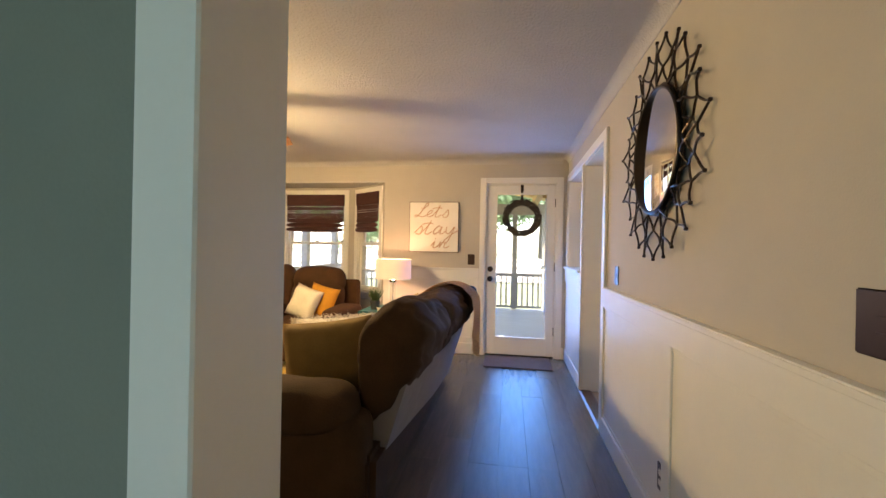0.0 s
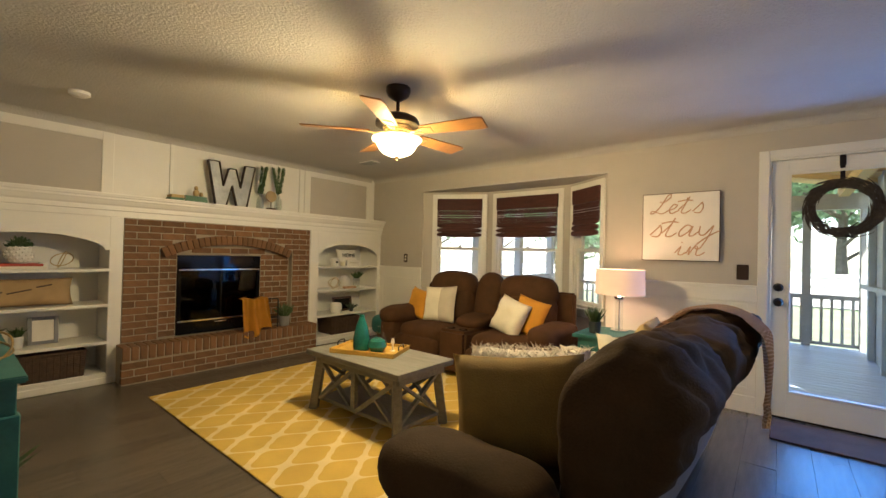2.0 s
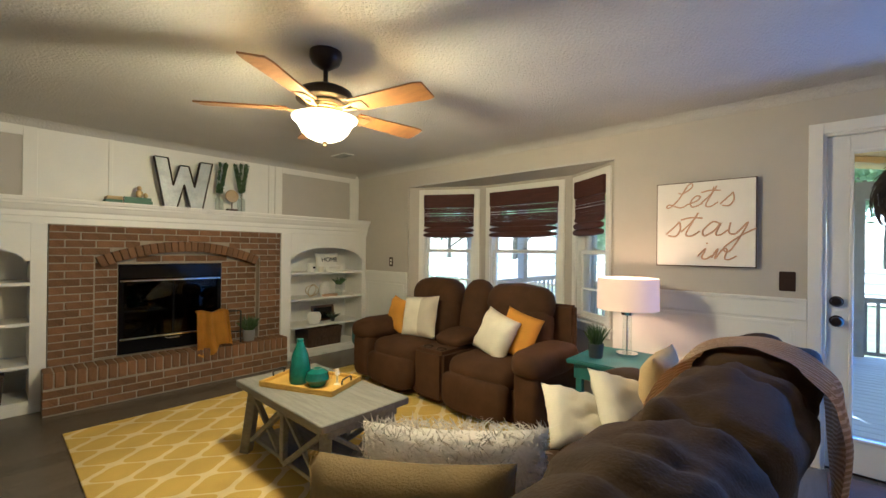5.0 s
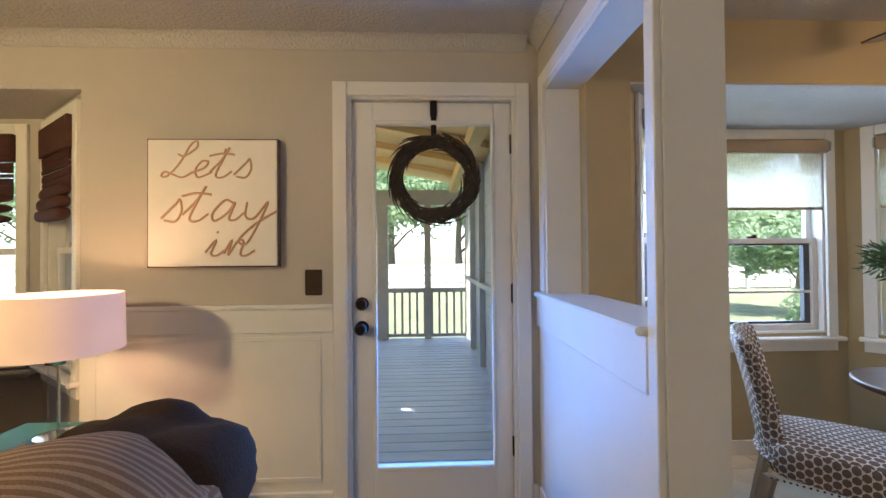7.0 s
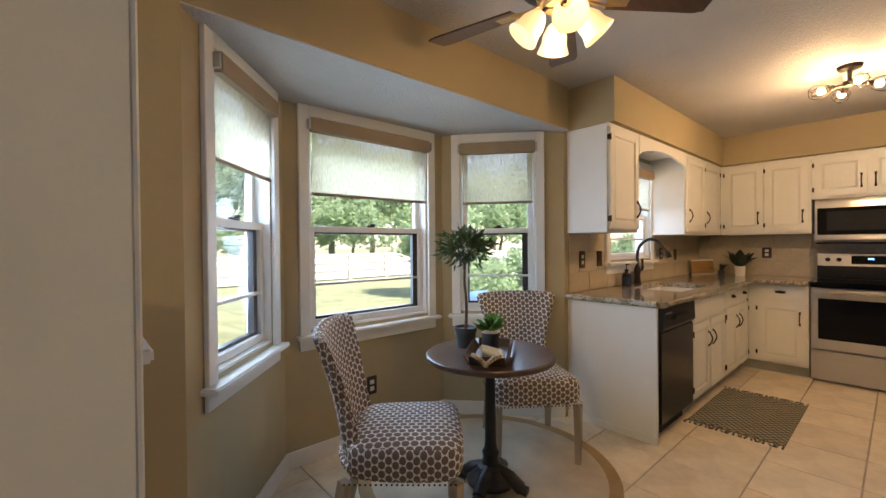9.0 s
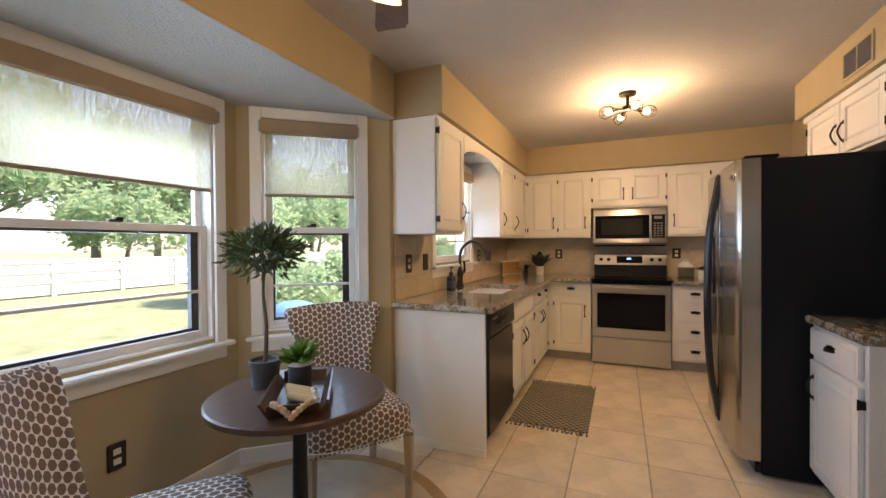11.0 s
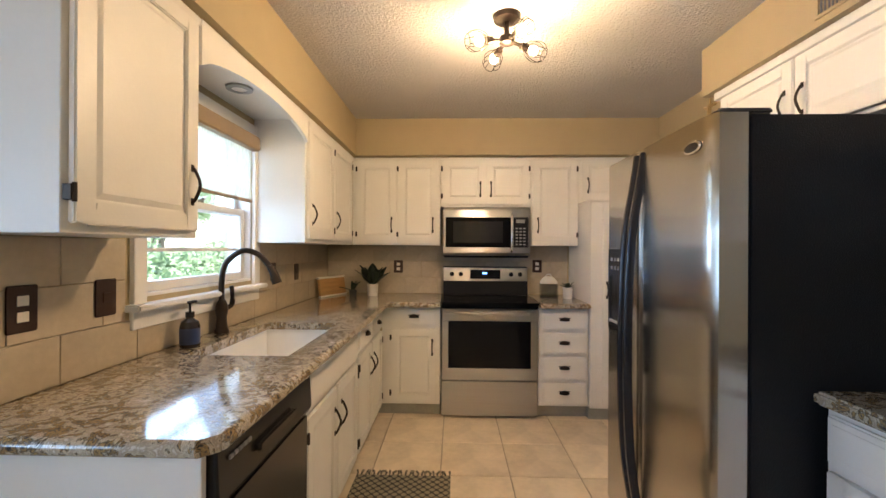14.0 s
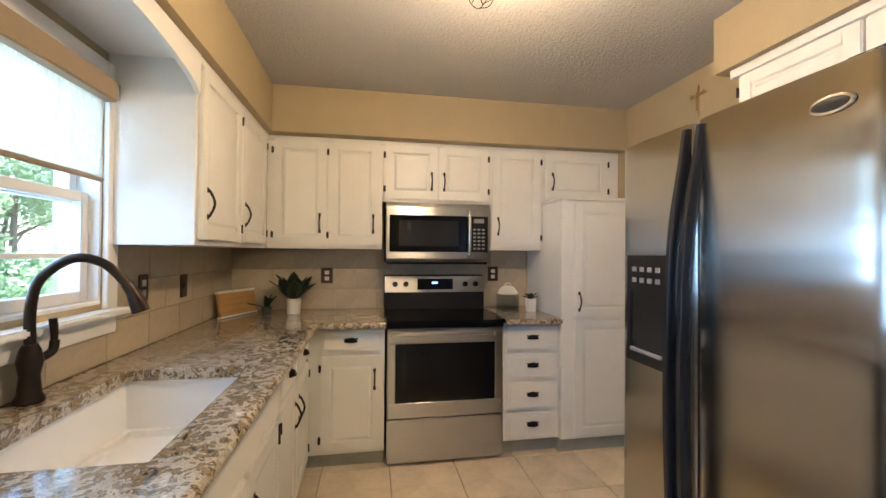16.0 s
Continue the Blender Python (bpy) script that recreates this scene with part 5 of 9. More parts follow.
scatter("cushion", (-3.77, 4.66, 0.660), 0.36, 0.13, -14, 8, -12, "mustard", "mustard yellow scatter cushion on the brown loveseat")
cp = thing("cushion", (-3.40, 4.63, 0.5), "cream and taupe block scatter cushion on the loveseat", "cushion", "scatter cushions")
bm = pillow(0.43, 0.14, pose(-3.40, 4.62, 0.685, -16, -4, 8), 0.01, seed=2)
part("cover", bm, "cream", cp, smooth="all")
bm = pillow(0.43, 0.144, Matrix.Identity(4), 0.01, seed=2)
bmesh.ops.delete(bm, geom=[f for f in bm.faces if f.calc_center_median().x < 0.03 or f.calc_center_median().y > 0], context="FACES")
bm.transform(pose(-3.40, 4.62, 0.685, -16, -4, 8))
part("taupe_panel", bm, "taupe_cloth", cp, "taupe cloth panel", smooth="all")
scatter("cushion", (-2.43, 4.56, 0.655), 0.38, 0.16, -20, 15, -12, "cream", "cream ruffled scatter cushion on the loveseat", 0.02, seed=5)
scatter("cushion", (-2.27, 4.66, 0.665), 0.38, 0.13, -18, 12, -8, "mustard", "mustard yellow scatter cushion on the brown loveseat", seed=6)
scatter("cushion", (-1.09, 2.31, 0.690), 0.50, 0.19, -8, -4, 28, "olive_gold", "olive-gold cushion leaning on the sofa arm", 0.014, height=0.42, seed=8)
fur = thing("cushion", (-1.12, 2.60, 0.47), "shaggy cream fur cushion on the sofa", "cushion", "scatter cushions")
part("cover", pillow(0.52, 0.20, pose(-1.17, 2.56, 0.665, -4, 0, 38), 0.02, height=0.42), "fur", fur, smooth="all")
tf = []
fr_ = random.Random(12)
for k in range(3200):
    u, v = fr_.uniform(-0.26, 0.26), fr_.uniform(0.03, 0.21)
    p = pose(-1.17, 2.56, 0.665, -4, 0, 38) @ Vector((u, fr_.choice((-1, 1)) * 0.10 * (1 - (u / 0.27) ** 4) * (1 - (v / 0.22) ** 4), v))
    d = Vector((fr_.uniform(-0.03, 0.03), fr_.uniform(-0.03, 0.03), fr_.uniform(0.0, 0.028)))
    tf.append((p, d))
bm = bmesh.new()
for p, d in tf:
    s = d.orthogonal().normalized() * 0.0022
    bm.faces.new([bm.verts.new(q) for q in (p - s, p + s, p + d)])
part("tuft", bm, "fur", fur)
scatter("cushion", (-1.33, 3.72, 0.50), 0.36, 0.14, -50, 14, 50, "cream", "cream knotted scatter cushion on the sofa", 0.02, seed=11)
scatter("cushion", (-1.13, 3.84, 0.580), 0.37, 0.14, -44, 16, 58, "cream", "pale cream scatter cushion on the sofa", 0.012, seed=13)
scatter("cushion", (-1.04, 4.04, 0.645), 0.42, 0.15, 6, 0, 92, "tan_cloth", "pale gold scatter cushion on the sofa", 0.012, seed=14)

# throw over the far end of the sofa's back
th = thing("throw_blanket", (-0.75, 3.85, 0.6), "pink-brown striped knit throw with a fringe over the sofa", "blanket")
rows = []
for i in range(29):
    u = i / 28
    row = []
    e_ = 0.05 * max(0.0, (u - 0.72) / 0.28) ** 2
    base = [(-0.93, 0.66 + 0.10 * u), (-0.885 + e_, 0.865 - e_), (-0.765 + e_, 0.975 - e_), (-0.585, 1.012 - e_), (-0.415 - e_, 0.945 - e_), (-0.362 - e_, 0.83), (-0.375, 0.62 - 0.22 * u)]
    pts = smooth_path([(a, 0, b) for a, b in base], 7)
    for k, p in enumerate(pts):
        near = 3.30 + 0.30 * math.exp(-((k / len(pts) - 0.45) / 0.2) ** 2)
        y = near + (4.01 - near) * u
        w = 0.016 * noise.noise(Vector((p.x * 5, y * 9, p.z * 5)))
        fold = 0.012 * math.sin(y * 60 + 2 * math.sin(k * 0.2)) * (k / len(pts))
        row.append((p.x + fold, y + 0.03 * math.sin(k * 0.16), p.z + w))
    rows.append(row)
part("cloth", sheet_between(rows, 0.008), "throw_knit", th, smooth="all", uv=True)
fringe = []
for i in range(26):
    p = Vector(rows[i + 1][-1])
    fringe.append(tube([p, p + Vector((0.004, 0.003, -0.05)), p + Vector((-0.004, 0.0, -0.10))], 0.0035, 5))
part("fringe", join(*fringe), "throw_knit", th, uv=True)

# ---------------------------------------------------------------- rug and coffee table
solo("area_rug", bx(-4.43, -0.98, 2.05, 4.55, 0.001, 0.012, 0.003), "rug", (-2.7, 3.3, 0), "yellow wool rug with a cream trellis pattern", "rug", uv=True)
ct = thing("coffee_table", (-2.745, 3.083, 0), "weathered grey farmhouse coffee table with crossed legs", "coffee table")
G = "grey_wood"
TX, TY = -2.745, 3.083
part("tabletop", bx(TX - 0.525, TX + 0.525, TY - 0.292, TY + 0.292, 0.445, 0.487, 0.005), G, ct)
part("apron", join(bx(TX - 0.455, TX + 0.455, TY - 0.235, TY - 0.21, 0.39, 0.444), bx(TX - 0.455, TX + 0.455, TY + 0.21, TY + 0.235, 0.39, 0.444), bx(TX - 0.48, TX - 0.455, TY - 0.235, TY + 0.235, 0.39, 0.444), bx(TX + 0.455, TX + 0.48, TY - 0.235, TY + 0.235, 0.39, 0.444)), G, ct)
part("bottom_shelf", bx(TX - 0.465, TX + 0.465, TY - 0.20, TY + 0.20, 0.075, 0.105, 0.004), G, ct)


def bar(p0, p1, w=0.045, d=0.045):
    p0, p1 = Vector(p0), Vector(p1)
    way = p1 - p0
    bm = bx(-w / 2, w / 2, -d / 2, d / 2, 0, way.length, 0.003)
    bm.transform(Matrix.Translation(p0) @ way.to_track_quat("Z", "Y").to_matrix().to_4x4())
    return bm


for sx in (-1, 1):
    for sy in (-1, 1):
        part("leg", bar((TX + sx * 0.475, TY + sy * 0.24, 0.012), (TX + sx * 0.425, TY + sy * 0.205, 0.444), 0.062, 0.062), G, ct)
for sy in (-1, 1):
    y = TY + sy * 0.22
    for a, b in ((TX - 0.42, TX - 0.015), (TX + 0.015, TX + 0.42)):
        part("cross_brace", bar((a, y, 0.10), (b, y, 0.395), 0.035, 0.028), G, ct)
        part("cross_brace", bar((b, y - 0.008 * sy, 0.10), (a, y - 0.008 * sy, 0.395), 0.035, 0.022), G, ct)
    part("mid_post", bar((TX, y, 0.10), (TX, y, 0.395), 0.045, 0.034), G, ct)
for sx in (-1, 1):
    x = TX + sx * 0.44
    part("cross_brace", bar((x, TY - 0.20, 0.10), (x, TY + 0.20, 0.395), 0.035, 0.026), G, ct)
    part("cross_brace", bar((x + 0.01, TY + 0.20, 0.10), (x + 0.01, TY - 0.20, 0.395), 0.035, 0.022), G, ct)
tray = thing("tray", (-2.82, 3.05, 0.487), "yellow painted wooden tray with iron handles", "tray", m=pose(-2.85, 3.10, 0.487, 0, 0, 23))
part("board", bx(-0.27, 0.27, -0.17, 0.17, 0, 0.014, 0.003), "tray_yellow", tray)
part("rim", join(bx(-0.27, 0.27, -0.17, -0.156, 0.014, 0.036, 0.003), bx(-0.27, 0.27, 0.156, 0.17, 0.014, 0.036, 0.003), bx(-0.27, -0.256, -0.156, 0.156, 0.014, 0.036, 0.003), bx(0.256, 0.27, -0.156, 0.156, 0.014, 0.036, 0.003)), "tray_yellow", tray)
for sx in (-1, 1):
    part("handle", tube(smooth_path([(sx * 0.262, -0.05, 0.034), (sx * 0.262, -0.045, 0.065), (sx * 0.262, 0.045, 0.065), (sx * 0.262, 0.05, 0.034)], 4), 0.005), "black_iron", tray, smooth=True)
solo("bottle", lathe([(0, 0.501), (0.062, 0.502), (0.068, 0.53), (0.064, 0.60), (0.050, 0.68), (0.024, 0.745), (0.019, 0.765), (0.022, 0.77), (0.020, 0.78), (0, 0.78)], (-2.89, 3.04, 0)), "teal_glass", (-2.89, 3.04, 0.5), "dark teal textured glass bottle on the tray", "bottle", smooth=True)
solo("bottle", lathe([(0, 0.501), (0.045, 0.502), (0.058, 0.53), (0.055, 0.585), (0.030, 0.625), (0.018, 0.65), (0.018, 0.67), (0.024, 0.675), (0, 0.678)], (-2.83, 3.18, 0)), "clear_jar", (-2.83, 3.18, 0.5), "clear green glass bottle on the tray", "bottle", smooth=True)
solo("vase", lathe([(0, 0.501), (0.05, 0.505), (0.075, 0.545), (0.065, 0.59), (0.03, 0.61), (0.0, 0.60)], (-2.75, 3.08, 0)), "teal_glass", (-2.75, 3.08, 0.5), "round teal bubble glass vase on the tray", "vase", smooth=True)
solo("candlestick", lathe([(0, 0.501), (0.022, 0.503), (0.008, 0.512), (0.007, 0.56), (0.016, 0.565), (0.010, 0.60), (0, 0.60)], (-2.68, 3.18, 0), 14), "cream", (-2.68, 3.18, 0.5), "short pale wooden candlestick on the tray", "candlestick", smooth=True)

# ---------------------------------------------------------------- side table and lamp
st = thing("side_table", (-1.46, 4.74, 0), "teal painted side table beside the loveseat", "side table")
part("tabletop", bx(-1.74, -1.22, 4.44, 5.02, 0.575, 0.605, 0.006, 2), "teal_paint", st)
part("apron", bx(-1.70, -1.26, 4.48, 4.98, 0.47, 0.5745, 0.003), "teal_paint", st)
for x in (-1.69, -1.31):
    for y in (4.49, 4.93):
        part("leg", bx(x, x + 0.045, y, y + 0.045, 0, 0.4695, 0.004), "teal_paint", st)
lp = thing("table_lamp", (-1.46, 4.85, 0.605), "glass column table lamp with a pale drum shade, lit", "lamp")
part("foot", lathe([(0, 0.606), (0.075, 0.606), (0.075, 0.622), (0.03, 0.630), (0, 0.630)], (-1.46, 4.85, 0)), "chrome", lp, smooth=True)
part("column", lathe([(0.032, 0.63), (0.032, 0.90), (0, 0.90)], (-1.46, 4.85, 0), 20), "clear_jar", lp, "clear glass column", smooth=True)
part("stem", cyl((-1.46, 4.85, 0.63), (-1.46, 4.85, 1.12), 0.006, seg=10), "chrome", lp)
part("collar", lathe([(0, 0.90), (0.04, 0.90), (0.05, 0.925), (0.03, 0.94), (0, 0.94)], (-1.46, 4.85, 0)), "chrome", lp, smooth=True)
part("shade", lathe([(0.212, 0.945), (0.208, 1.172), (0.204, 1.172), (0.208, 0.945), (0.212, 0.945)], (-1.46, 4.85, 0), 40), "lamp_shade", lp, "pale drum shade lit from within", smooth=True)
part("spider", join(cyl((-1.665, 4.85, 1.15), (-1.255, 4.85, 1.15), 0.003, seg=6), cyl((-1.46, 4.645, 1.15), (-1.46, 5.055, 1.15), 0.003, seg=6)), "chrome", lp)


def tuft_plant(name, at, r_pot, h_pot, pot_mat, leaf_mat, n, ln, spread, label, seed, width=0.012, category="plant"):
    x, y, z = at
    rt = random.Random(seed)
    t = thing(name, at, label, category)
    part("pot", lathe([(0, z), (r_pot * 0.78, z), (r_pot * 0.85, z + 0.006), (r_pot, z + h_pot), (r_pot * 0.9, z + h_pot), (r_pot * 0.86, z + h_pot - 0.012), (0, z + h_pot - 0.014)], (x, y, 0)), pot_mat, t, smooth=True)
    bm = bmesh.new()
    for k in range(n):
        a, tilt = rt.uniform(0, 6.28), rt.uniform(0.1, spread)
        d = Vector((math.cos(a) * math.sin(tilt), math.sin(a) * math.sin(tilt), math.cos(tilt)))
        base = Vector((x + math.cos(a) * r_pot * rt.uniform(0, 0.6), y + math.sin(a) * r_pot * rt.uniform(0, 0.6), z + h_pot - 0.013))
        s = d.cross(Vector((rt.gauss(0, 1), rt.gauss(0, 1), rt.gauss(0, 1)))).normalized() * width
        l_ = ln * rt.uniform(0.6, 1.1)
        droop = Vector((d.x, d.y, -0.4)) * l_ * 0.22 * tilt
        q = [base - s * 0.3, base + d * l_ * 0.55 - s, base + d * l_ + droop, base + d * l_ * 0.55 + s, base + s * 0.3]
        bm.faces.new([bm.verts.new(p) for p in q])
    part("foliage", bm, leaf_mat, t)
    return t


tuft_plant("potted_grass", (-1.60, 4.62, 0.606), 0.055, 0.10, "pot_dark", "green_leaf", 160, 0.16, 0.55, "green grass plant in a dark pot on the side table", 21, 0.004)

# ---------------------------------------------------------------- kitchen cabinets
CW = "white_cabinet"


def door_panel(parent, m, w, h, name="cabinet_door", arch=False):
    """A raised-panel door in its own frame: x across, z up, front at y = 0 and proud to -y."""
    fr = 0.055
    bm = wall_x(0, w, -0.020, 0, 0, h, [(fr, w - fr, fr, h - fr)])
    bmesh.ops.bevel(bm, geom=[e for e in bm.edges if len(e.link_faces) == 2 and e.calc_face_angle(0) > 0.5], offset=0.004, segments=2, affect="EDGES", clamp_overlap=True)
    bm.transform(m)
    door_ob = part(name, bm, CW, parent)
    bm = bx(fr - 0.001, w - fr + 0.001, -0.0085, -0.001, fr - 0.001, h - fr + 0.001)
    field = [f for f in bm.faces if f.normal.y < -0.9]
    bmesh.ops.inset_region(bm, faces=field, thickness=0.012, depth=-0.001)
    bmesh.ops.inset_region(bm, faces=field, thickness=0.022, depth=0.008)
    bm.transform(m)
    part("raised_panel", bm, CW, door_ob)
    return door_ob


def drawer_front(parent, m, w, h):
    bm = bx(0, w, -0.020, 0, 0, h, 0.006, 2)
    bm2 = bx(0.022, w - 0.022, -0.023, -0.0195, 0.022, h - 0.022, 0.003)
    bm = join(bm, bm2)
    bm.transform(m)
    return part("drawer_front", bm, CW, parent)


def pull(parent, m, x, z, ln=0.11, upright=True):
    """A bowed bronze bar handle."""
    pts = [(x, -0.02, z - ln / 2), (x, -0.030, z - ln / 2 + 0.006), (x, -0.048, z), (x, -0.030, z + ln / 2 - 0.006), (x, -0.02, z + ln / 2)]
    bm = join(tube(smooth_path(pts, 5), 0.0052, 8), bx(x - 0.008, x + 0.008, -0.0235, -0.0202, z - ln / 2 - 0.012, z - ln / 2 + 0.012, 0.002), bx(x - 0.008, x + 0.008, -0.0235, -0.0202, z + ln / 2 - 0.012, z + ln / 2 + 0.012, 0.002))
    bm.transform(m)
    return part("handle", bm, "bronze", parent, "dark bronze bow handle", smooth=True)


def cup_pull(parent, m, x, z):
    """A half-round bronze bin pull."""
    n, rows = 10, []
    for i in range(6):
        a = math.pi / 2 * i / 5
        rows.append([(x + 0.042 * math.cos(math.pi * k / n) * (1 - 0.1 * i / 5), -0.0235 - 0.026 * math.sin(a) * math.sin(math.pi * k / n), z + 0.004 + 0.028 * math.cos(a) * math.sin(math.pi * k / n) - 0.006) for k in range(n + 1)])
    bm = join(sheet_between(rows, 0.002), bx(x - 0.045, x + 0.045, -0.0235, -0.0202, z + 0.014, z + 0.022, 0.001))
    bm.transform(m)
    return part("cup_pull", bm, "bronze", parent, "dark bronze cup pull", smooth=True)


def hinges(parent, m, x, h):
    for z in (0.07, h - 0.07):
        bm = join(cyl((x, -0.0225, z - 0.022), (x, -0.0225, z + 0.022), 0.005, seg=8), bx(x - 0.008, x + 0.008, -0.0215, -0.0005, z - 0.018, z + 0.018, 0.001))
        bm.transform(m)
        part("hinge", bm, "bronze", parent, "dark exposed hinge")


# frames: north run faces south, east run faces west, south run faces north
def facing_south(x, y, z):
    return Matrix.Translation((x, y, z))


def facing_west(x, y, z):
    return Matrix.Translation((x, y, z)) @ Matrix.Rotation(radians(-90), 4, "Z")


def facing_north(x, y, z):
    return Matrix.Translation((x, y, z)) @ Matrix.Rotation(radians(180), 4, "Z")


def unit(name, x0, x1, y0, y1, z0, z1, label, cat="cabinet", group="kitchen cabinets"):
    c = thing(name, ((x0 + x1) / 2, (y0 + y1) / 2, z0), label, cat, group)
    part("body", bx(x0, x1, y0, y1, z0, z1, 0.002), CW, c)
    return c


WALL_L, BASE_L = "white painted wall cabinet with raised-panel doors", "white painted base cabinet with bronze handles"
# north wall cabinets
c = unit("wall_cabinet", 3.40, 3.885, 4.762, KN - 0.001, 1.362, 2.112, "white wall cabinet with one raised-panel door, beside the bay")
m = facing_south(3.415, 4.761, 1.385)
d = door_panel(c, m, 0.45, 0.70); pull(d, m, 0.415, 0.15); hinges(d, m, -0.004, 0.70)
c = unit("wall_cabinet", 4.905, 6.033, 4.762, KN - 0.001, 1.362, 2.112, WALL_L)
for x, w, hx, gx in ((4.925, 0.50, 0.05, 0.504), (5.44, 0.50, 0.05, 0.504)):
    m = facing_south(x, 4.761, 1.385)
    d = door_panel(c, m, w, 0.70); pull(d, m, hx, 0.15); hinges(d, m, gx, 0.70)
# arched valance over the sink window with a small lamp behind
pts = [(3.886, 2.112), (3.886, 1.955)] + [(3.886 + 1.018 * k / 20, 1.955 + 0.085 * math.sin(math.pi * k / 20) ** 0.6) for k in range(1, 20)] + [(4.904, 1.955), (4.904, 2.112)]
v = thing("valance", (4.4, 4.77, 1.95), "white arched valance board above the sink window", "valance")
part("board", prism(pts, 4.745, 4.765, "xz"), CW, v)
part("lid", bx(3.886, 4.904, 4.766, KN - 0.001, 2.09, 2.113), CW, v)
dl = thing("downlight", (4.42, 4.90, 2.06), "small round recessed light under the valance, off", "light")
part("rim", lathe([(0.035, 2.088), (0.06, 2.088), (0.058, 2.078), (0.035, 2.076), (0.035, 2.088)], (4.42, 4.90, 0)), "zinc", dl, smooth=True)
part("lens", cyl((4.42, 4.90, 2.080), (4.42, 4.90, 2.089), 0.035, seg=20), "ceramic_white", dl)
# east wall cabinets
EF = 6.034
c = unit("wall_cabinet", EF, KE - 0.001, 4.002, 4.761, 1.362, 2.112, WALL_L)
for y, gx, hx in ((4.72, 0.005, 0.30), (4.365, 0.005, 0.30)):
    m = facing_west(EF - 0.001, y, 1.385)
    d = door_panel(c, m, 0.345, 0.70); pull(d, m, hx, 0.15); hinges(d, m, -0.004, 0.70)
c = unit("wall_cabinet", EF, KE - 0.001, 3.232, 4.001, 1.692, 2.112, "small white wall cabinet above the microwave")
for y, hx, gx in ((3.985, 0.325, -0.004), (3.61, 0.04, 0.367)):
    m = facing_west(EF - 0.001, y, 1.712)
    d = door_panel(c, m, 0.363, 0.375); pull(d, m, hx, 0.13); hinges(d, m, gx, 0.375)
c = unit("wall_cabinet", EF, KE - 0.001, 2.826, 3.231, 1.362, 2.112, WALL_L)
m = facing_west(EF - 0.001, 3.215, 1.385)
d = door_panel(c, m, 0.372, 0.70); pull(d, m, 0.045, 0.15); hinges(d, m, 0.376, 0.70)
c = unit("wall_cabinet", EF, KE - 0.001, 2.202, 2.825, 1.726, 2.112, "white wall cabinet above the pantry")
m = facing_west(EF - 0.001, 2.80, 1.745)
d = door_panel(c, m, 0.50, 0.345); pull(d, m, 0.05, 0.13); hinges(d, m, 0.504, 0.345)
trim("cabinet_top_moulding", join(bx(3.395, 6.03, 4.748, 4.7615, 2.085, 2.1145, 0.003), bx(6.018, 6.0335, 2.21, 4.747, 2.085, 2.1145, 0.003)))
# pantry
c = unit("pantry_cabinet", 5.715, KE - 0.001, 2.202, 2.822, 0.10, 1.70, "tall white pantry cabinet with two panelled doors")
part("lid", bx(5.700, KE - 0.001, 2.202, 2.830, 1.7005, 1.722, 0.003), CW, c)
part("kick", bx(5.76, KE - 0.001, 2.202, 2.82, 0, 0.0995), "porch_wood", c)
for z, h, hz in ((0.125, 0.77, 0.70), (0.92, 0.755, 0.05)):
    m = facing_west(5.714, 2.735, z)
    d = door_panel(c, m, 0.46, h)
    if z > 0.5:
        pull(d, m, 0.03, 0.10)
# base cabinets, north run
NF = 4.452
c = unit("sink_cabinet", 4.035, 4.872, NF, KN - 0.03, 0.10, 0.60, "white sink base cabinet with two doors and a false front")
part("rail_front", bx(4.035, 4.872, NF, NF + 0.02, 0.60, 0.872), CW, c)
part("kick", bx(4.035, 4.872, NF + 0.07, KN - 0.1, 0, 0.0995), "porch_wood", c)
drawer_front(c, facing_south(4.055, NF - 0.001, 0.70), 0.80, 0.15)
for x, hx, gx in ((4.055, 0.345, -0.004), (4.47, 0.04, 0.389)):
    m = facing_south(x, NF - 0.001, 0.125)
    d = door_panel(c, m, 0.385, 0.55); pull(d, m, hx, 0.40); hinges(d, m, gx, 0.55)
c = unit("base_cabinet", 4.873, 5.69, NF, KN - 0.03, 0.10, 0.872, BASE_L)
part("kick", bx(4.873, 5.69, NF + 0.07, KN - 0.1, 0, 0.0995), "porch_wood", c)
for x, w, hx, gx in ((4.893, 0.37, 0.325, -0.004), (5.283, 0.37, 0.04, 0.374)):
    m = facing_south(x, NF - 0.001, 0.725)
    cup_pull(drawer_front(c, m, w, 0.13), m, w / 2, 0.065)
    m = facing_south(x, NF - 0.001, 0.125)
    d = door_panel(c, m, w, 0.575); pull(d, m, hx, 0.43); hinges(d, m, gx, 0.575)
part_panel = thing("end_panel", (3.41, 4.75, 0), "white panel closing the end of the counter", "panel", "kitchen cabinets")
part("board", bx(3.405, 3.424, 4.44, KN - 0.001, 0.0, 0.872, 0.002), CW, part_panel)
part("skirting", bx(3.390, 3.4045, 4.44, KN - 0.001, 0.0, 0.05, 0.004), CW, part_panel)
# dishwasher
dw = thing("dishwasher", (3.73, 4.72, 0), "black built-in dishwasher under the granite worktop", "dishwasher")
part("body", bx(3.426, 4.033, 4.47, KN - 0.03, 0.11, 0.868), "black_side", dw)
part("door", bx(3.430, 4.029, 4.425, 4.469, 0.115, 0.715, 0.008, 2), "black_plastic", dw)
part("control_panel", prism([(4.425, 0.718), (4.412, 0.74), (4.418, 0.862), (4.469, 0.862), (4.469, 0.718)], 3.430, 4.029, "yz"), "black_plastic", dw)
part("handle", bx(3.60, 3.86, 4.398, 4.412, 0.775, 0.805, 0.006, 2), "black_plastic", dw)
part("kick", bx(3.43, 4.03, 4.50, 4.56, 0.0, 0.109), "black_side", dw)
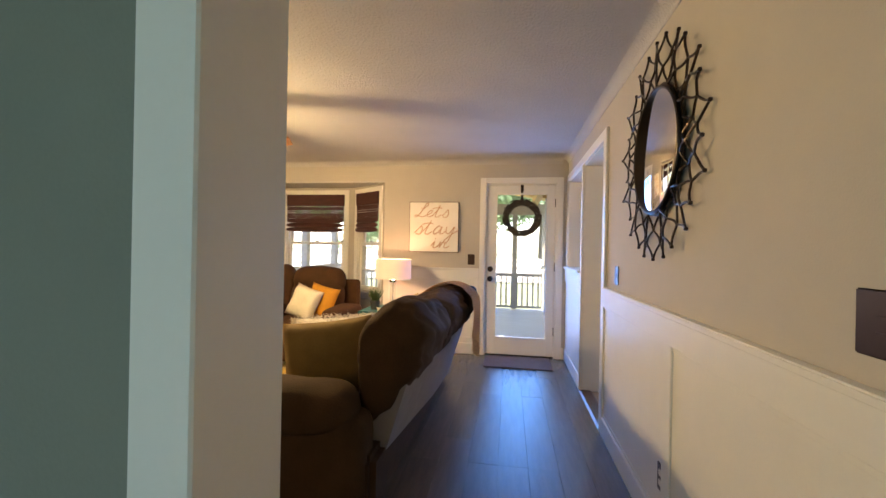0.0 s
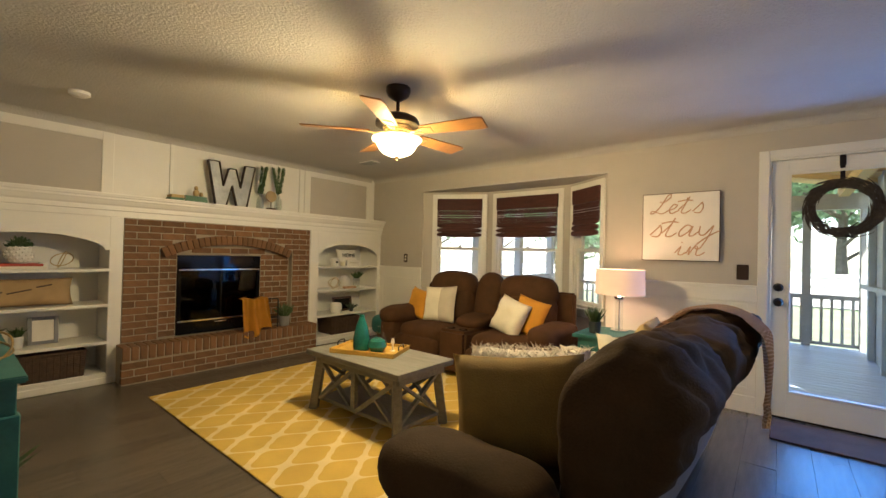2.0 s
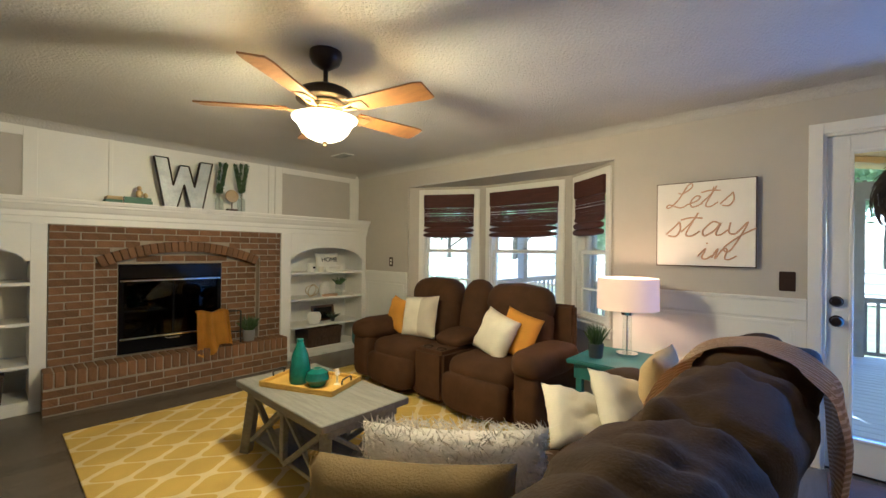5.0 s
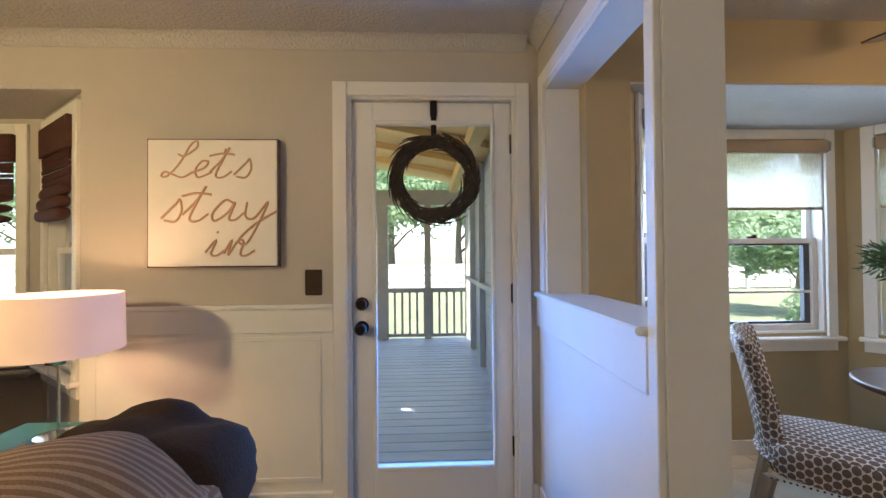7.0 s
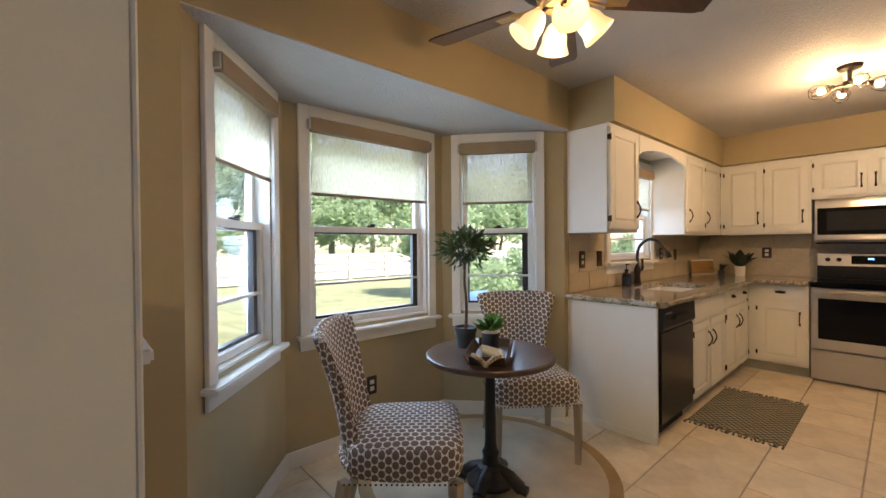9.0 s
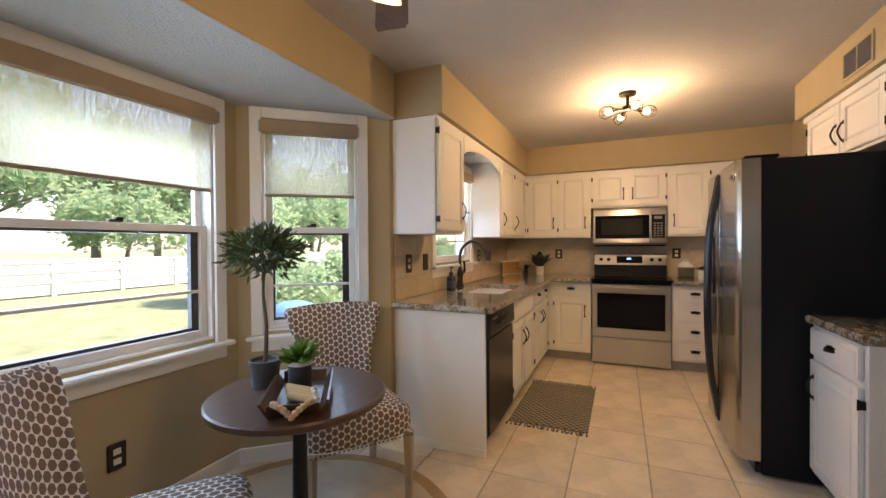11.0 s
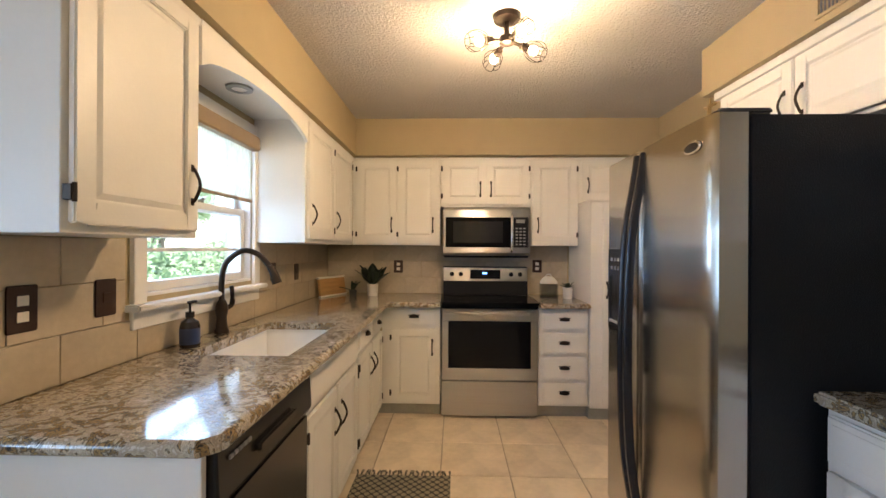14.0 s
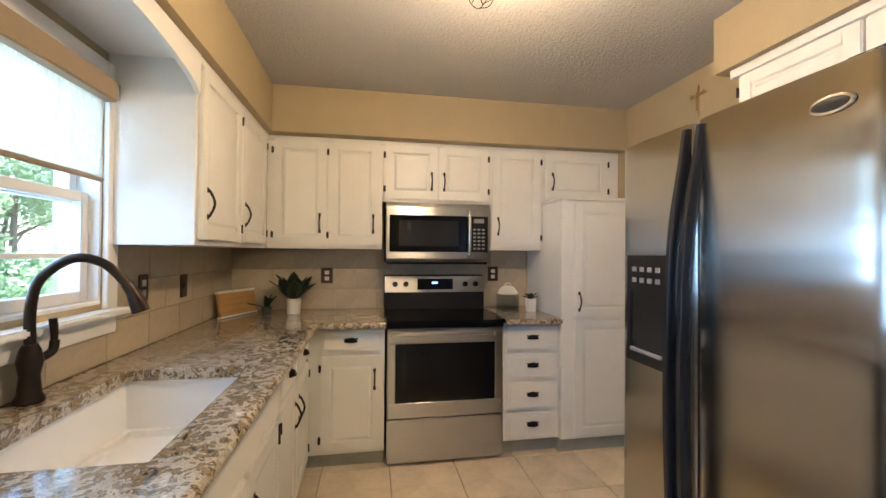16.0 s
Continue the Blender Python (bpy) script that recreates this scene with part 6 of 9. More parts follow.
for k in range(5):
    part("button", bx(3.47 + 0.022 * k, 3.485 + 0.022 * k, 4.410, 4.4145, 0.825, 0.835), "pot_grey", dw)
# base cabinets, east run
BF = 5.755
c = unit("base_cabinet", BF, KE - 0.03, 3.988, 4.451, 0.10, 0.872, BASE_L)
part("kick", bx(BF + 0.06, KE - 0.1, 3.988, 4.50, 0, 0.0995), "porch_wood", c)
m = facing_west(BF - 0.001, 4.375, 0.725)
cup_pull(drawer_front(c, m, 0.365, 0.13), m, 0.18, 0.065)
m = facing_west(BF - 0.001, 4.375, 0.125)
d = door_panel(c, m, 0.365, 0.575); pull(d, m, 0.325, 0.43); hinges(d, m, -0.004, 0.575)
c = unit("drawer_cabinet", BF, KE - 0.03, 2.824, 3.214, 0.10, 0.872, "white base cabinet with four drawers and cup pulls")
part("kick", bx(BF + 0.06, KE - 0.1, 2.824, 3.214, 0, 0.0995), "porch_wood", c)
for k in range(4):
    z, h = ((0.118, 0.172), (0.310, 0.178), (0.508, 0.168), (0.696, 0.160))[k]
    m = facing_west(BF - 0.001, 3.195, z)
    cup_pull(drawer_front(c, m, 0.36, h), m, 0.18, h / 2)
# south run
c = unit("base_cabinet", 3.235, 3.752, KS + 0.01, 2.772, 0.10, 0.872, "white base cabinet beside the fridge")
part("kick", bx(3.235, 3.752, KS + 0.06, 2.70, 0, 0.0995), "porch_wood", c)
m = facing_north(3.735, 2.773, 0.715)
cup_pull(drawer_front(c, m, 0.475, 0.14), m, 0.24, 0.07)
m = facing_north(3.735, 2.773, 0.125)
d = door_panel(c, m, 0.475, 0.565); pull(d, m, 0.045, 0.43); hinges(d, m, 0.479, 0.565)
c = unit("wall_cabinet", 3.16, 3.752, KS + 0.001, 2.468, 1.375, 2.149, "white wall cabinet beside the fridge")
m = facing_north(3.735, 2.469, 1.395)
d = door_panel(c, m, 0.56, 0.735); pull(d, m, 0.045, 0.16); hinges(d, m, 0.564, 0.735)
c = unit("wall_cabinet", 3.753, 4.72, KS + 0.001, 2.468, 1.80, 2.149, "white wall cabinet above the fridge")
for x, hx, gx in ((4.70, 0.42, -0.004), (4.23, 0.04, 0.464)):
    m = facing_north(x, 2.469, 1.82)
    d = door_panel(c, m, 0.46, 0.305); pull(d, m, hx, 0.12); hinges(d, m, gx, 0.305)
trim("cabinet_top_moulding_south", bx(3.16, 4.735, 2.4685, 2.500, 2.125, 2.1645, 0.003))

# ---------------------------------------------------------------- worktops
def worktop(name, outline, label):
    bm = prism(outline, 0.874, 0.914, "xy")
    bmesh.ops.bevel(bm, geom=[e for e in bm.edges if abs(e.verts[0].co.z - e.verts[1].co.z) < 1e-5], offset=0.008, segments=2, affect="EDGES")
    return solo(name, bm, "granite", ((outline[0][0] + outline[2][0]) / 2, (outline[0][1] + outline[2][1]) / 2, 0.874), label, "worktop", smooth=True)


wt = thing("worktop", (4.8, 4.7, 0.874), "polished speckled granite worktop in an L with a sink cut-out", "worktop")
SX0, SX1, SY0, SY1 = 4.072, 4.780, 4.518, 4.922
part("slab", prism([(3.38, 5.068), (3.38, 4.43), (3.41, 4.40), (4.070, 4.40), (4.070, 5.068)], 0.874, 0.914, "xy"), "granite", wt)
part("slab", bx(4.070, 4.782, 4.40, SY0, 0.874, 0.914), "granite", wt)
part("slab", bx(4.070, 4.782, SY1, 5.068, 0.874, 0.914), "granite", wt)
part("slab", prism([(4.782, 5.068), (4.782, 4.40), (5.655, 4.40), (5.675, 4.38), (5.675, 3.985), (6.328, 3.985), (6.328, 5.068)], 0.874, 0.914, "xy"), "granite", wt)
part("edge_round", join(tube([(3.415, 4.401, 0.894), (5.655, 4.401, 0.894)], 0.0198, 12), tube([(5.676, 4.38, 0.894), (5.676, 3.987, 0.894)], 0.0198, 12), tube([(3.381, 4.43, 0.894), (3.381, 5.066, 0.894)], 0.0198, 12)), "granite", wt, smooth=True)
worktop("worktop", [(5.675, 2.832), (6.328, 2.832), (6.328, 3.212), (5.675, 3.212)], "short granite worktop beside the range")
worktop("worktop", [(3.205, KS + 0.002), (3.205, 2.805), (3.762, 2.805), (3.762, KS + 0.002)], "short granite worktop beside the fridge")
# sink
sk = thing("sink", (4.42, 4.70, 0.70), "deep white undermounted sink", "sink")
bm = bx(SX0 - 0.016, SX1 + 0.016, SY0 - 0.016, SY1 + 0.016, 0.665, 0.873)
mouth = [f for f in bm.faces if f.normal.z > 0.9]
bmesh.ops.inset_region(bm, faces=mouth, thickness=0.014, depth=0.0)
bmesh.ops.translate(bm, vec=(0, 0, -0.190), verts=list({v for f in mouth for v in f.verts}))
inner = [e for e in bm.edges if all(SX0 - 0.01 < v.co.x < SX1 + 0.01 and SY0 - 0.01 < v.co.y < SY1 + 0.01 for v in e.verts) and min(v.co.z for v in e.verts) < 0.70]
bmesh.ops.bevel(bm, geom=inner, offset=0.022, segments=4, affect="EDGES", clamp_overlap=True)
part("basin", bm, "porcelain", sk, smooth=True)
part("drain", lathe([(0, 0.684), (0.03, 0.684), (0.042, 0.687), (0.044, 0.681), (0, 0.681)], (4.44, 4.72, 0)), "steel", sk, smooth=True)
# tap
FXX, FY = 4.482, 5.015
fc = thing("kitchen_tap", (FXX, FY, 0.914), "dark bronze gooseneck kitchen tap with a pull-down head", "tap")
part("body", lathe([(0, 0.915), (0.034, 0.915), (0.034, 0.925), (0.027, 0.94), (0.023, 0.99), (0.030, 1.03), (0.024, 1.06), (0.017, 1.075), (0, 1.075)], (FXX, FY, 0)), "bronze", fc, smooth=True)
neck = smooth_path([(FXX, FY, 1.07), (FXX, FY, 1.18), (FXX + 0.006, FY - 0.02, 1.26), (FXX + 0.02, FY - 0.09, 1.315), (FXX + 0.035, FY - 0.16, 1.30), (FXX + 0.045, FY - 0.215, 1.24)], 7)
part("neck", tube(neck, 0.0135, 12), "bronze", fc, smooth=True)
part("spray_head", tube([(FXX + 0.045, FY - 0.215, 1.24), (FXX + 0.049, FY - 0.230, 1.215), (FXX + 0.051, FY - 0.240, 1.19), (FXX + 0.055, FY - 0.250, 1.155)], [0.016, 0.018, 0.022, 0.024], 14), "bronze", fc, smooth=True)
part("lever", join(tube(smooth_path([(FXX + 0.02, FY - 0.01, 1.03), (FXX + 0.052, FY - 0.02, 1.045), (FXX + 0.058, FY - 0.022, 1.075)], 4), 0.012, 10), tube(smooth_path([(FXX + 0.056, FY - 0.022, 1.06), (FXX + 0.055, FY - 0.022, 1.10), (FXX + 0.052, FY - 0.02, 1.14)], 4), [0.008, 0.008, 0.0085, 0.009, 0.0095, 0.010, 0.0105, 0.0105, 0.010], 10)), "bronze", fc, smooth=True)
sp = thing("soap_bottle", (4.195, 4.985, 0.914), "dark amber soap bottle with a black pump", "soap bottle")
part("bottle", lathe([(0, 0.915), (0.036, 0.915), (0.038, 0.922), (0.038, 1.00), (0.032, 1.022), (0.014, 1.035), (0.014, 1.045), (0, 1.045)], (4.195, 4.985, 0)), "soap_amber", sp, smooth=True)
part("label", lathe([(0.0385, 0.93), (0.0385, 0.995)], (4.195, 4.985, 0)), "label_blue", sp, "dark blue paper label", smooth=True)
part("pump", join(cyl((4.195, 4.985, 1.04), (4.195, 4.985, 1.062), 0.017, seg=14), cyl((4.195, 4.985, 1.06), (4.195, 4.985, 1.10), 0.005, seg=8), bx(4.182, 4.235, 4.976, 4.994, 1.095, 1.107, 0.004)), "black_plastic", sp, smooth=True)

# ---------------------------------------------------------------- appliances
rg = thing("range", (6.0, 3.6, 0), "stainless steel electric range with a black glass oven door", "cooker")
RY0, RY1 = 3.222, 3.978
part("body", bx(5.78, KE - 0.01, RY0, RY1, 0.03, 0.895, 0.003), "black_side", rg)
part("cooktop", bx(5.660, KE - 0.06, RY0 + 0.002, RY1 - 0.002, 0.8955, 0.918, 0.006, 2), "black_glass", rg, "black glass cooktop")
part("front_strip", bx(5.715, 5.780, RY0, RY1, 0.865, 0.895, 0.004), "black_glass", rg)
part("oven_door", join(bx(5.728, 5.779, RY0 + 0.003, RY1 - 0.003, 0.30, 0.395, 0.004), bx(5.728, 5.779, RY0 + 0.003, RY1 - 0.003, 0.765, 0.862, 0.004), bx(5.728, 5.779, RY0 + 0.003, RY0 + 0.055, 0.395, 0.765, 0.004), bx(5.728, 5.779, RY1 - 0.055, RY1 - 0.003, 0.395, 0.765, 0.004)), "steel", rg)
part("oven_glass", bx(5.733, 5.775, RY0 + 0.055, RY1 - 0.055, 0.395, 0.765), "black_glass", rg, "black oven window")
part("oven_handle", join(bx(5.675, 5.702, RY0 + 0.02, RY1 - 0.02, 0.815, 0.850, 0.010, 3), bx(5.64, 5.67, RY0 + 0.05, RY0 + 0.08, 0.82, 0.845), bx(5.64, 5.67, RY1 - 0.08, RY1 - 0.05, 0.82, 0.845)), "steel", rg, smooth=True)
part("drawer", bx(5.732, 5.779, RY0 + 0.003, RY1 - 0.003, 0.02, 0.290, 0.006, 2), "steel", rg, smooth=True)
part("backguard", prism([(6.20, 0.92), (6.215, 1.13), (6.24, 1.17), (6.32, 1.17), (6.32, 0.92)], RY0, RY1, "xz"), "black_side", rg)
part("control_fascia", prism([(6.1995, 1.045), (6.207, 1.165), (6.213, 1.165), (6.206, 1.045)], RY0 + 0.003, RY1 - 0.003, "xz"), "steel", rg)
part("display", prism([(6.196, 1.065), (6.2015, 1.145), (6.205, 1.145), (6.1995, 1.065)], 3.465, 3.735, "xz"), "black_glass", rg)
part("clock", bx(6.192, 6.1965, 3.585, 3.625, 1.108, 1.122), "clock_blue", rg, "small blue lit clock")
for y in (3.90, 3.82, 3.37, 3.29):
    part("knob", join(cyl((6.204, y, 1.105), (6.180, y, 1.107), 0.021, 0.018, 18), bx(6.172, 6.182, y - 0.005, y + 0.005, 1.09, 1.124, 0.002)), "black_plastic", rg, smooth=True)
mw = thing("microwave", (6.17, 3.605, 1.262), "stainless steel over-range microwave", "microwave")
part("body", bx(6.02, KE - 0.01, 3.236, 3.978, 1.27, 1.688, 0.004), "black_side", mw)
part("door", join(prism([(6.02, 1.275), (6.0, 1.275), (5.985, 1.30), (5.985, 1.345), (6.02, 1.345)], 3.24, 3.975, "xz"), prism([(6.02, 1.60), (5.985, 1.60), (5.988, 1.66), (6.0, 1.686), (6.02, 1.686)], 3.24, 3.975, "xz"), bx(5.985, 6.02, 3.955, 3.975, 1.345, 1.60), bx(5.985, 6.02, 3.24, 3.255, 1.345, 1.60)), "steel", mw)
part("window", bx(5.983, 6.0, 3.41, 3.955, 1.345, 1.60, 0.004), "black_glass", mw, "black microwave window")
part("keypad", bx(5.983, 6.0, 3.255, 3.385, 1.345, 1.60, 0.003), "black_plastic", mw)
part("inner_window", bx(5.981, 5.9835, 3.47, 3.89, 1.385, 1.565, 0.001), "tv_screen", mw)
for i in range(3):
    for j in range(6):
        part("key", bx(5.9815, 5.9835, 3.28 + 0.032 * i, 3.30 + 0.032 * i, 1.365 + 0.027 * j, 1.377 + 0.027 * j), "pot_grey", mw)
part("readout", bx(5.9815, 5.9835, 3.285, 3.36, 1.552, 1.582), "pot_grey", mw)
part("handle", join(tube(smooth_path([(5.985, 3.398, 1.315), (5.955, 3.398, 1.33), (5.945, 3.398, 1.47), (5.955, 3.398, 1.62), (5.985, 3.398, 1.635)], 6), 0.012, 10)), "chrome", mw, smooth=True)
part("grille", bx(6.03, KE - 0.02, 3.25, 3.965, 1.258, 1.2695), "black_plastic", mw)
# fridge
fg = thing("fridge", (4.2, 2.65, 0), "side-by-side stainless fridge with black sides and black handles", "fridge")
part("cabinet", bx(3.775, 4.645, 2.235, 2.985, 0.02, 1.745, 0.006, 2), "black_side", fg, smooth=True)
part("grille", bx(3.80, 4.62, 2.97, 3.01, 0.02, 0.085), "black_plastic", fg)


def fridge_door(x0, x1, name):
    n = 40
    pts = []
    for k in range(n + 1):
        u = k / n
        bow = 0.020 * (1 - abs(2 * u - 1) ** 14) + 0.003 * (1 - (2 * u - 1) ** 2)
        pts.append((x0 + (x1 - x0) * u, 3.075 + bow))
    pts = [(x0, 2.988)] + pts + [(x1, 2.988)]
    return part(name, prism(pts, 0.09, 1.752, "xy"), "steel_door", fg, smooth=True)


fridge_door(3.778, 4.268, "door")
fridge_door(4.276, 4.642, "freezer_door")
for x in (4.243, 4.301):
    hp = smooth_path([(x, 3.098, 1.735), (x, 3.115, 1.62), (x, 3.150, 1.40), (x, 3.165, 1.10), (x, 3.165, 0.75), (x, 3.150, 0.45), (x, 3.115, 0.22), (x, 3.098, 0.12)], 6)
    rows = [[(p.x - 0.014, p.y - 0.026, p.z), (p.x - 0.014, p.y - 0.004, p.z), (p.x - 0.007, p.y + 0.006, p.z), (p.x + 0.007, p.y + 0.006, p.z), (p.x + 0.014, p.y - 0.004, p.z), (p.x + 0.014, p.y - 0.026, p.z), (p.x - 0.014, p.y - 0.026, p.z)] for p in hp]
    part("handle", clean(sheet_between(rows)), "black_plastic", fg, "black full-length handle", smooth=True)
dsp = part("dispenser", wall_x(4.372, 4.588, 3.080, 3.106, 0.94, 1.335, [(4.392, 4.568, 0.985, 1.20)]), "black_plastic", fg, "black ice and water dispenser")
part("recess", bx(4.390, 4.570, 3.0985, 3.1005, 0.983, 1.202), "black_plastic", dsp)
part("drip_tray", bx(4.396, 4.564, 3.1007, 3.112, 0.978, 0.992, 0.003), "pot_grey", dsp, "grey drip tray")
for i in range(4):
    for j in range(2):
        part("button", bx(4.405 + 0.042 * i, 4.428 + 0.042 * i, 3.105, 3.108, 1.235 + 0.04 * j, 1.252 + 0.04 * j), "pot_grey", dsp)
badge = part("badge", lathe([(0, 0.0), (0.035, 0.0), (0.033, 0.004), (0, 0.006)], m=Matrix.Translation((3.880, 3.0985, 1.667)) @ Matrix.Rotation(radians(-90), 4, "X") @ Matrix.Diagonal((1.35, 0.62, 1, 1))), "chrome", fg, "oval chrome badge", smooth=True)
part("inlay", lathe([(0, 0.0062), (0.027, 0.0050), (0.027, 0.0042), (0, 0.0042)], m=Matrix.Translation((3.880, 3.0995, 1.667)) @ Matrix.Rotation(radians(-90), 4, "X") @ Matrix.Diagonal((1.4, 0.55, 1, 1))), "black_plastic", badge, "dark enamel inlay", smooth=True)
for x in (3.84, 4.55):
    part("hinge_cover", bx(x - 0.045, x + 0.045, 2.90, 3.06, 1.753, 1.772, 0.006, 2), "black_plastic", fg)

# ---------------------------------------------------------------- kitchen lights
cl = thing("ceiling_light", (4.43, 3.64, CEIL), "bronze ceiling light with wire cages and lit bulbs", "ceiling light")
part("canopy", lathe([(0, CEIL), (0.065, CEIL), (0.06, CEIL - 0.022), (0.02, CEIL - 0.03), (0, CEIL - 0.03)], (4.43, 3.64, 0)), "bronze", cl, smooth=True)
part("stem", cyl((4.43, 3.64, CEIL - 0.03), (4.43, 3.64, CEIL - 0.11), 0.012, seg=10), "bronze", cl)
part("hub", lathe([(0, CEIL - 0.09), (0.035, CEIL - 0.10), (0.035, CEIL - 0.13), (0, CEIL - 0.145)], (4.43, 3.64, 0)), "bronze", cl, smooth=True)
for k in range(4):
    a = radians(20 + 90 * k)
    c_, s_ = math.cos(a), math.sin(a)
    p0 = Vector((4.43, 3.64, CEIL - 0.115))
    e = p0 + Vector((c_, s_, -0.15)) * 0.075
    so = part("socket", join(tube([p0, e], 0.009, 8), tube([e, e + Vector((c_, s_, -0.2)) * 0.035], 0.017, 12)), "bronze", cl, smooth=True)
    q = e + Vector((c_, s_, -0.2)) * 0.065
    bl = part("bulb", cushion(q.x - 0.022, q.x + 0.022, q.y - 0.022, q.y + 0.022, q.z - 0.024, q.z + 0.024, 2, 6), "bulb", cl, "glowing bulb", smooth="all")
    bl.visible_shadow = False
    wires = []
    ax = Vector((c_, s_, -0.2)).normalized()
    u1 = ax.orthogonal().normalized()
    u2 = ax.cross(u1)
    for j in range(8):
        b = 2 * math.pi * j / 8
        d = math.cos(b) * u1 + math.sin(b) * u2
        st0 = e + ax * 0.02
        wires.append(tube(smooth_path([st0 + d * 0.016, st0 + ax * 0.03 + d * 0.040, st0 + ax * 0.075 + d * 0.048, st0 + ax * 0.105 + d * 0.030], 4), 0.0018, 5))
    cgc = e + ax * 0.125
    wires.append(tube([cgc + 0.030 * (math.cos(t) * u1 + math.sin(t) * u2) for t in [2 * math.pi * i / 16 for i in range(16)]], 0.0018, 5, closed=True))
    part("cage", join(*wires), "bronze", cl, "thin wire cage")
NFX, NFY = 2.10, 4.30
nf, zz = fan("ceiling_fan", (NFX, NFY), CEIL, 0.60, 31.0, "dark wood ceiling fan with tulip glass lights above the nook", 0.055, 5, "dark_wood")
for k in range(4):
    a = radians(45 + 90 * k)
    p0 = Vector((NFX, NFY, zz))
    e = p0 + Vector((math.cos(a) * 0.075, math.sin(a) * 0.075, -0.02))
    part("lamp_arm", tube(smooth_path([p0, p0 + Vector((math.cos(a) * 0.045, math.sin(a) * 0.045, 0.005)), e], 4), 0.008, 8), "bronze", nf, smooth=True)
    tilt = Matrix.Translation(e) @ Matrix.Rotation(a, 4, "Z") @ Matrix.Rotation(radians(140), 4, "Y")
    g = part("tulip_shade", lathe([(0.02, 0), (0.035, 0.015), (0.050, 0.05), (0.052, 0.08), (0.066, 0.115), (0.064, 0.116), (0.049, 0.08), (0.046, 0.05), (0.03, 0.017), (0.02, 0.0)], m=tilt, seg=20), "tulip_glass", nf, "frosted lit tulip glass", smooth=True)
    g.visible_shadow = False
part("pull_knob", lathe([(0, zz - 0.10), (0.012, zz - 0.09), (0.006, zz - 0.07), (0.006, zz), (0, zz)], (NFX, NFY, 0), 10), "bronze", nf, smooth=True)

# ---------------------------------------------------------------- breakfast nook
TX, TY, TZ = 2.30, 4.86, 0.715
bt = thing("bistro_table", (TX, TY, 0), "round dark wood bistro table on a black iron pedestal", "table")
part("tabletop", lathe([(0, TZ - 0.032), (0.325, TZ - 0.032), (0.337, TZ - 0.024), (0.337, TZ - 0.006), (0.330, TZ), (0, TZ)], (TX, TY, 0), 56), "dark_wood", bt, smooth=True)
part("column", lathe([(0.0, 0.035), (0.125, 0.035), (0.128, 0.055), (0.10, 0.085), (0.075, 0.105), (0.07, 0.118), (0.048, 0.13), (0.040, 0.165), (0.046, 0.19), (0.034, 0.21), (0.030, 0.25), (0.026, 0.60), (0.034, 0.63), (0.055, 0.66), (0.09, 0.682), (0, 0.682)], (TX, TY, 0), 24), "black_iron", bt, smooth=True)
for k in range(4):
    a = radians(20 + 90 * k)
    c_, s_ = math.cos(a), math.sin(a)
    part("foot", tube(smooth_path([(TX + c_ * 0.03, TY + s_ * 0.03, 0.10), (TX + c_ * 0.11, TY + s_ * 0.11, 0.072), (TX + c_ * 0.165, TY + s_ * 0.165, 0.036), (TX + c_ * 0.20, TY + s_ * 0.20, 0.028)], 5), [0.038] * 6 + [0.034] * 5 + [0.026] * 5, 10), "black_iron", bt, smooth=True)
rr_ug = thing("round_rug", (2.42, 5.0, 0), "round pale jute rug with a tan border under the bistro table", "rug")
part("field", lathe([(0, 0.001), (0.655, 0.001), (0.655, 0.009), (0, 0.009)], (2.42, 5.0, 0), 64), "jute_pale", rr_ug)
part("border", lathe([(0.6555, 0.001), (0.72, 0.001), (0.725, 0.005), (0.72, 0.010), (0.6555, 0.010), (0.6555, 0.001)], (2.42, 5.0, 0), 64), "burlap", rr_ug, "tan braided border", smooth=True)


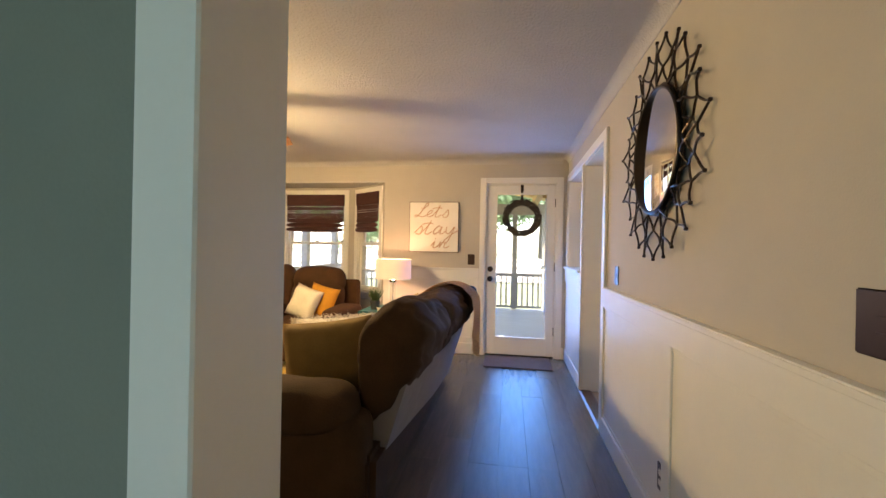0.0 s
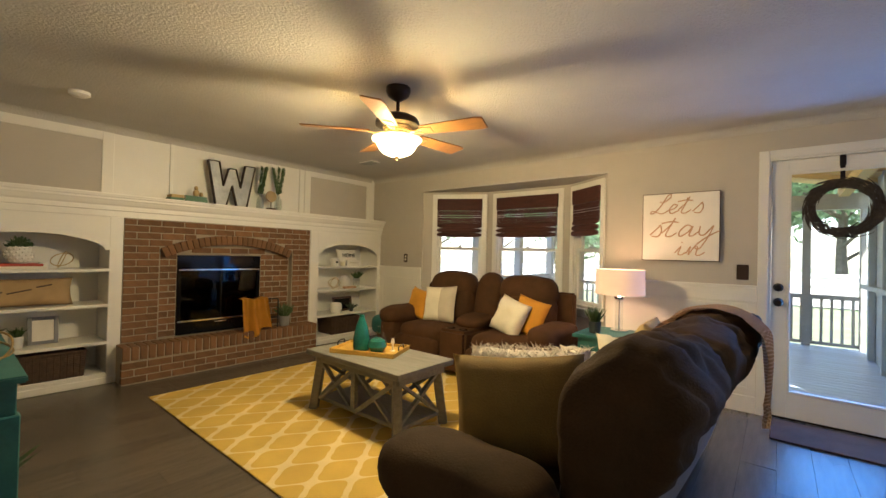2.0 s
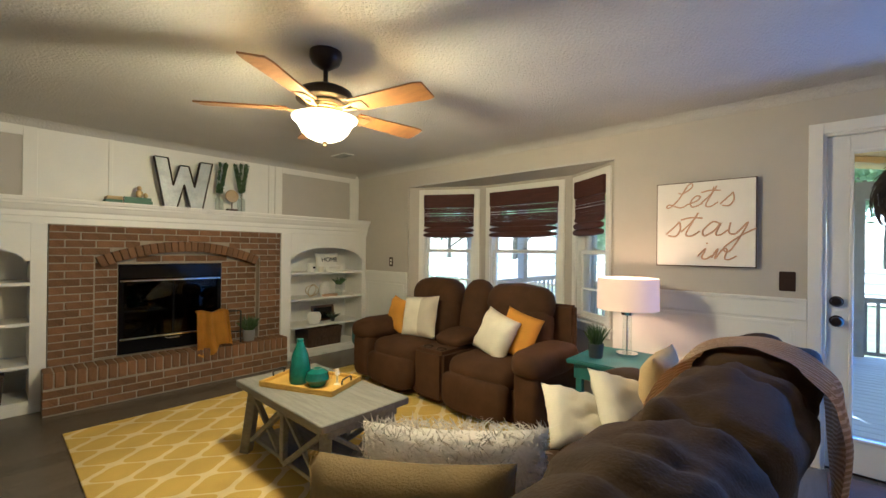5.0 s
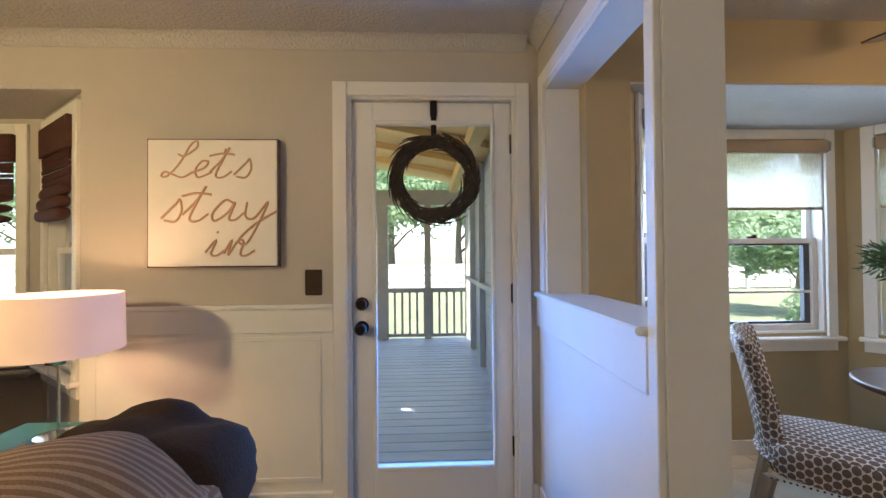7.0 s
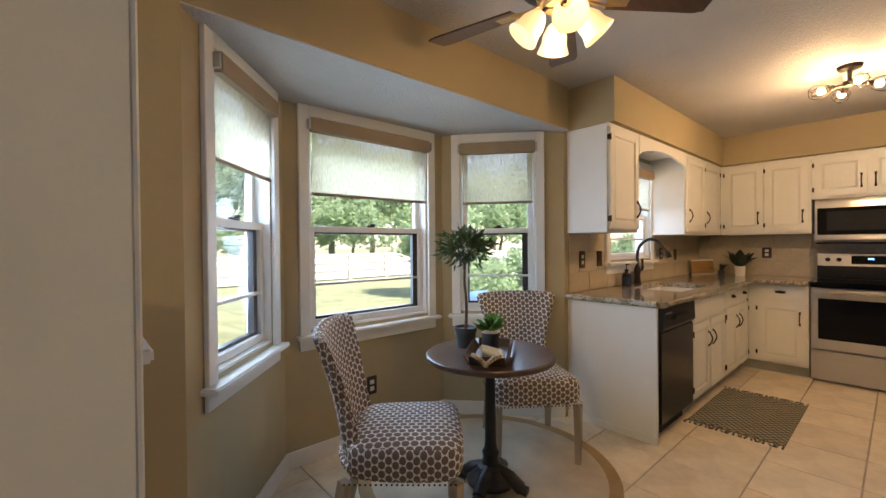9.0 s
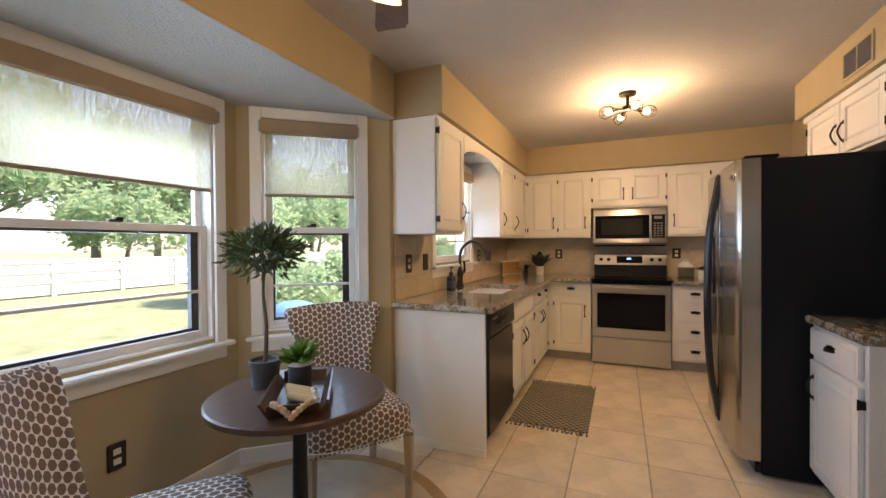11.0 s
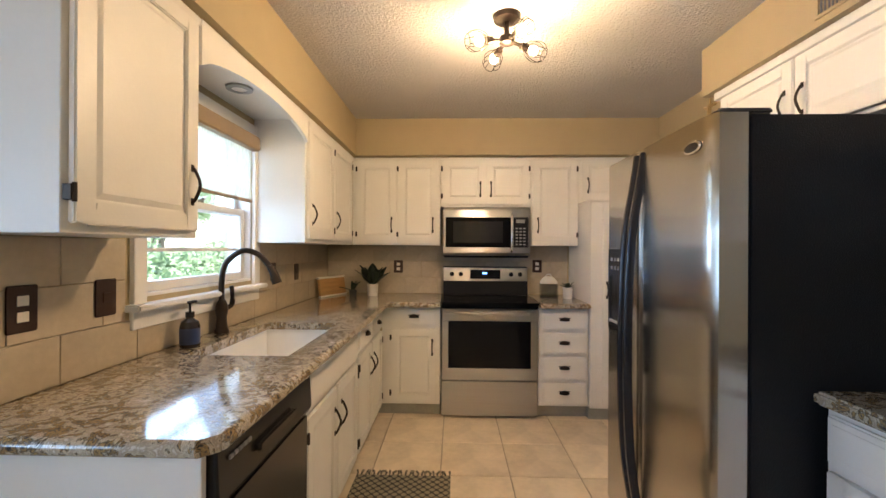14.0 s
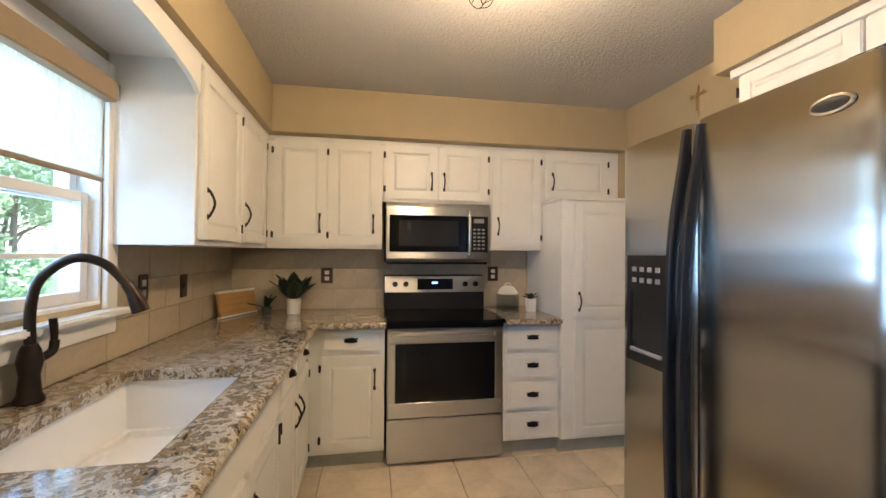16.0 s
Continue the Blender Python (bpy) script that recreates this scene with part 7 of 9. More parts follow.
def dining_chair(m):
    """An upholstered side chair; its front is towards -y."""
    c = thing("dining_chair", (0, 0, 0), "upholstered side chair in brown and white oval print, wooden legs", "chair", "chairs at the bistro table", m=m)
    seat = cushion(-0.255, 0.255, -0.27, 0.22, 0.335, 0.495, 5, 10, 0.004, 5)
    for v in seat.verts:
        k = 1 + 0.08 * (-v.co.y / 0.27)
        v.co.x *= k
        if v.co.z > 0.44:
            v.co.z += 0.018 * (1 - (v.co.x / 0.27) ** 2)
    part("seat", seat, "chair_fabric", c, smooth="all", uv=True)
    rows_f, rows_b = [], []
    n = 14
    for j in range(13):
        t = j / 12
        z = 0.40 + 0.545 * t
        w = 0.205 + 0.075 * (t ** 2.2) - 0.03 * math.sin(math.pi * min(1, t * 1.3))
        y0 = 0.185 + 0.10 * t + 0.03 * t * t
        rf, rb = [], []
        for i in range(n + 1):
            u = 2 * i / n - 1
            dip = -0.018 * (1 - u * u) * (1 if t > 0.9 else 0)
            curve = -0.055 * (abs(u) ** 2.2)
            rf.append((u * w, y0 + curve, z - 0.014 * (u * u) * (t > 0.9)))
            rb.append((u * w, y0 + curve + 0.062 - 0.018 * t, z - 0.014 * (u * u) * (t > 0.9)))
        rows_f.append(rf)
        rows_b.append(rb)
    ring = [f + b[::-1] + [f[0]] for f, b in zip(rows_f, rows_b)]
    bm = sheet_between(ring)
    bm.faces.new([bm.verts.new(p) for p in rows_f[-1] + rows_b[-1][::-1]])
    bm.faces.new([bm.verts.new(p) for p in rows_f[0] + rows_b[0][::-1]])
    bmesh.ops.remove_doubles(bm, verts=bm.verts[:], dist=1e-4)
    bmesh.ops.bevel(bm, geom=[e for e in bm.edges if len(e.link_faces) == 2 and e.calc_face_angle(0) > 1.0], offset=0.016, segments=3, affect="EDGES")
    part("backrest", bm, "chair_fabric", c, smooth="all", uv=True)
    for sx in (-1, 1):
        for y, lean in ((-0.235, 0.0), (0.205, 0.07)):
            leg = cyl((sx * (0.222 if y > 0 else 0.235), y + lean, 0.0), (sx * (0.205 if y > 0 else 0.235), y, 0.345), 0.019, 0.029, 4)
            part("leg", leg, "leg_wood", c)
    nails = []
    for sx in (-1, 1):
        for k in range(22):
            nails.append(cyl((sx * (0.243 + 0.0008 * k), 0.20 - 0.0205 * k, 0.352), (sx * (0.2475 + 0.0008 * k), 0.20 - 0.0205 * k, 0.352), 0.005, 0.002, 6))
    for k in range(24):
        nails.append(cyl((-0.24 + 0.0208 * k, -0.2655, 0.352), (-0.24 + 0.0208 * k, -0.270, 0.352), 0.005, 0.002, 6))
    tagged(part("nailhead_trim", join(*nails), "bronze", c, "row of small dark nailheads"), kind="stuff")
    return c


chair = dining_chair(pose(1.745, 4.895, 0.011, 0, 0, 49.5))
copy_thing(chair, pose(2.785, 4.985, 0.011, 0, 0, -38))


def leafy(bm, rt, p, d, ln, w):
    """One bent leaf of two faces."""
    s = d.cross(Vector((rt.gauss(0, 1), rt.gauss(0, 1), rt.gauss(0, 1)))).normalized() * w
    up = s.cross(d).normalized() * w * 0.5
    a, b, c_, e = p, p + d * ln * 0.5 + s, p + d * ln - up, p + d * ln * 0.5 - s
    mid = p + d * ln * 0.5 + up
    va, vb, vc, vd, vm = (bm.verts.new(q) for q in (a, b, c_, e, mid))
    bm.faces.new((va, vb, vm)); bm.faces.new((vb, vc, vm)); bm.faces.new((vc, vd, vm)); bm.faces.new((vd, va, vm))


# olive topiary
ot = thing("potted_olive_tree", (2.30, 5.02, TZ), "small olive tree with a round crown in a dark pot", "plant")
PX, PY = 2.29, 5.03
part("pot", lathe([(0, TZ + 0.001), (0.05, TZ + 0.001), (0.058, TZ + 0.09), (0.064, TZ + 0.092), (0.064, TZ + 0.112), (0.055, TZ + 0.112), (0.052, TZ + 0.10), (0, TZ + 0.098)], (PX, PY, 0)), "pot_dark", ot, smooth=True)
part("trunk", tube(smooth_path([(PX, PY, TZ + 0.09), (PX + 0.004, PY - 0.004, TZ + 0.24), (PX - 0.004, PY + 0.003, TZ + 0.38), (PX + 0.004, PY, TZ + 0.50)], 5), [0.009 - 0.00025 * k for k in range(16)], 8), "stem_bark", ot, smooth=True)
rt = random.Random(31)
bm = bmesh.new()
for k in range(760):
    d = Vector((rt.gauss(0, 1), rt.gauss(0, 1), rt.gauss(0.15, 0.75))).normalized()
    p = Vector((PX, PY, TZ + 0.55)) + Vector((d.x * 0.145, d.y * 0.145, d.z * 0.10)) * rt.uniform(0.25, 1.0)
    leafy(bm, rt, p, (d + Vector((rt.gauss(0, .5), rt.gauss(0, .5), rt.gauss(0.1, .4)))).normalized(), rt.uniform(0.035, 0.065), 0.0065)
part("crown", bm, "green_leaf", ot)
twb = [tube([(PX, PY, TZ + 0.46), (PX + 0.07 * math.cos(a), PY + 0.07 * math.sin(a), TZ + 0.53 + 0.02 * math.sin(3 * a)), (PX + 0.12 * math.cos(a), PY + 0.12 * math.sin(a), TZ + 0.57)], [0.004, 0.003, 0.0015], 5) for a in [0.9 * k for k in range(7)]]
part("branch", join(*twb), "stem_bark", ot)
# tray with plant, candles and beads
ty = thing("serving_tray", (2.24, 4.82, TZ), "dark wooden tray with flared sides on the bistro table", "tray", m=pose(2.24, 4.80, TZ + 0.001, 0, 0, 36))
part("board", bx(-0.17, 0.17, -0.085, 0.085, 0, 0.010), "dark_wood", ty)
for s_ in (-1, 1):
    part("side", prism([(s_ * 0.085, 0.0), (s_ * 0.115, 0.05), (s_ * 0.107, 0.05), (s_ * 0.079, 0.0101)], -0.18, 0.18, "yz"), "dark_wood", ty)
    part("end", prism([(s_ * 0.17, 0.0), (s_ * 0.20, 0.05), (s_ * 0.192, 0.05), (s_ * 0.164, 0.0101)], -0.085, 0.085, "xz"), "dark_wood", ty)
cp_m = pose(2.24, 4.80, TZ + 0.012, 0, 0, 36)
tp = thing("potted_plant", (0, 0, 0), "bright green succulent in a black and white pot", "plant", m=cp_m @ pose(0.085, 0.01, 0))
part("pot", lathe([(0, 0), (0.042, 0), (0.045, 0.005), (0.045, 0.105), (0.040, 0.105), (0.039, 0.095), (0, 0.094)], seg=24), "pot_dark", tp, smooth=True)
part("rim", lathe([(0.0455, 0.094), (0.047, 0.096), (0.047, 0.112), (0.041, 0.112), (0.040, 0.106)], seg=24), "ceramic_white", tp, "white glazed rim", smooth=True)
bm = bmesh.new()
for k in range(90):
    a, tl = rt.uniform(0, 6.28), rt.uniform(0.15, 1.25)
    d = Vector((math.cos(a) * math.sin(tl), math.sin(a) * math.sin(tl), math.cos(tl)))
    leafy(bm, rt, Vector((d.x * 0.02, d.y * 0.02, 0.10 + 0.02 * rt.random())), d, rt.uniform(0.06, 0.10), 0.013)
part("foliage", bm, "bright_leaf", tp)
for k in range(4):
    m_ = cp_m @ pose(-0.115 + 0.032 * k, -0.02 + 0.006 * k, 0.012, 0, 0, 60)
    cn = thing("napkin_roll", (0, 0, 0), "rolled cream napkin with a white end in the tray", "napkin", "napkins in the tray", m=m_)
    part("roll", cyl((-0.055, 0, 0.014), (0.055, 0, 0.02), 0.014, seg=12), "tan_cloth", cn, smooth=True)
    part("tip", cyl((-0.062, 0, 0.0138), (-0.05, 0, 0.0145), 0.0146, seg=12), "ceramic_white", cn, smooth=True)
bd = thing("bead_string", (0, 0, 0), "string of pale wooden beads over the tray's edge", "beads", m=cp_m)
for k in range(11):
    a = math.pi * k / 10
    part("bead", cushion(-0.205 + 0.0 - 0.03 * math.sin(a) - 0.012, -0.205 - 0.03 * math.sin(a) + 0.012, -0.06 + 0.12 * k / 10 - 0.012, -0.06 + 0.12 * k / 10 + 0.012, 0.012 + 0.035 * abs(math.cos(a)) - 0.012, 0.012 + 0.035 * abs(math.cos(a)) + 0.012, 2, 3), "bead", bd, smooth="all")

# roller shades in the nook and over the sink
def roller(m, w, z_top, drop, label):
    r = thing("roller_shade", (0, 0, 0), label, "window shade", "roller shades", m=m)
    part("head_rail", bx(0.002, w - 0.002, -0.052, -0.004, z_top - 0.072, z_top + 0.01, 0.006, 2), "shade_head", r, "tan fabric-wrapped head rail")
    n, rows = 8, []
    for j in range(9):
        z = z_top - 0.07 - (drop - 0.07) * j / 8
        rows.append([(0.02 + (w - 0.04) * i / n, -0.010 + 0.002 * math.sin(i * 1.3 + j), z) for i in range(n + 1)])
    part("cloth", sheet_between(rows), "shade_cloth", r, "sheer woven cloth", smooth="all")
    part("hem_bar", bx(0.018, w - 0.018, -0.017, -0.004, z_top - drop - 0.014, z_top - drop + 0.004, 0.004, 2), "shade_head", r)
    for xb in (-0.012, w):
        part("bracket", bx(xb, xb + 0.012, -0.05, -0.002, z_top - 0.06, z_top, 0.002), "zinc", r)
    return r


RL = "tan woven roller shade half lowered in the bay window"
roller(on_wall(N0, N1, 0.18) @ Matrix.Translation((0, 0, 0)), 0.58, 2.03, 0.40, RL)
roller(on_wall(N1, N2, 0.15), 0.91, 2.03, 0.43, RL)
roller(on_wall(N2, N3, 0.14), 0.56, 2.03, 0.43, RL)
roller(Matrix.Translation((4.04, KN, 0)), 0.84, 1.965, 0.36, "tan woven roller shade half lowered over the sink")


# bamboo roman shades in the living bay
def roman(m, w, z_top, label, seed):
    r = thing("roman_shade", (0, 0, 0), label, "window shade", "bamboo shades", m=m)
    rr = random.Random(seed)
    part("head_board", bx(0.004, w - 0.004, -0.045, -0.004, z_top - 0.16, z_top + 0.005, 0.004), "bamboo", r)
    for k in range(15):
        z = z_top - 0.165 - 0.0135 * k
        part("slat", bx(0.006, w - 0.006, -0.030 + rr.uniform(-0.003, 0.003), -0.022, z - (0.0125 if not 2 < k < 8 or k % 2 else 0.007), z, 0.001), "bamboo", r)
    for k in range(3):
        z = z_top - 0.375 - 0.062 * k
        part("fold", cushion(0.002, w - 0.002, -0.058 - 0.010 * k, -0.006, z - 0.035, z + 0.035, 3, 6, 0.004, 9, k), "bamboo", r, smooth="all")
    return r


RM = "dark red-brown bamboo roman shade, half raised"
roman(on_wall(B0, B1, 0.20), 0.64, 2.045, RM, 1)
roman(on_wall(B1, B2, 0.14), 0.88, 2.045, RM, 2)
roman(on_wall(B2, B3, 0.11), 0.52, 2.045, RM, 3)

solo("floor_cushion", cushion(0.86, 1.34, 5.02, 5.42, 0.001, 0.16, 3, 10, 0.012, 9), "pot_grey", (1.1, 5.22, 0), "grey floor cushion on the tiles by the bay", "floor cushion", smooth="all")

# ---------------------------------------------------------------- on the walls
# canvas with handwriting
art = thing("canvas_print", (-1.05, NORTH, 1.27), "white square canvas with copper handwriting, hung on the grey wall", "wall art")
AX0, AX1, AZ0, AZ1 = -1.36, -0.742, 1.268, 1.888
part("canvas", bx(AX0, AX1, NORTH - 0.045, NORTH - 0.0105, AZ0, AZ1, 0.003), "canvas_white", art)
part("stretcher", bx(AX0 - 0.006, AX1 + 0.006, NORTH - 0.038, NORTH - 0.006, AZ0 - 0.006, AZ1 + 0.006), "dark_wood", art)
STROKES = {
    "l": [(-0.3, 0.05), (0.25, 0.5), (0.62, 1.05), (0.42, 1.2), (0.28, 0.7), (0.15, 0.08), (0.55, 0.06), (0.8, 0.25)],
    "L": [(0.28, 0.78), (0.48, 0.72), (0.80, 0.98), (0.78, 1.2), (0.60, 1.08), (0.40, 0.5), (0.12, 0.08), (-0.08, 0.06), (0.0, 0.2), (0.3, 0.10), (0.6, 0.02), (0.9, 0.2)],
    "e": [(0, 0.15), (0.4, 0.32), (0.5, 0.52), (0.3, 0.55), (0.15, 0.28), (0.3, 0.02), (0.7, 0.2)],
    "t": [(0, 0.2), (0.3, 0.6), (0.45, 1.0), (0.3, 0.5), (0.22, 0.08), (0.45, 0.02), (0.7, 0.22)],
    "s": [(0, 0.1), (0.3, 0.5), (0.38, 0.62), (0.5, 0.3), (0.4, 0.02), (0.1, 0.04)],
    "a": [(0.62, 0.5), (0.35, 0.6), (0.1, 0.25), (0.2, 0.02), (0.5, 0.25), (0.64, 0.55), (0.58, 0.1), (0.75, 0.05), (0.95, 0.25)],
    "y": [(0.05, 0.55), (0.1, 0.15), (0.35, 0.1), (0.62, 0.55), (0.5, -0.1), (0.3, -0.62), (0.08, -0.5), (0.45, -0.05), (0.95, 0.3)],
    "i": [(0, 0.15), (0.25, 0.55), (0.2, 0.1), (0.4, 0.03), (0.6, 0.2)],
    "n": [(0, 0.1), (0.15, 0.55), (0.15, 0.05), (0.35, 0.5), (0.55, 0.5), (0.55, 0.08), (0.75, 0.02), (1.0, 0.2)],
}


def write(word, x, z, size, parent, y, mat, r=0.006):
    for ch, adv in word:
        pts = [(x + px * size + 0.25 * pz * size, y, z + pz * size) for px, pz in STROKES[ch]]
        part("letter_" + ch.lower(), tube(smooth_path(pts, 6), r, 6), mat, parent, smooth=True)
        if ch == "t":
            part("letter_stroke", tube(smooth_path([(x + 0.05 * size, y, z + 0.72 * size), (x + 0.45 * size, y, z + 0.80 * size), (x + 0.85 * size, y, z + 0.76 * size)], 4), r, 6), mat, parent)
        if ch == "i":
            part("letter_stroke", tube([(x + 0.42 * size, y, z + 0.80 * size), (x + 0.47 * size, y, z + 0.84 * size)], r, 6), mat, parent)
        x += adv * size


YA = NORTH - 0.046
write([("L", 0.80), ("e", 0.62), ("t", 0.80), ("s", 0.5)], -1.285, 1.700, 0.150, art, YA, "rose_gold", 0.005)
part("letter_stroke", tube([(-0.985, YA, 1.845), (-0.995, YA, 1.815)], 0.005, 6), "rose_gold", art)
write([("s", 0.55), ("t", 0.72), ("a", 0.92), ("y", 0.9)], -1.30, 1.485, 0.175, art, YA, "rose_gold", 0.0058)
write([("i", 0.62), ("n", 0.8)], -1.09, 1.315, 0.145, art, YA, "rose_gold", 0.0058)

# round mirror in an iron net
MY, MZ, MXX = 2.17, 1.775, EAST - 0.03
mir = thing("wall_mirror", (EAST, MY, 1.22), "round mirror in a wide netted iron frame", "mirror")
rot = Matrix.Translation((MXX, MY, MZ)) @ Matrix.Rotation(radians(-90), 4, "Y")
part("glass", lathe([(0, 0.012), (0.270, 0.012), (0.278, 0.006), (0.278, 0.0), (0, 0.0)], m=rot, seg=64), "mirror", mir, "silvered round glass", smooth=True)
part("rim", tube([(MXX - 0.008, MY + 0.282 * math.cos(t), MZ + 0.282 * math.sin(t)) for t in [2 * math.pi * i / 64 for i in range(64)]], 0.010, 8, closed=True), "bronze", mir, smooth=True)
part("backing", lathe([(0.18, -0.002), (0.30, -0.002), (0.30, -0.012), (0.18, -0.012)], m=rot, seg=48), "bronze", mir)


def net(rr_, a):
    return (MXX - 0.004 - 0.012 * math.sin(12 * a), MY + rr_ * math.cos(a), MZ + rr_ * math.sin(a))


NA = 26
rings_r = [0.30, 0.365, 0.43, 0.50]
for j in range(3):
    r0, r1 = rings_r[j], rings_r[j + 1]
    for k in range(NA):
        a0 = 2 * math.pi * (k + (0.5 if j % 2 else 0)) / NA
        for s_ in (-1, 1):
            a1 = a0 + s_ * math.pi / NA
            mid = ((r0 + r1) / 2, a0 + s_ * math.pi / NA * 0.72)
            part("wire", tube(smooth_path([net(r0, a0), net(*mid), net(r1, a1)], 3), 0.0052, 5), "bronze", mir)
for k in range(NA):
    a = 2 * math.pi * (k + 0.5) / NA
    q = Vector(net(0.50, a))
    part("tip", cushion(q.x - 0.009, q.x + 0.009, q.y - 0.009, q.y + 0.009, q.z - 0.009, q.z + 0.009, 2, 2), "bronze", mir, smooth="all")


def plate(name, m, w, h, kind_, label):
    """A switch or socket plate; its frame has x across, z up, front towards -y."""
    p = thing(name, (0, 0, 0), label, "switch" if kind_ == "switch" else "outlet", m=m)
    part("cover", bx(-w / 2, w / 2, -0.006, 0, -h / 2, h / 2, 0.003, 2), "brown_plate", p)
    if kind_ == "switch":
        part("rocker", bx(-0.016, 0.016, -0.009, -0.0055, -0.016, 0.016, 0.002), "brown_plate", p)
    else:
        for z in (-0.022, 0.022):
            part("socket", bx(-0.016, 0.016, -0.008, -0.0055, z - 0.014, z + 0.014, 0.003), "outlet_white", p)
    return p


SW, OU = "dark bronze light switch plate", "dark bronze outlet plate with cream sockets"
plate("light_switch", facing_south(-0.575, NORTH - 0.0005, 1.18), 0.085, 0.13, "switch", SW)
plate("outlet_plate", facing_south(-4.60, NORTH - 0.0005, 1.20), 0.075, 0.12, "outlet", OU)
plate("light_switch", Matrix.Translation((EAST - 0.0005, 2.93, 1.155)) @ Matrix.Rotation(radians(-90), 4, "Z"), 0.085, 0.12, "switch", SW)
plate("light_switch", Matrix.Translation((EAST - 0.0005, 1.02, 1.18)) @ Matrix.Rotation(radians(-90), 4, "Z"), 0.13, 0.13, "switch", SW)
plate("outlet_plate", Matrix.Translation((0.5695, 2.08, 0.315)) @ Matrix.Rotation(radians(-90), 4, "Z"), 0.075, 0.12, "outlet", OU)
plate("outlet_plate", facing_south(3.595, KN - 0.0075, 1.16), 0.085, 0.13, "outlet", OU)
plate("light_switch", facing_south(3.865, KN - 0.0075, 1.16), 0.085, 0.125, "switch", SW)
plate("outlet_plate", facing_south(5.15, KN - 0.0075, 1.175), 0.075, 0.12, "outlet", OU)
plate("light_switch", facing_south(5.545, KN - 0.0075, 1.155), 0.075, 0.12, "switch", SW)
plate("outlet_plate", facing_west(KE - 0.0075, 4.40, 1.165), 0.085, 0.115, "outlet", OU)
plate("outlet_plate", facing_west(KE - 0.0075, 3.115, 1.175), 0.085, 0.115, "outlet", OU)
plate("outlet_plate", facing_south(2.13, 5.7585, 0.356), 0.075, 0.12, "outlet", OU)
# vents and detector
vt = thing("wall_vent", (3.93, 2.49, 2.2), "tan metal air vent in the soffit", "vent")
part("frame", join(bx(3.77, 4.08, 2.5305, 2.538, 2.19, 2.205, 0.002), bx(3.77, 4.08, 2.5305, 2.538, 2.335, 2.35, 0.002), bx(3.77, 3.785, 2.5305, 2.538, 2.205, 2.335), bx(4.065, 4.08, 2.5305, 2.538, 2.205, 2.335), bx(3.918, 3.932, 2.5305, 2.538, 2.205, 2.335)), "wall_beige", vt)
for k in range(18):
    x = 3.79 + 0.0155 * k
    part("slat", bx(x, x + 0.003, 2.5305, 2.537, 2.206, 2.334), "pot_grey", vt)
solo("smoke_detector", lathe([(0, CEIL), (0.065, CEIL), (0.065, CEIL - 0.023), (0.045, CEIL - 0.036), (0, CEIL - 0.038)], (-4.40, 1.54, 0)), "ceramic_white", (-4.40, 1.54, CEIL - 0.04), "round white smoke detector on the ceiling", "smoke detector", smooth=True)
cv = thing("ceiling_vent", (-4.40, 4.35, CEIL), "white metal air vent in the ceiling", "vent")
part("frame", bx(-4.53, -4.27, 4.28, 4.42, CEIL - 0.008, CEIL - 0.0005, 0.002), "ceramic_white", cv)
for k in range(7):
    part("slat", bx(-4.515, -4.285, 4.293 + 0.017 * k, 4.300 + 0.017 * k, CEIL - 0.014, CEIL - 0.0083), "zinc", cv)
solo("doormat", bx(-0.375, 0.385, 4.72, 5.20, 0.001, 0.014, 0.004), "door_mat", (0, 4.96, 0), "brown ribbed doormat inside the glazed door", "doormat")
# crucifix on the kitchen wall
solo("crucifix", join(bx(5.235, 5.250, KS + 0.001, KS + 0.012, 2.14, 2.33, 0.004), bx(5.18, 5.305, KS + 0.001, KS + 0.012, 2.265, 2.28, 0.004), cushion(5.232, 5.253, KS + 0.010, KS + 0.028, 2.17, 2.29, 2, 4), tube([(5.19, KS + 0.018, 2.283), (5.242, KS + 0.02, 2.262), (5.295, KS + 0.018, 2.283)], 0.005, 6)), "gold_metal", (5.24, KS, 2.14), "small brass crucifix on the beige wall", "crucifix", smooth=True)

# kitchen mat
km = thing("kitchen_mat", (4.43, 4.17, 0), "black and tan woven mat with tasselled ends", "rug")
part("weave", bx(3.965, 4.895, 3.895, 4.445, 0.001, 0.009, 0.002), "mat_weave", km, uv=True)
tas = []
for x0, s_ in ((3.965, -1), (4.895, 1)):
    for k in range(24):
        y = 3.90 + 0.0235 * k
        tas.append(tube([(x0, y, 0.006), (x0 + s_ * 0.025, y + 0.006 * math.sin(k * 2.3), 0.008), (x0 + s_ * 0.05, y + 0.010 * math.sin(k * 1.7), 0.005)], [0.004, 0.006, 0.007], 5))
tagged(part("tassel", join(*tas), "mat_weave", km, uv=True), kind="stuff")

# ---------------------------------------------------------------- on the kitchen worktops
rb = thing("recipe_box", (5.95, 4.98, 0.914), "wooden board with white edges leaning on the backsplash", "board", m=pose(6.08, 4.94, 0.915, -9, 0, -22))
part("board", bx(-0.17, 0.17, -0.012, 0.012, 0.012, 0.155, 0.003), "oak_wood", rb)
part("edge", bx(-0.175, 0.175, -0.016, 0.016, 0.155, 0.172, 0.004), "ceramic_white", rb)
part("edge", bx(-0.175, 0.175, -0.016, 0.016, 0.0, 0.012, 0.003), "ceramic_white", rb)


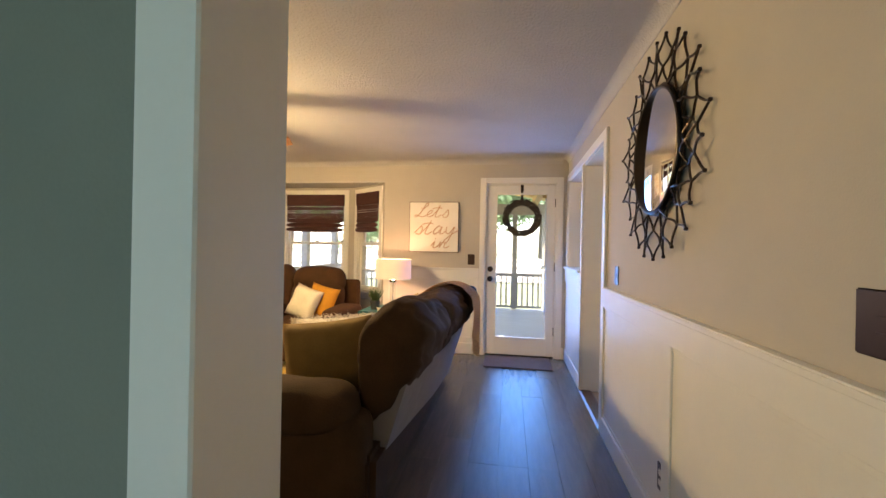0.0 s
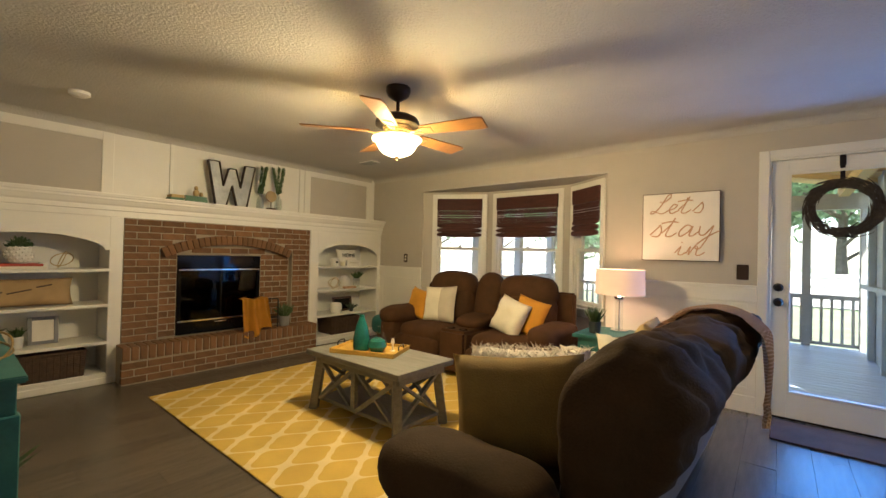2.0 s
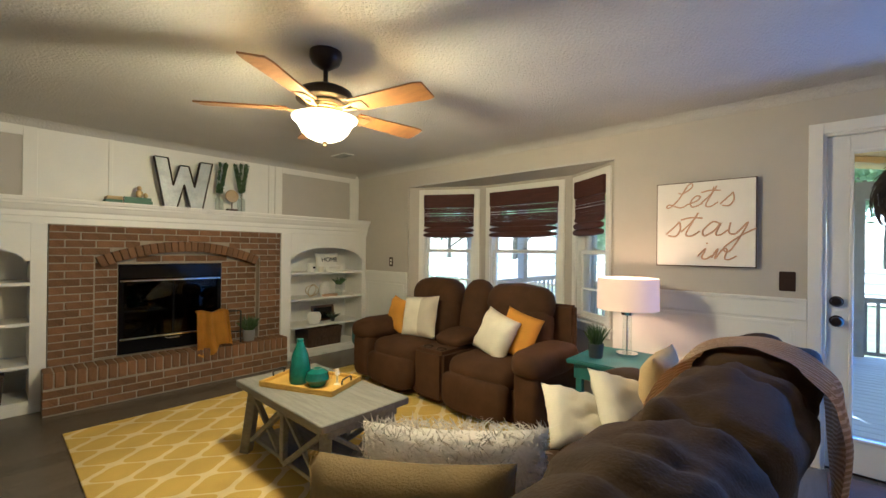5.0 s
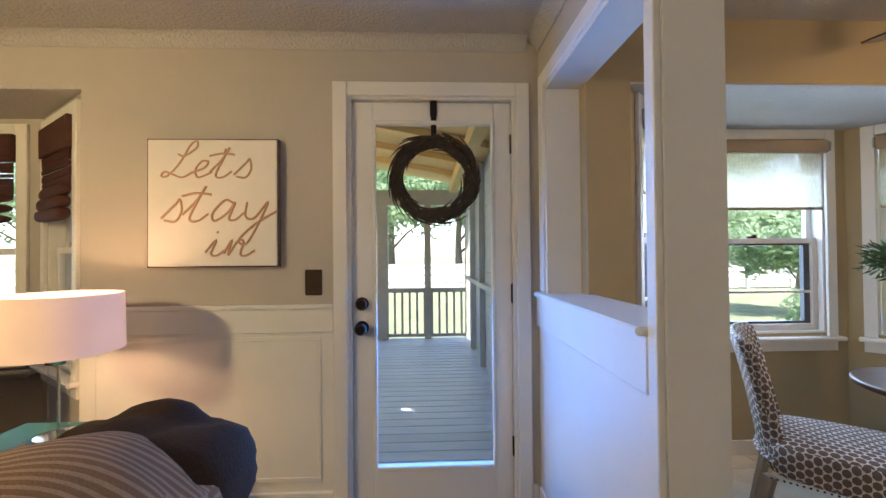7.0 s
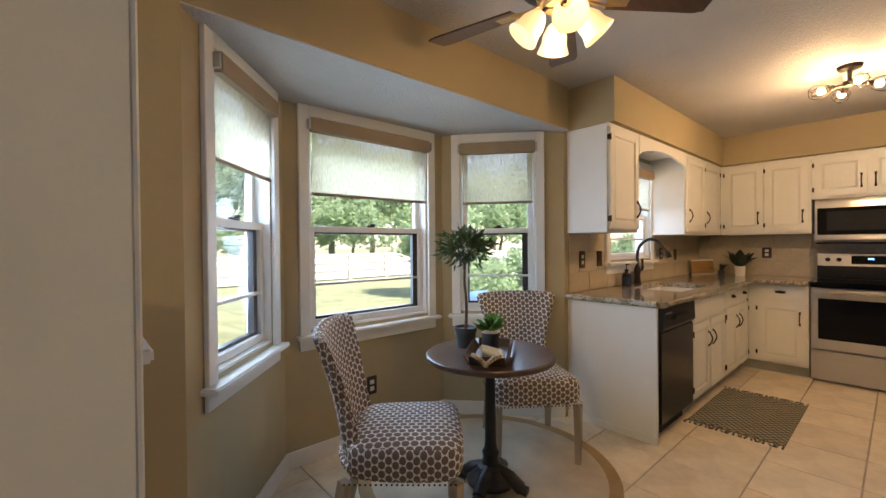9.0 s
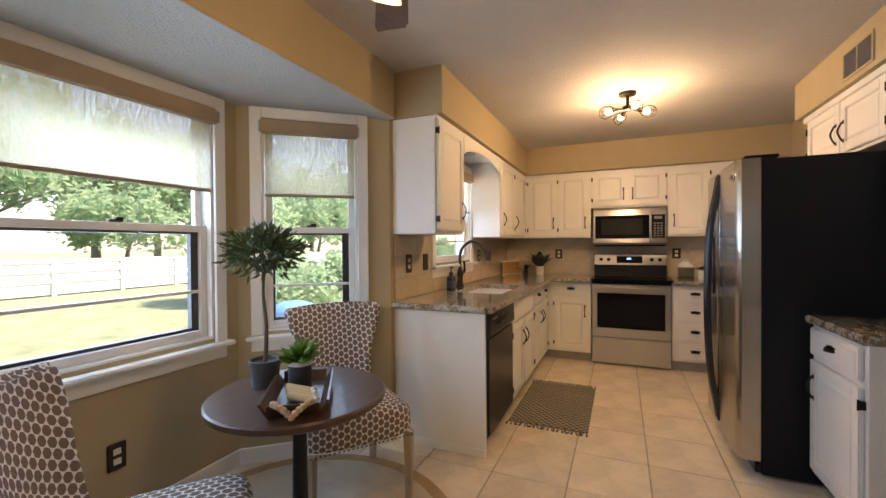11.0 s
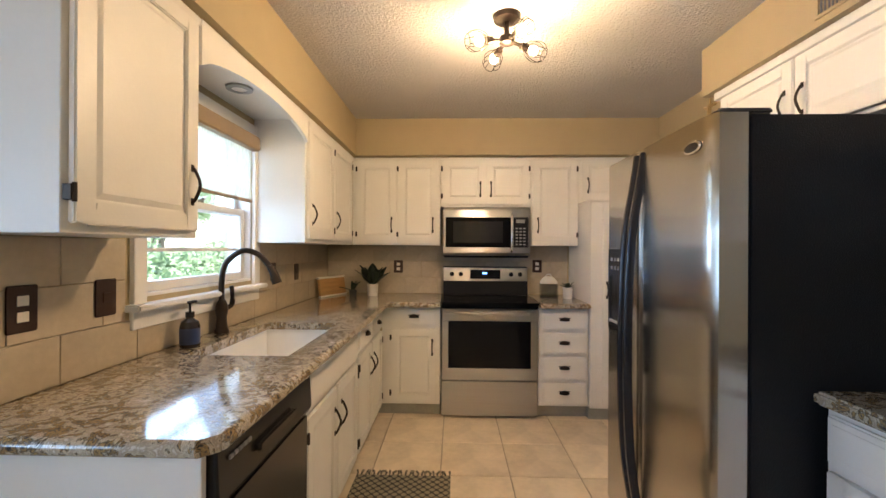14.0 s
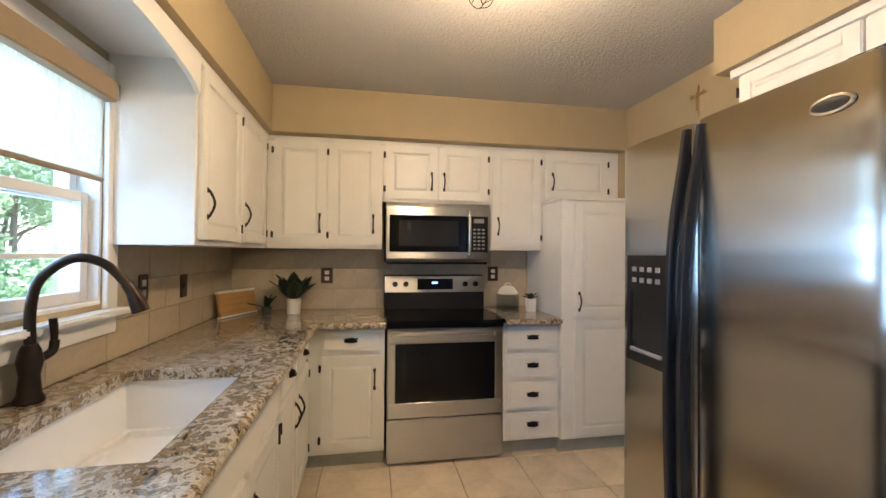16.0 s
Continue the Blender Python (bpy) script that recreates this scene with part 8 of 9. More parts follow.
def fiddle(at, n, ln, w, leaf, pot, r, h, label, seed, upright=0.9):
    x, y, z = at
    t = thing("potted_plant", at, label, "plant")
    rr = random.Random(seed)
    part("pot", lathe([(0, z + 0.001), (r * 0.85, z + 0.001), (r, z + h), (r * 0.9, z + h), (r * 0.88, z + h - 0.01), (0, z + h - 0.012)], (x, y, 0)), pot, t, smooth=True)
    for k in range(n):
        a, tl = 2.4 * k + rr.uniform(-0.3, 0.3), rr.uniform(0.15, upright)
        d = Vector((math.cos(a) * math.sin(tl), math.sin(a) * math.sin(tl), math.cos(tl)))
        side = d.cross(Vector((0, 0, 1))).normalized()
        up = side.cross(d)
        rows = []
        l_ = ln * rr.uniform(0.75, 1.1)
        for i in range(7):
            u = i / 6
            ww = w * math.sin(math.pi * min(1, u * 0.9 + 0.08)) ** 0.8
            c0 = Vector((x, y, z + h - 0.012)) + d * l_ * u + Vector((d.x, d.y, -0.3)) * l_ * 0.25 * u * u
            rows.append([c0 - side * ww + up * 0.006, c0, c0 + side * ww + up * 0.006])
        part("leaf", sheet_between(rows, 0.001), leaf, t, smooth="all")
    return t


fiddle((6.12, 4.60, 0.914), 18, 0.20, 0.050, "dark_leaf", "ceramic_white", 0.050, 0.105, "dark broad-leaved plant in a white pot", 3)
fiddle((6.10, 4.77, 0.914), 8, 0.11, 0.022, "dark_leaf", "pot_dark", 0.035, 0.05, "small dark leafy plant by the board", 9, 1.2)
fiddle((6.02, 2.915, 0.914), 12, 0.065, 0.016, "dark_leaf", "ceramic_white", 0.042, 0.095, "small succulent in a white pot by the pantry", 5, 1.1)
jr = thing("glass_canister", (6.16, 3.045, 0.914), "square clear glass canister under a white ceramic dome lid", "jar")
part("jar", join(bx(6.09, 6.23, 2.975, 2.982, 0.916, 1.03), bx(6.09, 6.23, 3.108, 3.115, 0.916, 1.03), bx(6.09, 6.097, 2.983, 3.107, 0.916, 1.03), bx(6.223, 6.23, 2.983, 3.107, 0.916, 1.03), bx(6.098, 6.222, 2.983, 3.107, 0.916, 0.924)), "clear_jar", jr)
part("lid", lathe([(0, 1.036), (0.074, 1.031), (0.076, 1.040), (0.066, 1.060), (0.048, 1.082), (0.022, 1.092), (0, 1.094)], (6.16, 3.045, 0), 28), "ceramic_white", jr, "white ceramic dome lid", smooth=True)
part("lid_handle", tube(smooth_path([(6.16, 3.020, 1.088), (6.16, 3.028, 1.108), (6.16, 3.062, 1.108), (6.16, 3.070, 1.088)], 5), 0.005, 8), "ceramic_white", jr, smooth=True)
fiddle((3.70, 2.36, 0.914), 9, 0.07, 0.016, "green_leaf", "ceramic_white", 0.055, 0.13, "white pot with a small plant by the fridge", 6, 1.0)

# ---------------------------------------------------------------- television and console
tv = thing("television", (-2.55, 0.88, 1.4), "flat black television tilted on a wall arm", "television", m=pose(-2.625, 0.885, 1.635, 4.5, 0, 180))
part("panel", bx(-0.575, 0.575, -0.0215, -0.012, -0.33, 0.33, 0.003, 2), "black_plastic", tv)
part("screen", bx(-0.566, 0.566, -0.0245, -0.0215, -0.312, 0.318), "tv_screen", tv, "dark glossy screen")
part("back_shell", bx(-0.35, 0.35, -0.012, 0.05, -0.22, 0.15, 0.012, 2), "black_plastic", tv)
part("wall_arm", join(bx(-0.03, 0.03, 0.05, 0.20, -0.04, 0.04), bx(-0.10, 0.10, 0.19, 0.212, -0.18, 0.18)), "black_iron", tv)
part("cord", tube(smooth_path([(-0.30, 0.10, -0.20), (-0.31, 0.14, -0.50), (-0.29, 0.16, -0.85)], 5), 0.004, 6), "black_plastic", tv)
cs = thing("console_table", (-3.0, 0.90, 0), "teal painted console table under the television", "console table")
part("tabletop", bx(-3.56, -2.43, 0.70, 1.125, 0.775, 0.80, 0.005, 2), "teal_paint", cs)
part("apron", bx(-3.52, -2.455, 0.73, 1.10, 0.66, 0.7745, 0.003), "teal_paint", cs)
for x in (-3.53, -2.50):
    for y in (0.72, 1.05):
        part("leg", bx(x, x + 0.06, y, y + 0.06, 0, 0.6595, 0.004), "teal_paint", cs)
part("lower_shelf", bx(-3.50, -2.47, 0.75, 1.08, 0.14, 0.165, 0.003), "teal_paint", cs)
rn = thing("table_runner", (-3.0, 0.9, 0.8), "cream table runner with tan stitching and tassels", "runner")
rows = []
for k in range(10):
    y = 0.72 + 0.33 * k / 9
    rows.append([(-3.45 + 1.02 * i / 8, y, 0.803) for i in range(9)] + [(-2.424 + 0.004 * math.sin(k), y, 0.80 - 0.035 * j) for j in range(1, 5)])
part("cloth", sheet_between(rows, 0.003), "cream", rn)
for k in range(9):
    y = 0.73 + 0.039 * k
    part("tassel", lathe([(0, 0.665), (0.004, 0.66), (0.008, 0.65), (0.009, 0.615), (0, 0.615)], (-2.420, y, 0), 8), "tan_cloth", rn)
for i in range(5):
    for j in range(3):
        y = 0.80 + 0.03 * i
        part("stitch", join(bar((-2.4165, y, 0.69 + 0.03 * j), (-2.4165, y + 0.03, 0.72 + 0.03 * j), 0.003, 0.002), bar((-2.4165, y + 0.03, 0.69 + 0.03 * j), (-2.4165, y, 0.72 + 0.03 * j), 0.003, 0.002)), "tan_cloth", rn)
LX, LY = -2.66, 0.88
ln = thing("lantern", (LX, LY, 0.80), "dark metal open candle lantern on the console", "lantern")
part("frame", join(*[bx(LX - 0.085 + a, LX - 0.068 + a, LY - 0.085 + b, LY - 0.068 + b, 0.804, 1.04) for a in (0, 0.153) for b in (0, 0.153)], *[bx(LX - 0.085, LX + 0.085, LY - 0.085, LY - 0.068, z, z + 0.017) for z in (0.804, 1.023)], *[bx(LX - 0.085, LX + 0.085, LY + 0.068, LY + 0.085, z, z + 0.017) for z in (0.804, 1.023)], *[bx(LX - 0.085, LX - 0.068, LY - 0.068, LY + 0.068, z, z + 0.017) for z in (0.804, 1.023)], *[bx(LX + 0.068, LX + 0.085, LY - 0.068, LY + 0.068, z, z + 0.017) for z in (0.804, 1.023)]), "pot_grey", ln)
part("ring", tube([(LX + 0.09 + 0.0 * t, LY + 0.10 + 0.035 * math.cos(t), 1.03 + 0.03 * math.sin(t)) for t in [2 * math.pi * i / 20 for i in range(20)]], 0.004, 6, closed=True), "pot_grey", ln)
part("jar", lathe([(0, 0.808), (0.055, 0.808), (0.055, 0.97), (0.052, 0.97), (0.052, 0.812), (0, 0.812)], (LX, LY, 0)), "clear_jar", ln)


def orb(at, r, mat, label, n=3):
    o = thing("metal_orb", (at[0], at[1], at[2] - r), label, "ornament")
    for k in range(n):
        m_ = Matrix.Translation(at) @ Matrix.Rotation(radians(60 * k), 4, "Z") @ Matrix.Rotation(radians(70 - 25 * k), 4, "X")
        part("hoop", tube([m_ @ Vector((r * math.cos(t), r * math.sin(t), 0)) for t in [2 * math.pi * i / 28 for i in range(28)]], 0.004, 6, closed=True), mat, o, smooth=True)
    return o


orb((-2.58, 1.02, 0.885), 0.078, "gold_metal", "openwork metal orb on the console")
tuft_plant("potted_plant", (-3.0, 1.02, 0.804), 0.04, 0.06, "pot_dark", "green_leaf", 50, 0.09, 0.9, "small leafy plant on the console", 8, 0.008)
bkt = thing("floor_basket", (-2.7, 0.9, 0.165), "dark woven basket with greenery on the console's shelf", "basket")
part("basket", lathe([(0, 0.166), (0.14, 0.166), (0.17, 0.25), (0.165, 0.42), (0.155, 0.42), (0.155, 0.25), (0.13, 0.18), (0, 0.178)], (-2.68, 0.91, 0), 28), "wicker", bkt, smooth=True)
tuft_plant("potted_plant", (-2.53, 1.0, 0.166), 0.05, 0.20, "pot_dark", "green_leaf", 60, 0.20, 0.8, "trailing green plant on the console's shelf", 18, 0.010)

# ---------------------------------------------------------------- on the mantel
MT = 1.7565
wl = thing("letter_w", (-5.20, 3.0, MT), "large galvanised metal letter W with a rusty rim", "letter sign")
def w_outline(s=0.0):
    y0, y1, z0, z1 = 2.745 + s, 3.265 - s, MT, MT + 0.49
    st = 0.115
    return [(y0, z1), (y0 + st, z1), (y0 + 0.165, MT + 0.22), (2.965, z1 - 0.06), (3.045, z1 - 0.06), (3.10, MT + 0.22), (y1 - st, z1), (y1, z1), (y1 - 0.09, z0), (y1 - 0.20, z0), (3.005, MT + 0.24), (y0 + 0.20, z0), (y0 + 0.09, z0)]
part("face", prism(w_outline(), -5.235, -5.205, "yz"), "zinc", wl)
o_ = w_outline()
part("rim", join(*[bar((-5.20, *o_[i]), (-5.20, *o_[(i + 1) % len(o_)]), 0.06, 0.006) for i in range(len(o_))]), "twig", wl, "rusty brown rim")
for k, (a, b, z, h, mt) in enumerate(((2.50, 2.72, 0, 0.032, "book_green"), (2.505, 2.71, 0.0325, 0.030, "book_green"))):
    bk = thing("book", (-5.17, 2.6, MT + z), "old green cloth-bound book on the mantel", "book", "books on the mantel")
    part("cover", join(bx(-5.25, -5.10, a, b, MT + z, MT + z + 0.004), bx(-5.25, -5.10, a, b, MT + z + h - 0.004, MT + z + h), bx(-5.104, -5.10, a, b, MT + z + 0.004, MT + z + h - 0.004)), mt, bk)
    part("pages", bx(-5.246, -5.1045, a + 0.004, b - 0.004, MT + z + 0.0041, MT + z + h - 0.0041), "paper", bk)
for k in range(2):
    bk = thing("book", (-5.18, 2.44, MT + 0.03 * k), "old tan book stacked on the mantel", "book", "books on the mantel")
    part("cover", bx(-5.25, -5.11, 2.37 + 0.01 * k, 2.495, MT + 0.0305 * k, MT + 0.030 + 0.0305 * k, 0.003), "tan_cloth" if k else "book_green", bk)
solo("figurine", join(cushion(-5.21, -5.15, 2.60, 2.66, MT + 0.063, MT + 0.14, 2.4, 5), cushion(-5.20, -5.16, 2.61, 2.65, MT + 0.13, MT + 0.18, 2, 4), cushion(-5.20, -5.16, 2.66, 2.70, MT + 0.063, MT + 0.12, 2, 4)), "gold_metal", (-5.18, 2.63, MT + 0.063), "small gilt figurine on the books", "figurine", smooth="all")


def bottle_sprig(at, h, label, seed):
    x, y, z = at
    t = thing("bottle_vase", at, label, "vase", "bottle vases")
    part("bottle", lathe([(0, z + 0.001), (0.040, z + 0.001), (0.042, z + 0.01), (0.042, z + h * 0.6), (0.018, z + h * 0.78), (0.016, z + h), (0.013, z + h), (0.014, z + h * 0.78), (0.038, z + h * 0.6), (0.038, z + 0.01), (0, z + 0.006)], (x, y, 0)), "clear_jar", t, smooth=True)
    rr = random.Random(seed)
    bm = bmesh.new()
    for s in range(4):
        a = rr.uniform(0, 6.28)
        for k in range(16):
            u = k / 15
            p = Vector((x + 0.05 * u * math.cos(a), y + 0.06 * u * math.sin(a), z + h * 0.95 + 0.30 * u))
            for q in (-1, 1):
                leafy(bm, rr, p, Vector((math.cos(a + q * 1.3), math.sin(a + q * 1.3), 0.5)).normalized(), 0.056, 0.018)
    part("sprig", bm, "green_leaf", t)
    part("stem", join(*[tube([(x, y, z + 0.02), (x, y, z + h), (x + 0.01, y + 0.02, z + h + 0.2)], 0.002, 5)]), "stem_bark", t)


bottle_sprig((-5.20, 3.34, MT), 0.20, "clear bottle with a eucalyptus sprig on the mantel", 4)
bottle_sprig((-5.18, 3.56, MT), 0.22, "clear bottle with a eucalyptus sprig on the mantel", 5)
ck = thing("round_ornament", (-5.15, 3.45, MT), "round dark wood ornament on a stand", "ornament")
part("stand", bx(-5.18, -5.11, 3.40, 3.50, MT + 0.0005, MT + 0.025, 0.003), "dark_wood", ck)
part("disc", lathe([(0, -0.012), (0.065, -0.012), (0.07, 0), (0.065, 0.012), (0.03, 0.014), (0, 0.012)], m=Matrix.Translation((-5.145, 3.45, MT + 0.165)) @ Matrix.Rotation(radians(90), 4, "Y"), seg=24), "gold_metal", ck, smooth=True)
part("post", cyl((-5.145, 3.45, MT + 0.025), (-5.145, 3.45, MT + 0.10), 0.006, seg=8), "dark_wood", ck)

# ---------------------------------------------------------------- on the hearth
hz = 0.3475
ot_ = thing("throw_on_stand", (-5.02, 3.30, hz), "orange throw draped over a black iron stand on the hearth", "blanket")
part("stand", join(bar((-5.08, 3.33, hz), (-5.08, 3.33, hz + 0.34), 0.014, 0.014), bar((-5.0, 3.50, hz), (-5.0, 3.50, hz + 0.34), 0.014, 0.014), bar((-5.08, 3.33, hz + 0.34), (-5.0, 3.50, hz + 0.34), 0.014, 0.014), bar((-5.08, 3.33, hz + 0.12), (-5.0, 3.50, hz + 0.12), 0.014, 0.014), bar((-5.08, 3.14, hz), (-5.08, 3.14, hz + 0.34), 0.014, 0.014), bar((-5.08, 3.14, hz + 0.34), (-5.08, 3.33, hz + 0.34), 0.014, 0.014)), "black_iron", ot_, "black iron stand")
rows = []
for k in range(34):
    u = k / 33
    y = 3.09 + 0.29 * u
    x = -5.08 + 0.04 * u
    row = []
    for j in range(20):
        v = j / 19
        fold = 0.022 * math.sin(u * 17 + 1.2 * math.sin(v * 3)) * (0.25 + v) + 0.010 * math.sin(u * 31 + 2)
        if v < 0.15:
            row.append((x - 0.05 + 0.08 * v / 0.15, y, hz + 0.355 + 0.012 * math.sin(u * 9)))
        else:
            w = (v - 0.15) / 0.85
            drop = 0.36 + 0.07 * math.sin(u * 5.0 + 0.6) + 0.03 * u
            row.append((x + 0.03 + 0.11 * w ** 1.3 + fold, y + 0.05 * w * (u - 0.55) + 0.012 * math.sin(u * 17) * w, max(hz + 0.006, hz + 0.35 - drop * w) if x + 0.03 + 0.11 * w ** 1.3 < -4.95 else hz + 0.35 - drop * w))
    rows.append(row)
part("cloth", sheet_between(rows, 0.008), "mustard", ot_, smooth="all")
tuft_plant("potted_plant", (-5.03, 3.60, hz), 0.065, 0.12, "pot_grey", "green_leaf", 70, 0.17, 0.8, "green leafy plant in a ribbed grey pot on the hearth", 41, 0.010)

# ---------------------------------------------------------------- in the bookcases
S1, S2, S3, S0 = 1.0625, 0.7355, 0.3925, 0.1005
BXX = -5.30


def basket(y0, y1, z, h, label):
    b = thing("wicker_basket", (BXX, (y0 + y1) / 2, z), label, "basket", "wicker baskets")
    x0, x1 = -5.48, -5.17
    k = 0
    zz_ = z + 0.003
    while zz_ < z + h - 0.012:
        flare = 0.012 * (zz_ - z) / h
        part("weave", tube([(x0 - flare, y0 - flare, zz_ + 0.008), (x1 + flare, y0 - flare, zz_ + 0.008), (x1 + flare, y1 + flare, zz_ + 0.008), (x0 - flare, y1 + flare, zz_ + 0.008)], 0.0095, 6, closed=True), "wicker", b)
        zz_ += 0.0165
        k += 1
    part("bottom", bx(x0, x1, y0, y1, z + 0.0005, z + 0.008), "wicker", b)
    part("rim", tube([(x0 - 0.015, y0 - 0.015, z + h), (x1 + 0.015, y0 - 0.015, z + h), (x1 + 0.015, y1 + 0.015, z + h), (x0 - 0.015, y1 + 0.015, z + h)], 0.013, 8, closed=True), "wicker", b)
    for j in range(9):
        y = y0 + (y1 - y0) * (j + 0.5) / 9
        part("stake", tube([(x1 + 0.006, y, z + 0.01), (x1 + 0.017, y, z + h)], 0.006, 5), "wicker", b)


basket(1.36, 1.75, S0, 0.225, "dark woven wicker basket on the lowest shelf")
basket(0.90, 1.24, S0, 0.225, "dark woven wicker basket on the lowest shelf")
basket(4.40, 4.86, S0, 0.225, "dark woven wicker basket on the lowest shelf")
pn = thing("potted_plant", (BXX, 1.33, S1), "white pineapple-textured pot with green foliage", "plant")
part("pot", lathe([(0, S1 + 0.046), (0.05, S1 + 0.046), (0.082, S1 + 0.08), (0.088, S1 + 0.12), (0.075, S1 + 0.165), (0.05, S1 + 0.185), (0, S1 + 0.18)], (BXX, 1.33, 0), 24), "ceramic_white", pn, smooth=True)
for j in range(5):
    for k in range(14):
        a = 2 * math.pi * (k + 0.5 * (j % 2)) / 14
        r = (0.068, 0.084, 0.088, 0.083, 0.070)[j]
        q = (BXX + r * math.cos(a), 1.33 + r * math.sin(a), S1 + 0.066 + 0.025 * j)
        part("knob", cushion(q[0] - 0.011, q[0] + 0.011, q[1] - 0.011, q[1] + 0.011, q[2] - 0.011, q[2] + 0.011, 1.6, 1), "ceramic_white", pn)
bm = bmesh.new()
rr = random.Random(2)
for k in range(170):
    a, tl = rr.uniform(0, 6.28), rr.uniform(0.2, 1.5)
    d = Vector((math.cos(a) * math.sin(tl), math.sin(a) * math.sin(tl), math.cos(tl)))
    leafy(bm, rr, Vector((BXX, 1.33, S1 + 0.185)) + d * rr.uniform(0.01, 0.07), d, 0.035, 0.010)
part("foliage", bm, "green_leaf", pn)
for k, (mt, w) in enumerate((("paper", 0.17), ("book_red", 0.15))):
    bk = thing("book", (BXX, 1.32, S1 + 0.0225 * k), "red-bound book lying on the shelf" if k else "pale book lying on the shelf", "book", "books in the bookcase")
    part("cover", bx(BXX - 0.10, BXX + 0.11, 1.32 - w, 1.32 + w, S1 + 0.0005 + 0.0225 * k, S1 + 0.0225 + 0.0225 * k, 0.003), mt, bk)
orb((BXX, 1.60, S1 + 0.080), 0.078, "gold_metal", "openwork gold orb in the bookcase", 2)
solo("votive", lathe([(0, S1 + 0.001), (0.035, S1 + 0.001), (0.037, S1 + 0.06), (0.033, S1 + 0.06), (0.031, S1 + 0.01), (0, S1 + 0.01)], (BXX + 0.06, 1.475, 0)), "ceramic_white", (BXX + 0.06, 1.475, S1), "small white votive cup on the shelf", "candle holder", smooth=True)
bp = thing("cushion", (BXX, 1.40, S2), "long burlap cushion with faded script on the shelf", "cushion", "scatter cushions")
part("cover", pillow(0.60, 0.11, pose(BXX + 0.02, 1.38, S2 + 0.125, 0, 0, 90) @ pose(0, 0, 0, -12, 0, 0), 0.006, height=0.245), "burlap", bp, smooth="all")
for k, (a, b, z) in enumerate(((-0.16, -0.06, 0.02), (-0.03, 0.12, 0.01), (0.14, 0.2, 0.03))):
    bar_bm = bx(a, b, 0.056, 0.059, z - 0.006, z + 0.006)
    bar_bm.transform(pose(BXX + 0.02, 1.38, S2 + 0.125, 0, 0, -90) @ pose(0, 0, 0, 12, 0, 0) @ pose(0, 0.004, 0, 0, 12, 0))
    part("script_bar", bar_bm, "stem_bark", bp)
orb((BXX, 1.08, S3 + 0.09), 0.085, "gold_metal", "openwork gold orb on the lower shelf", 2)
tuft_plant("potted_plant", (BXX + 0.02, 1.33, S3), 0.048, 0.10, "ceramic_white", "green_leaf", 60, 0.10, 0.6, "small green plant in a white ribbed pot", 44, 0.006)


def photo_frame(at, w, h, lean, mat, inner, label):
    f = thing("picture_frame", at, label, "picture frame", m=pose(at[0], at[1], at[2], 0, 0, 90) @ pose(0, 0, 0.002, -lean, 0, 0))
    t = 0.03
    part("moulding", join(bx(-w / 2, -w / 2 + t, -0.018, 0, 0, h, 0.003), bx(w / 2 - t, w / 2, -0.018, 0, 0, h, 0.003), bx(-w / 2 + t, w / 2 - t, -0.018, 0, 0, t, 0.003), bx(-w / 2 + t, w / 2 - t, -0.018, 0, h - t, h, 0.003)), mat, f)
    part("print", bx(-w / 2 + t, w / 2 - t, -0.008, -0.003, t, h - t), inner, f)


photo_frame((BXX - 0.04, 1.50, S3), 0.20, 0.24, 10, "pot_grey", "paper", "grey picture frame leaning in the bookcase")
# right-hand case
hm = thing("cushion", (BXX, 4.75, S1), "small cream cushion with the word HOME", "cushion", "scatter cushions")
part("cover", pillow(0.36, 0.09, pose(BXX - 0.04, 4.76, S1 + 0.125, 0, 0, 90) @ pose(0, 0, 0, -14, 0, 0), 0.004, height=0.24), "canvas_white", hm, smooth="all")
font = bpy.data.curves.new("home_text", "FONT")
font.body, font.size, font.extrude, font.align_x, font.align_y = "HOME", 0.085, 0.002, "CENTER", "CENTER"
tmp = bpy.data.objects.new("tmp_text", font)
me = bpy.data.meshes.new_from_object(tmp)
bpy.data.objects.remove(tmp)
me.materials.append(MATS["black_plastic"])
txt = new("lettering", me)
txt.parent = hm
txt.matrix_local = Matrix.Translation(-ORIGIN[hm.name]) @ pose(BXX + 0.008, 4.76, S1 + 0.15, 0, 0, 90) @ pose(0, 0, 0, 76, 0, 0)
sg = thing("block_sign", (BXX + 0.08, 4.78, S1), "cream wooden block sign with faint lines of script", "sign")
part("block", bx(BXX + 0.07, BXX + 0.10, 4.66, 4.92, S1 + 0.001, S1 + 0.085, 0.003), "canvas_white", sg)
part("script_bar", bx(BXX + 0.1005, BXX + 0.1015, 4.70, 4.88, S1 + 0.05, S1 + 0.056), "taupe_cloth", sg)
part("script_bar", bx(BXX + 0.1005, BXX + 0.1015, 4.70, 4.86, S1 + 0.03, S1 + 0.035), "taupe_cloth", sg)
mg = thing("mug", (BXX + 0.06, 4.47, S1), "white enamel mug with a small dark mark", "mug")
part("cup", lathe([(0, S1 + 0.001), (0.045, S1 + 0.001), (0.055, S1 + 0.02), (0.055, S1 + 0.11), (0.051, S1 + 0.11), (0.05, S1 + 0.02), (0, S1 + 0.012)], (BXX + 0.06, 4.47, 0)), "ceramic_white", mg, smooth=True)
part("mark", bx(BXX + 0.112, BXX + 0.1165, 4.455, 4.49, S1 + 0.045, S1 + 0.07, 0.001), "black_plastic", mg)
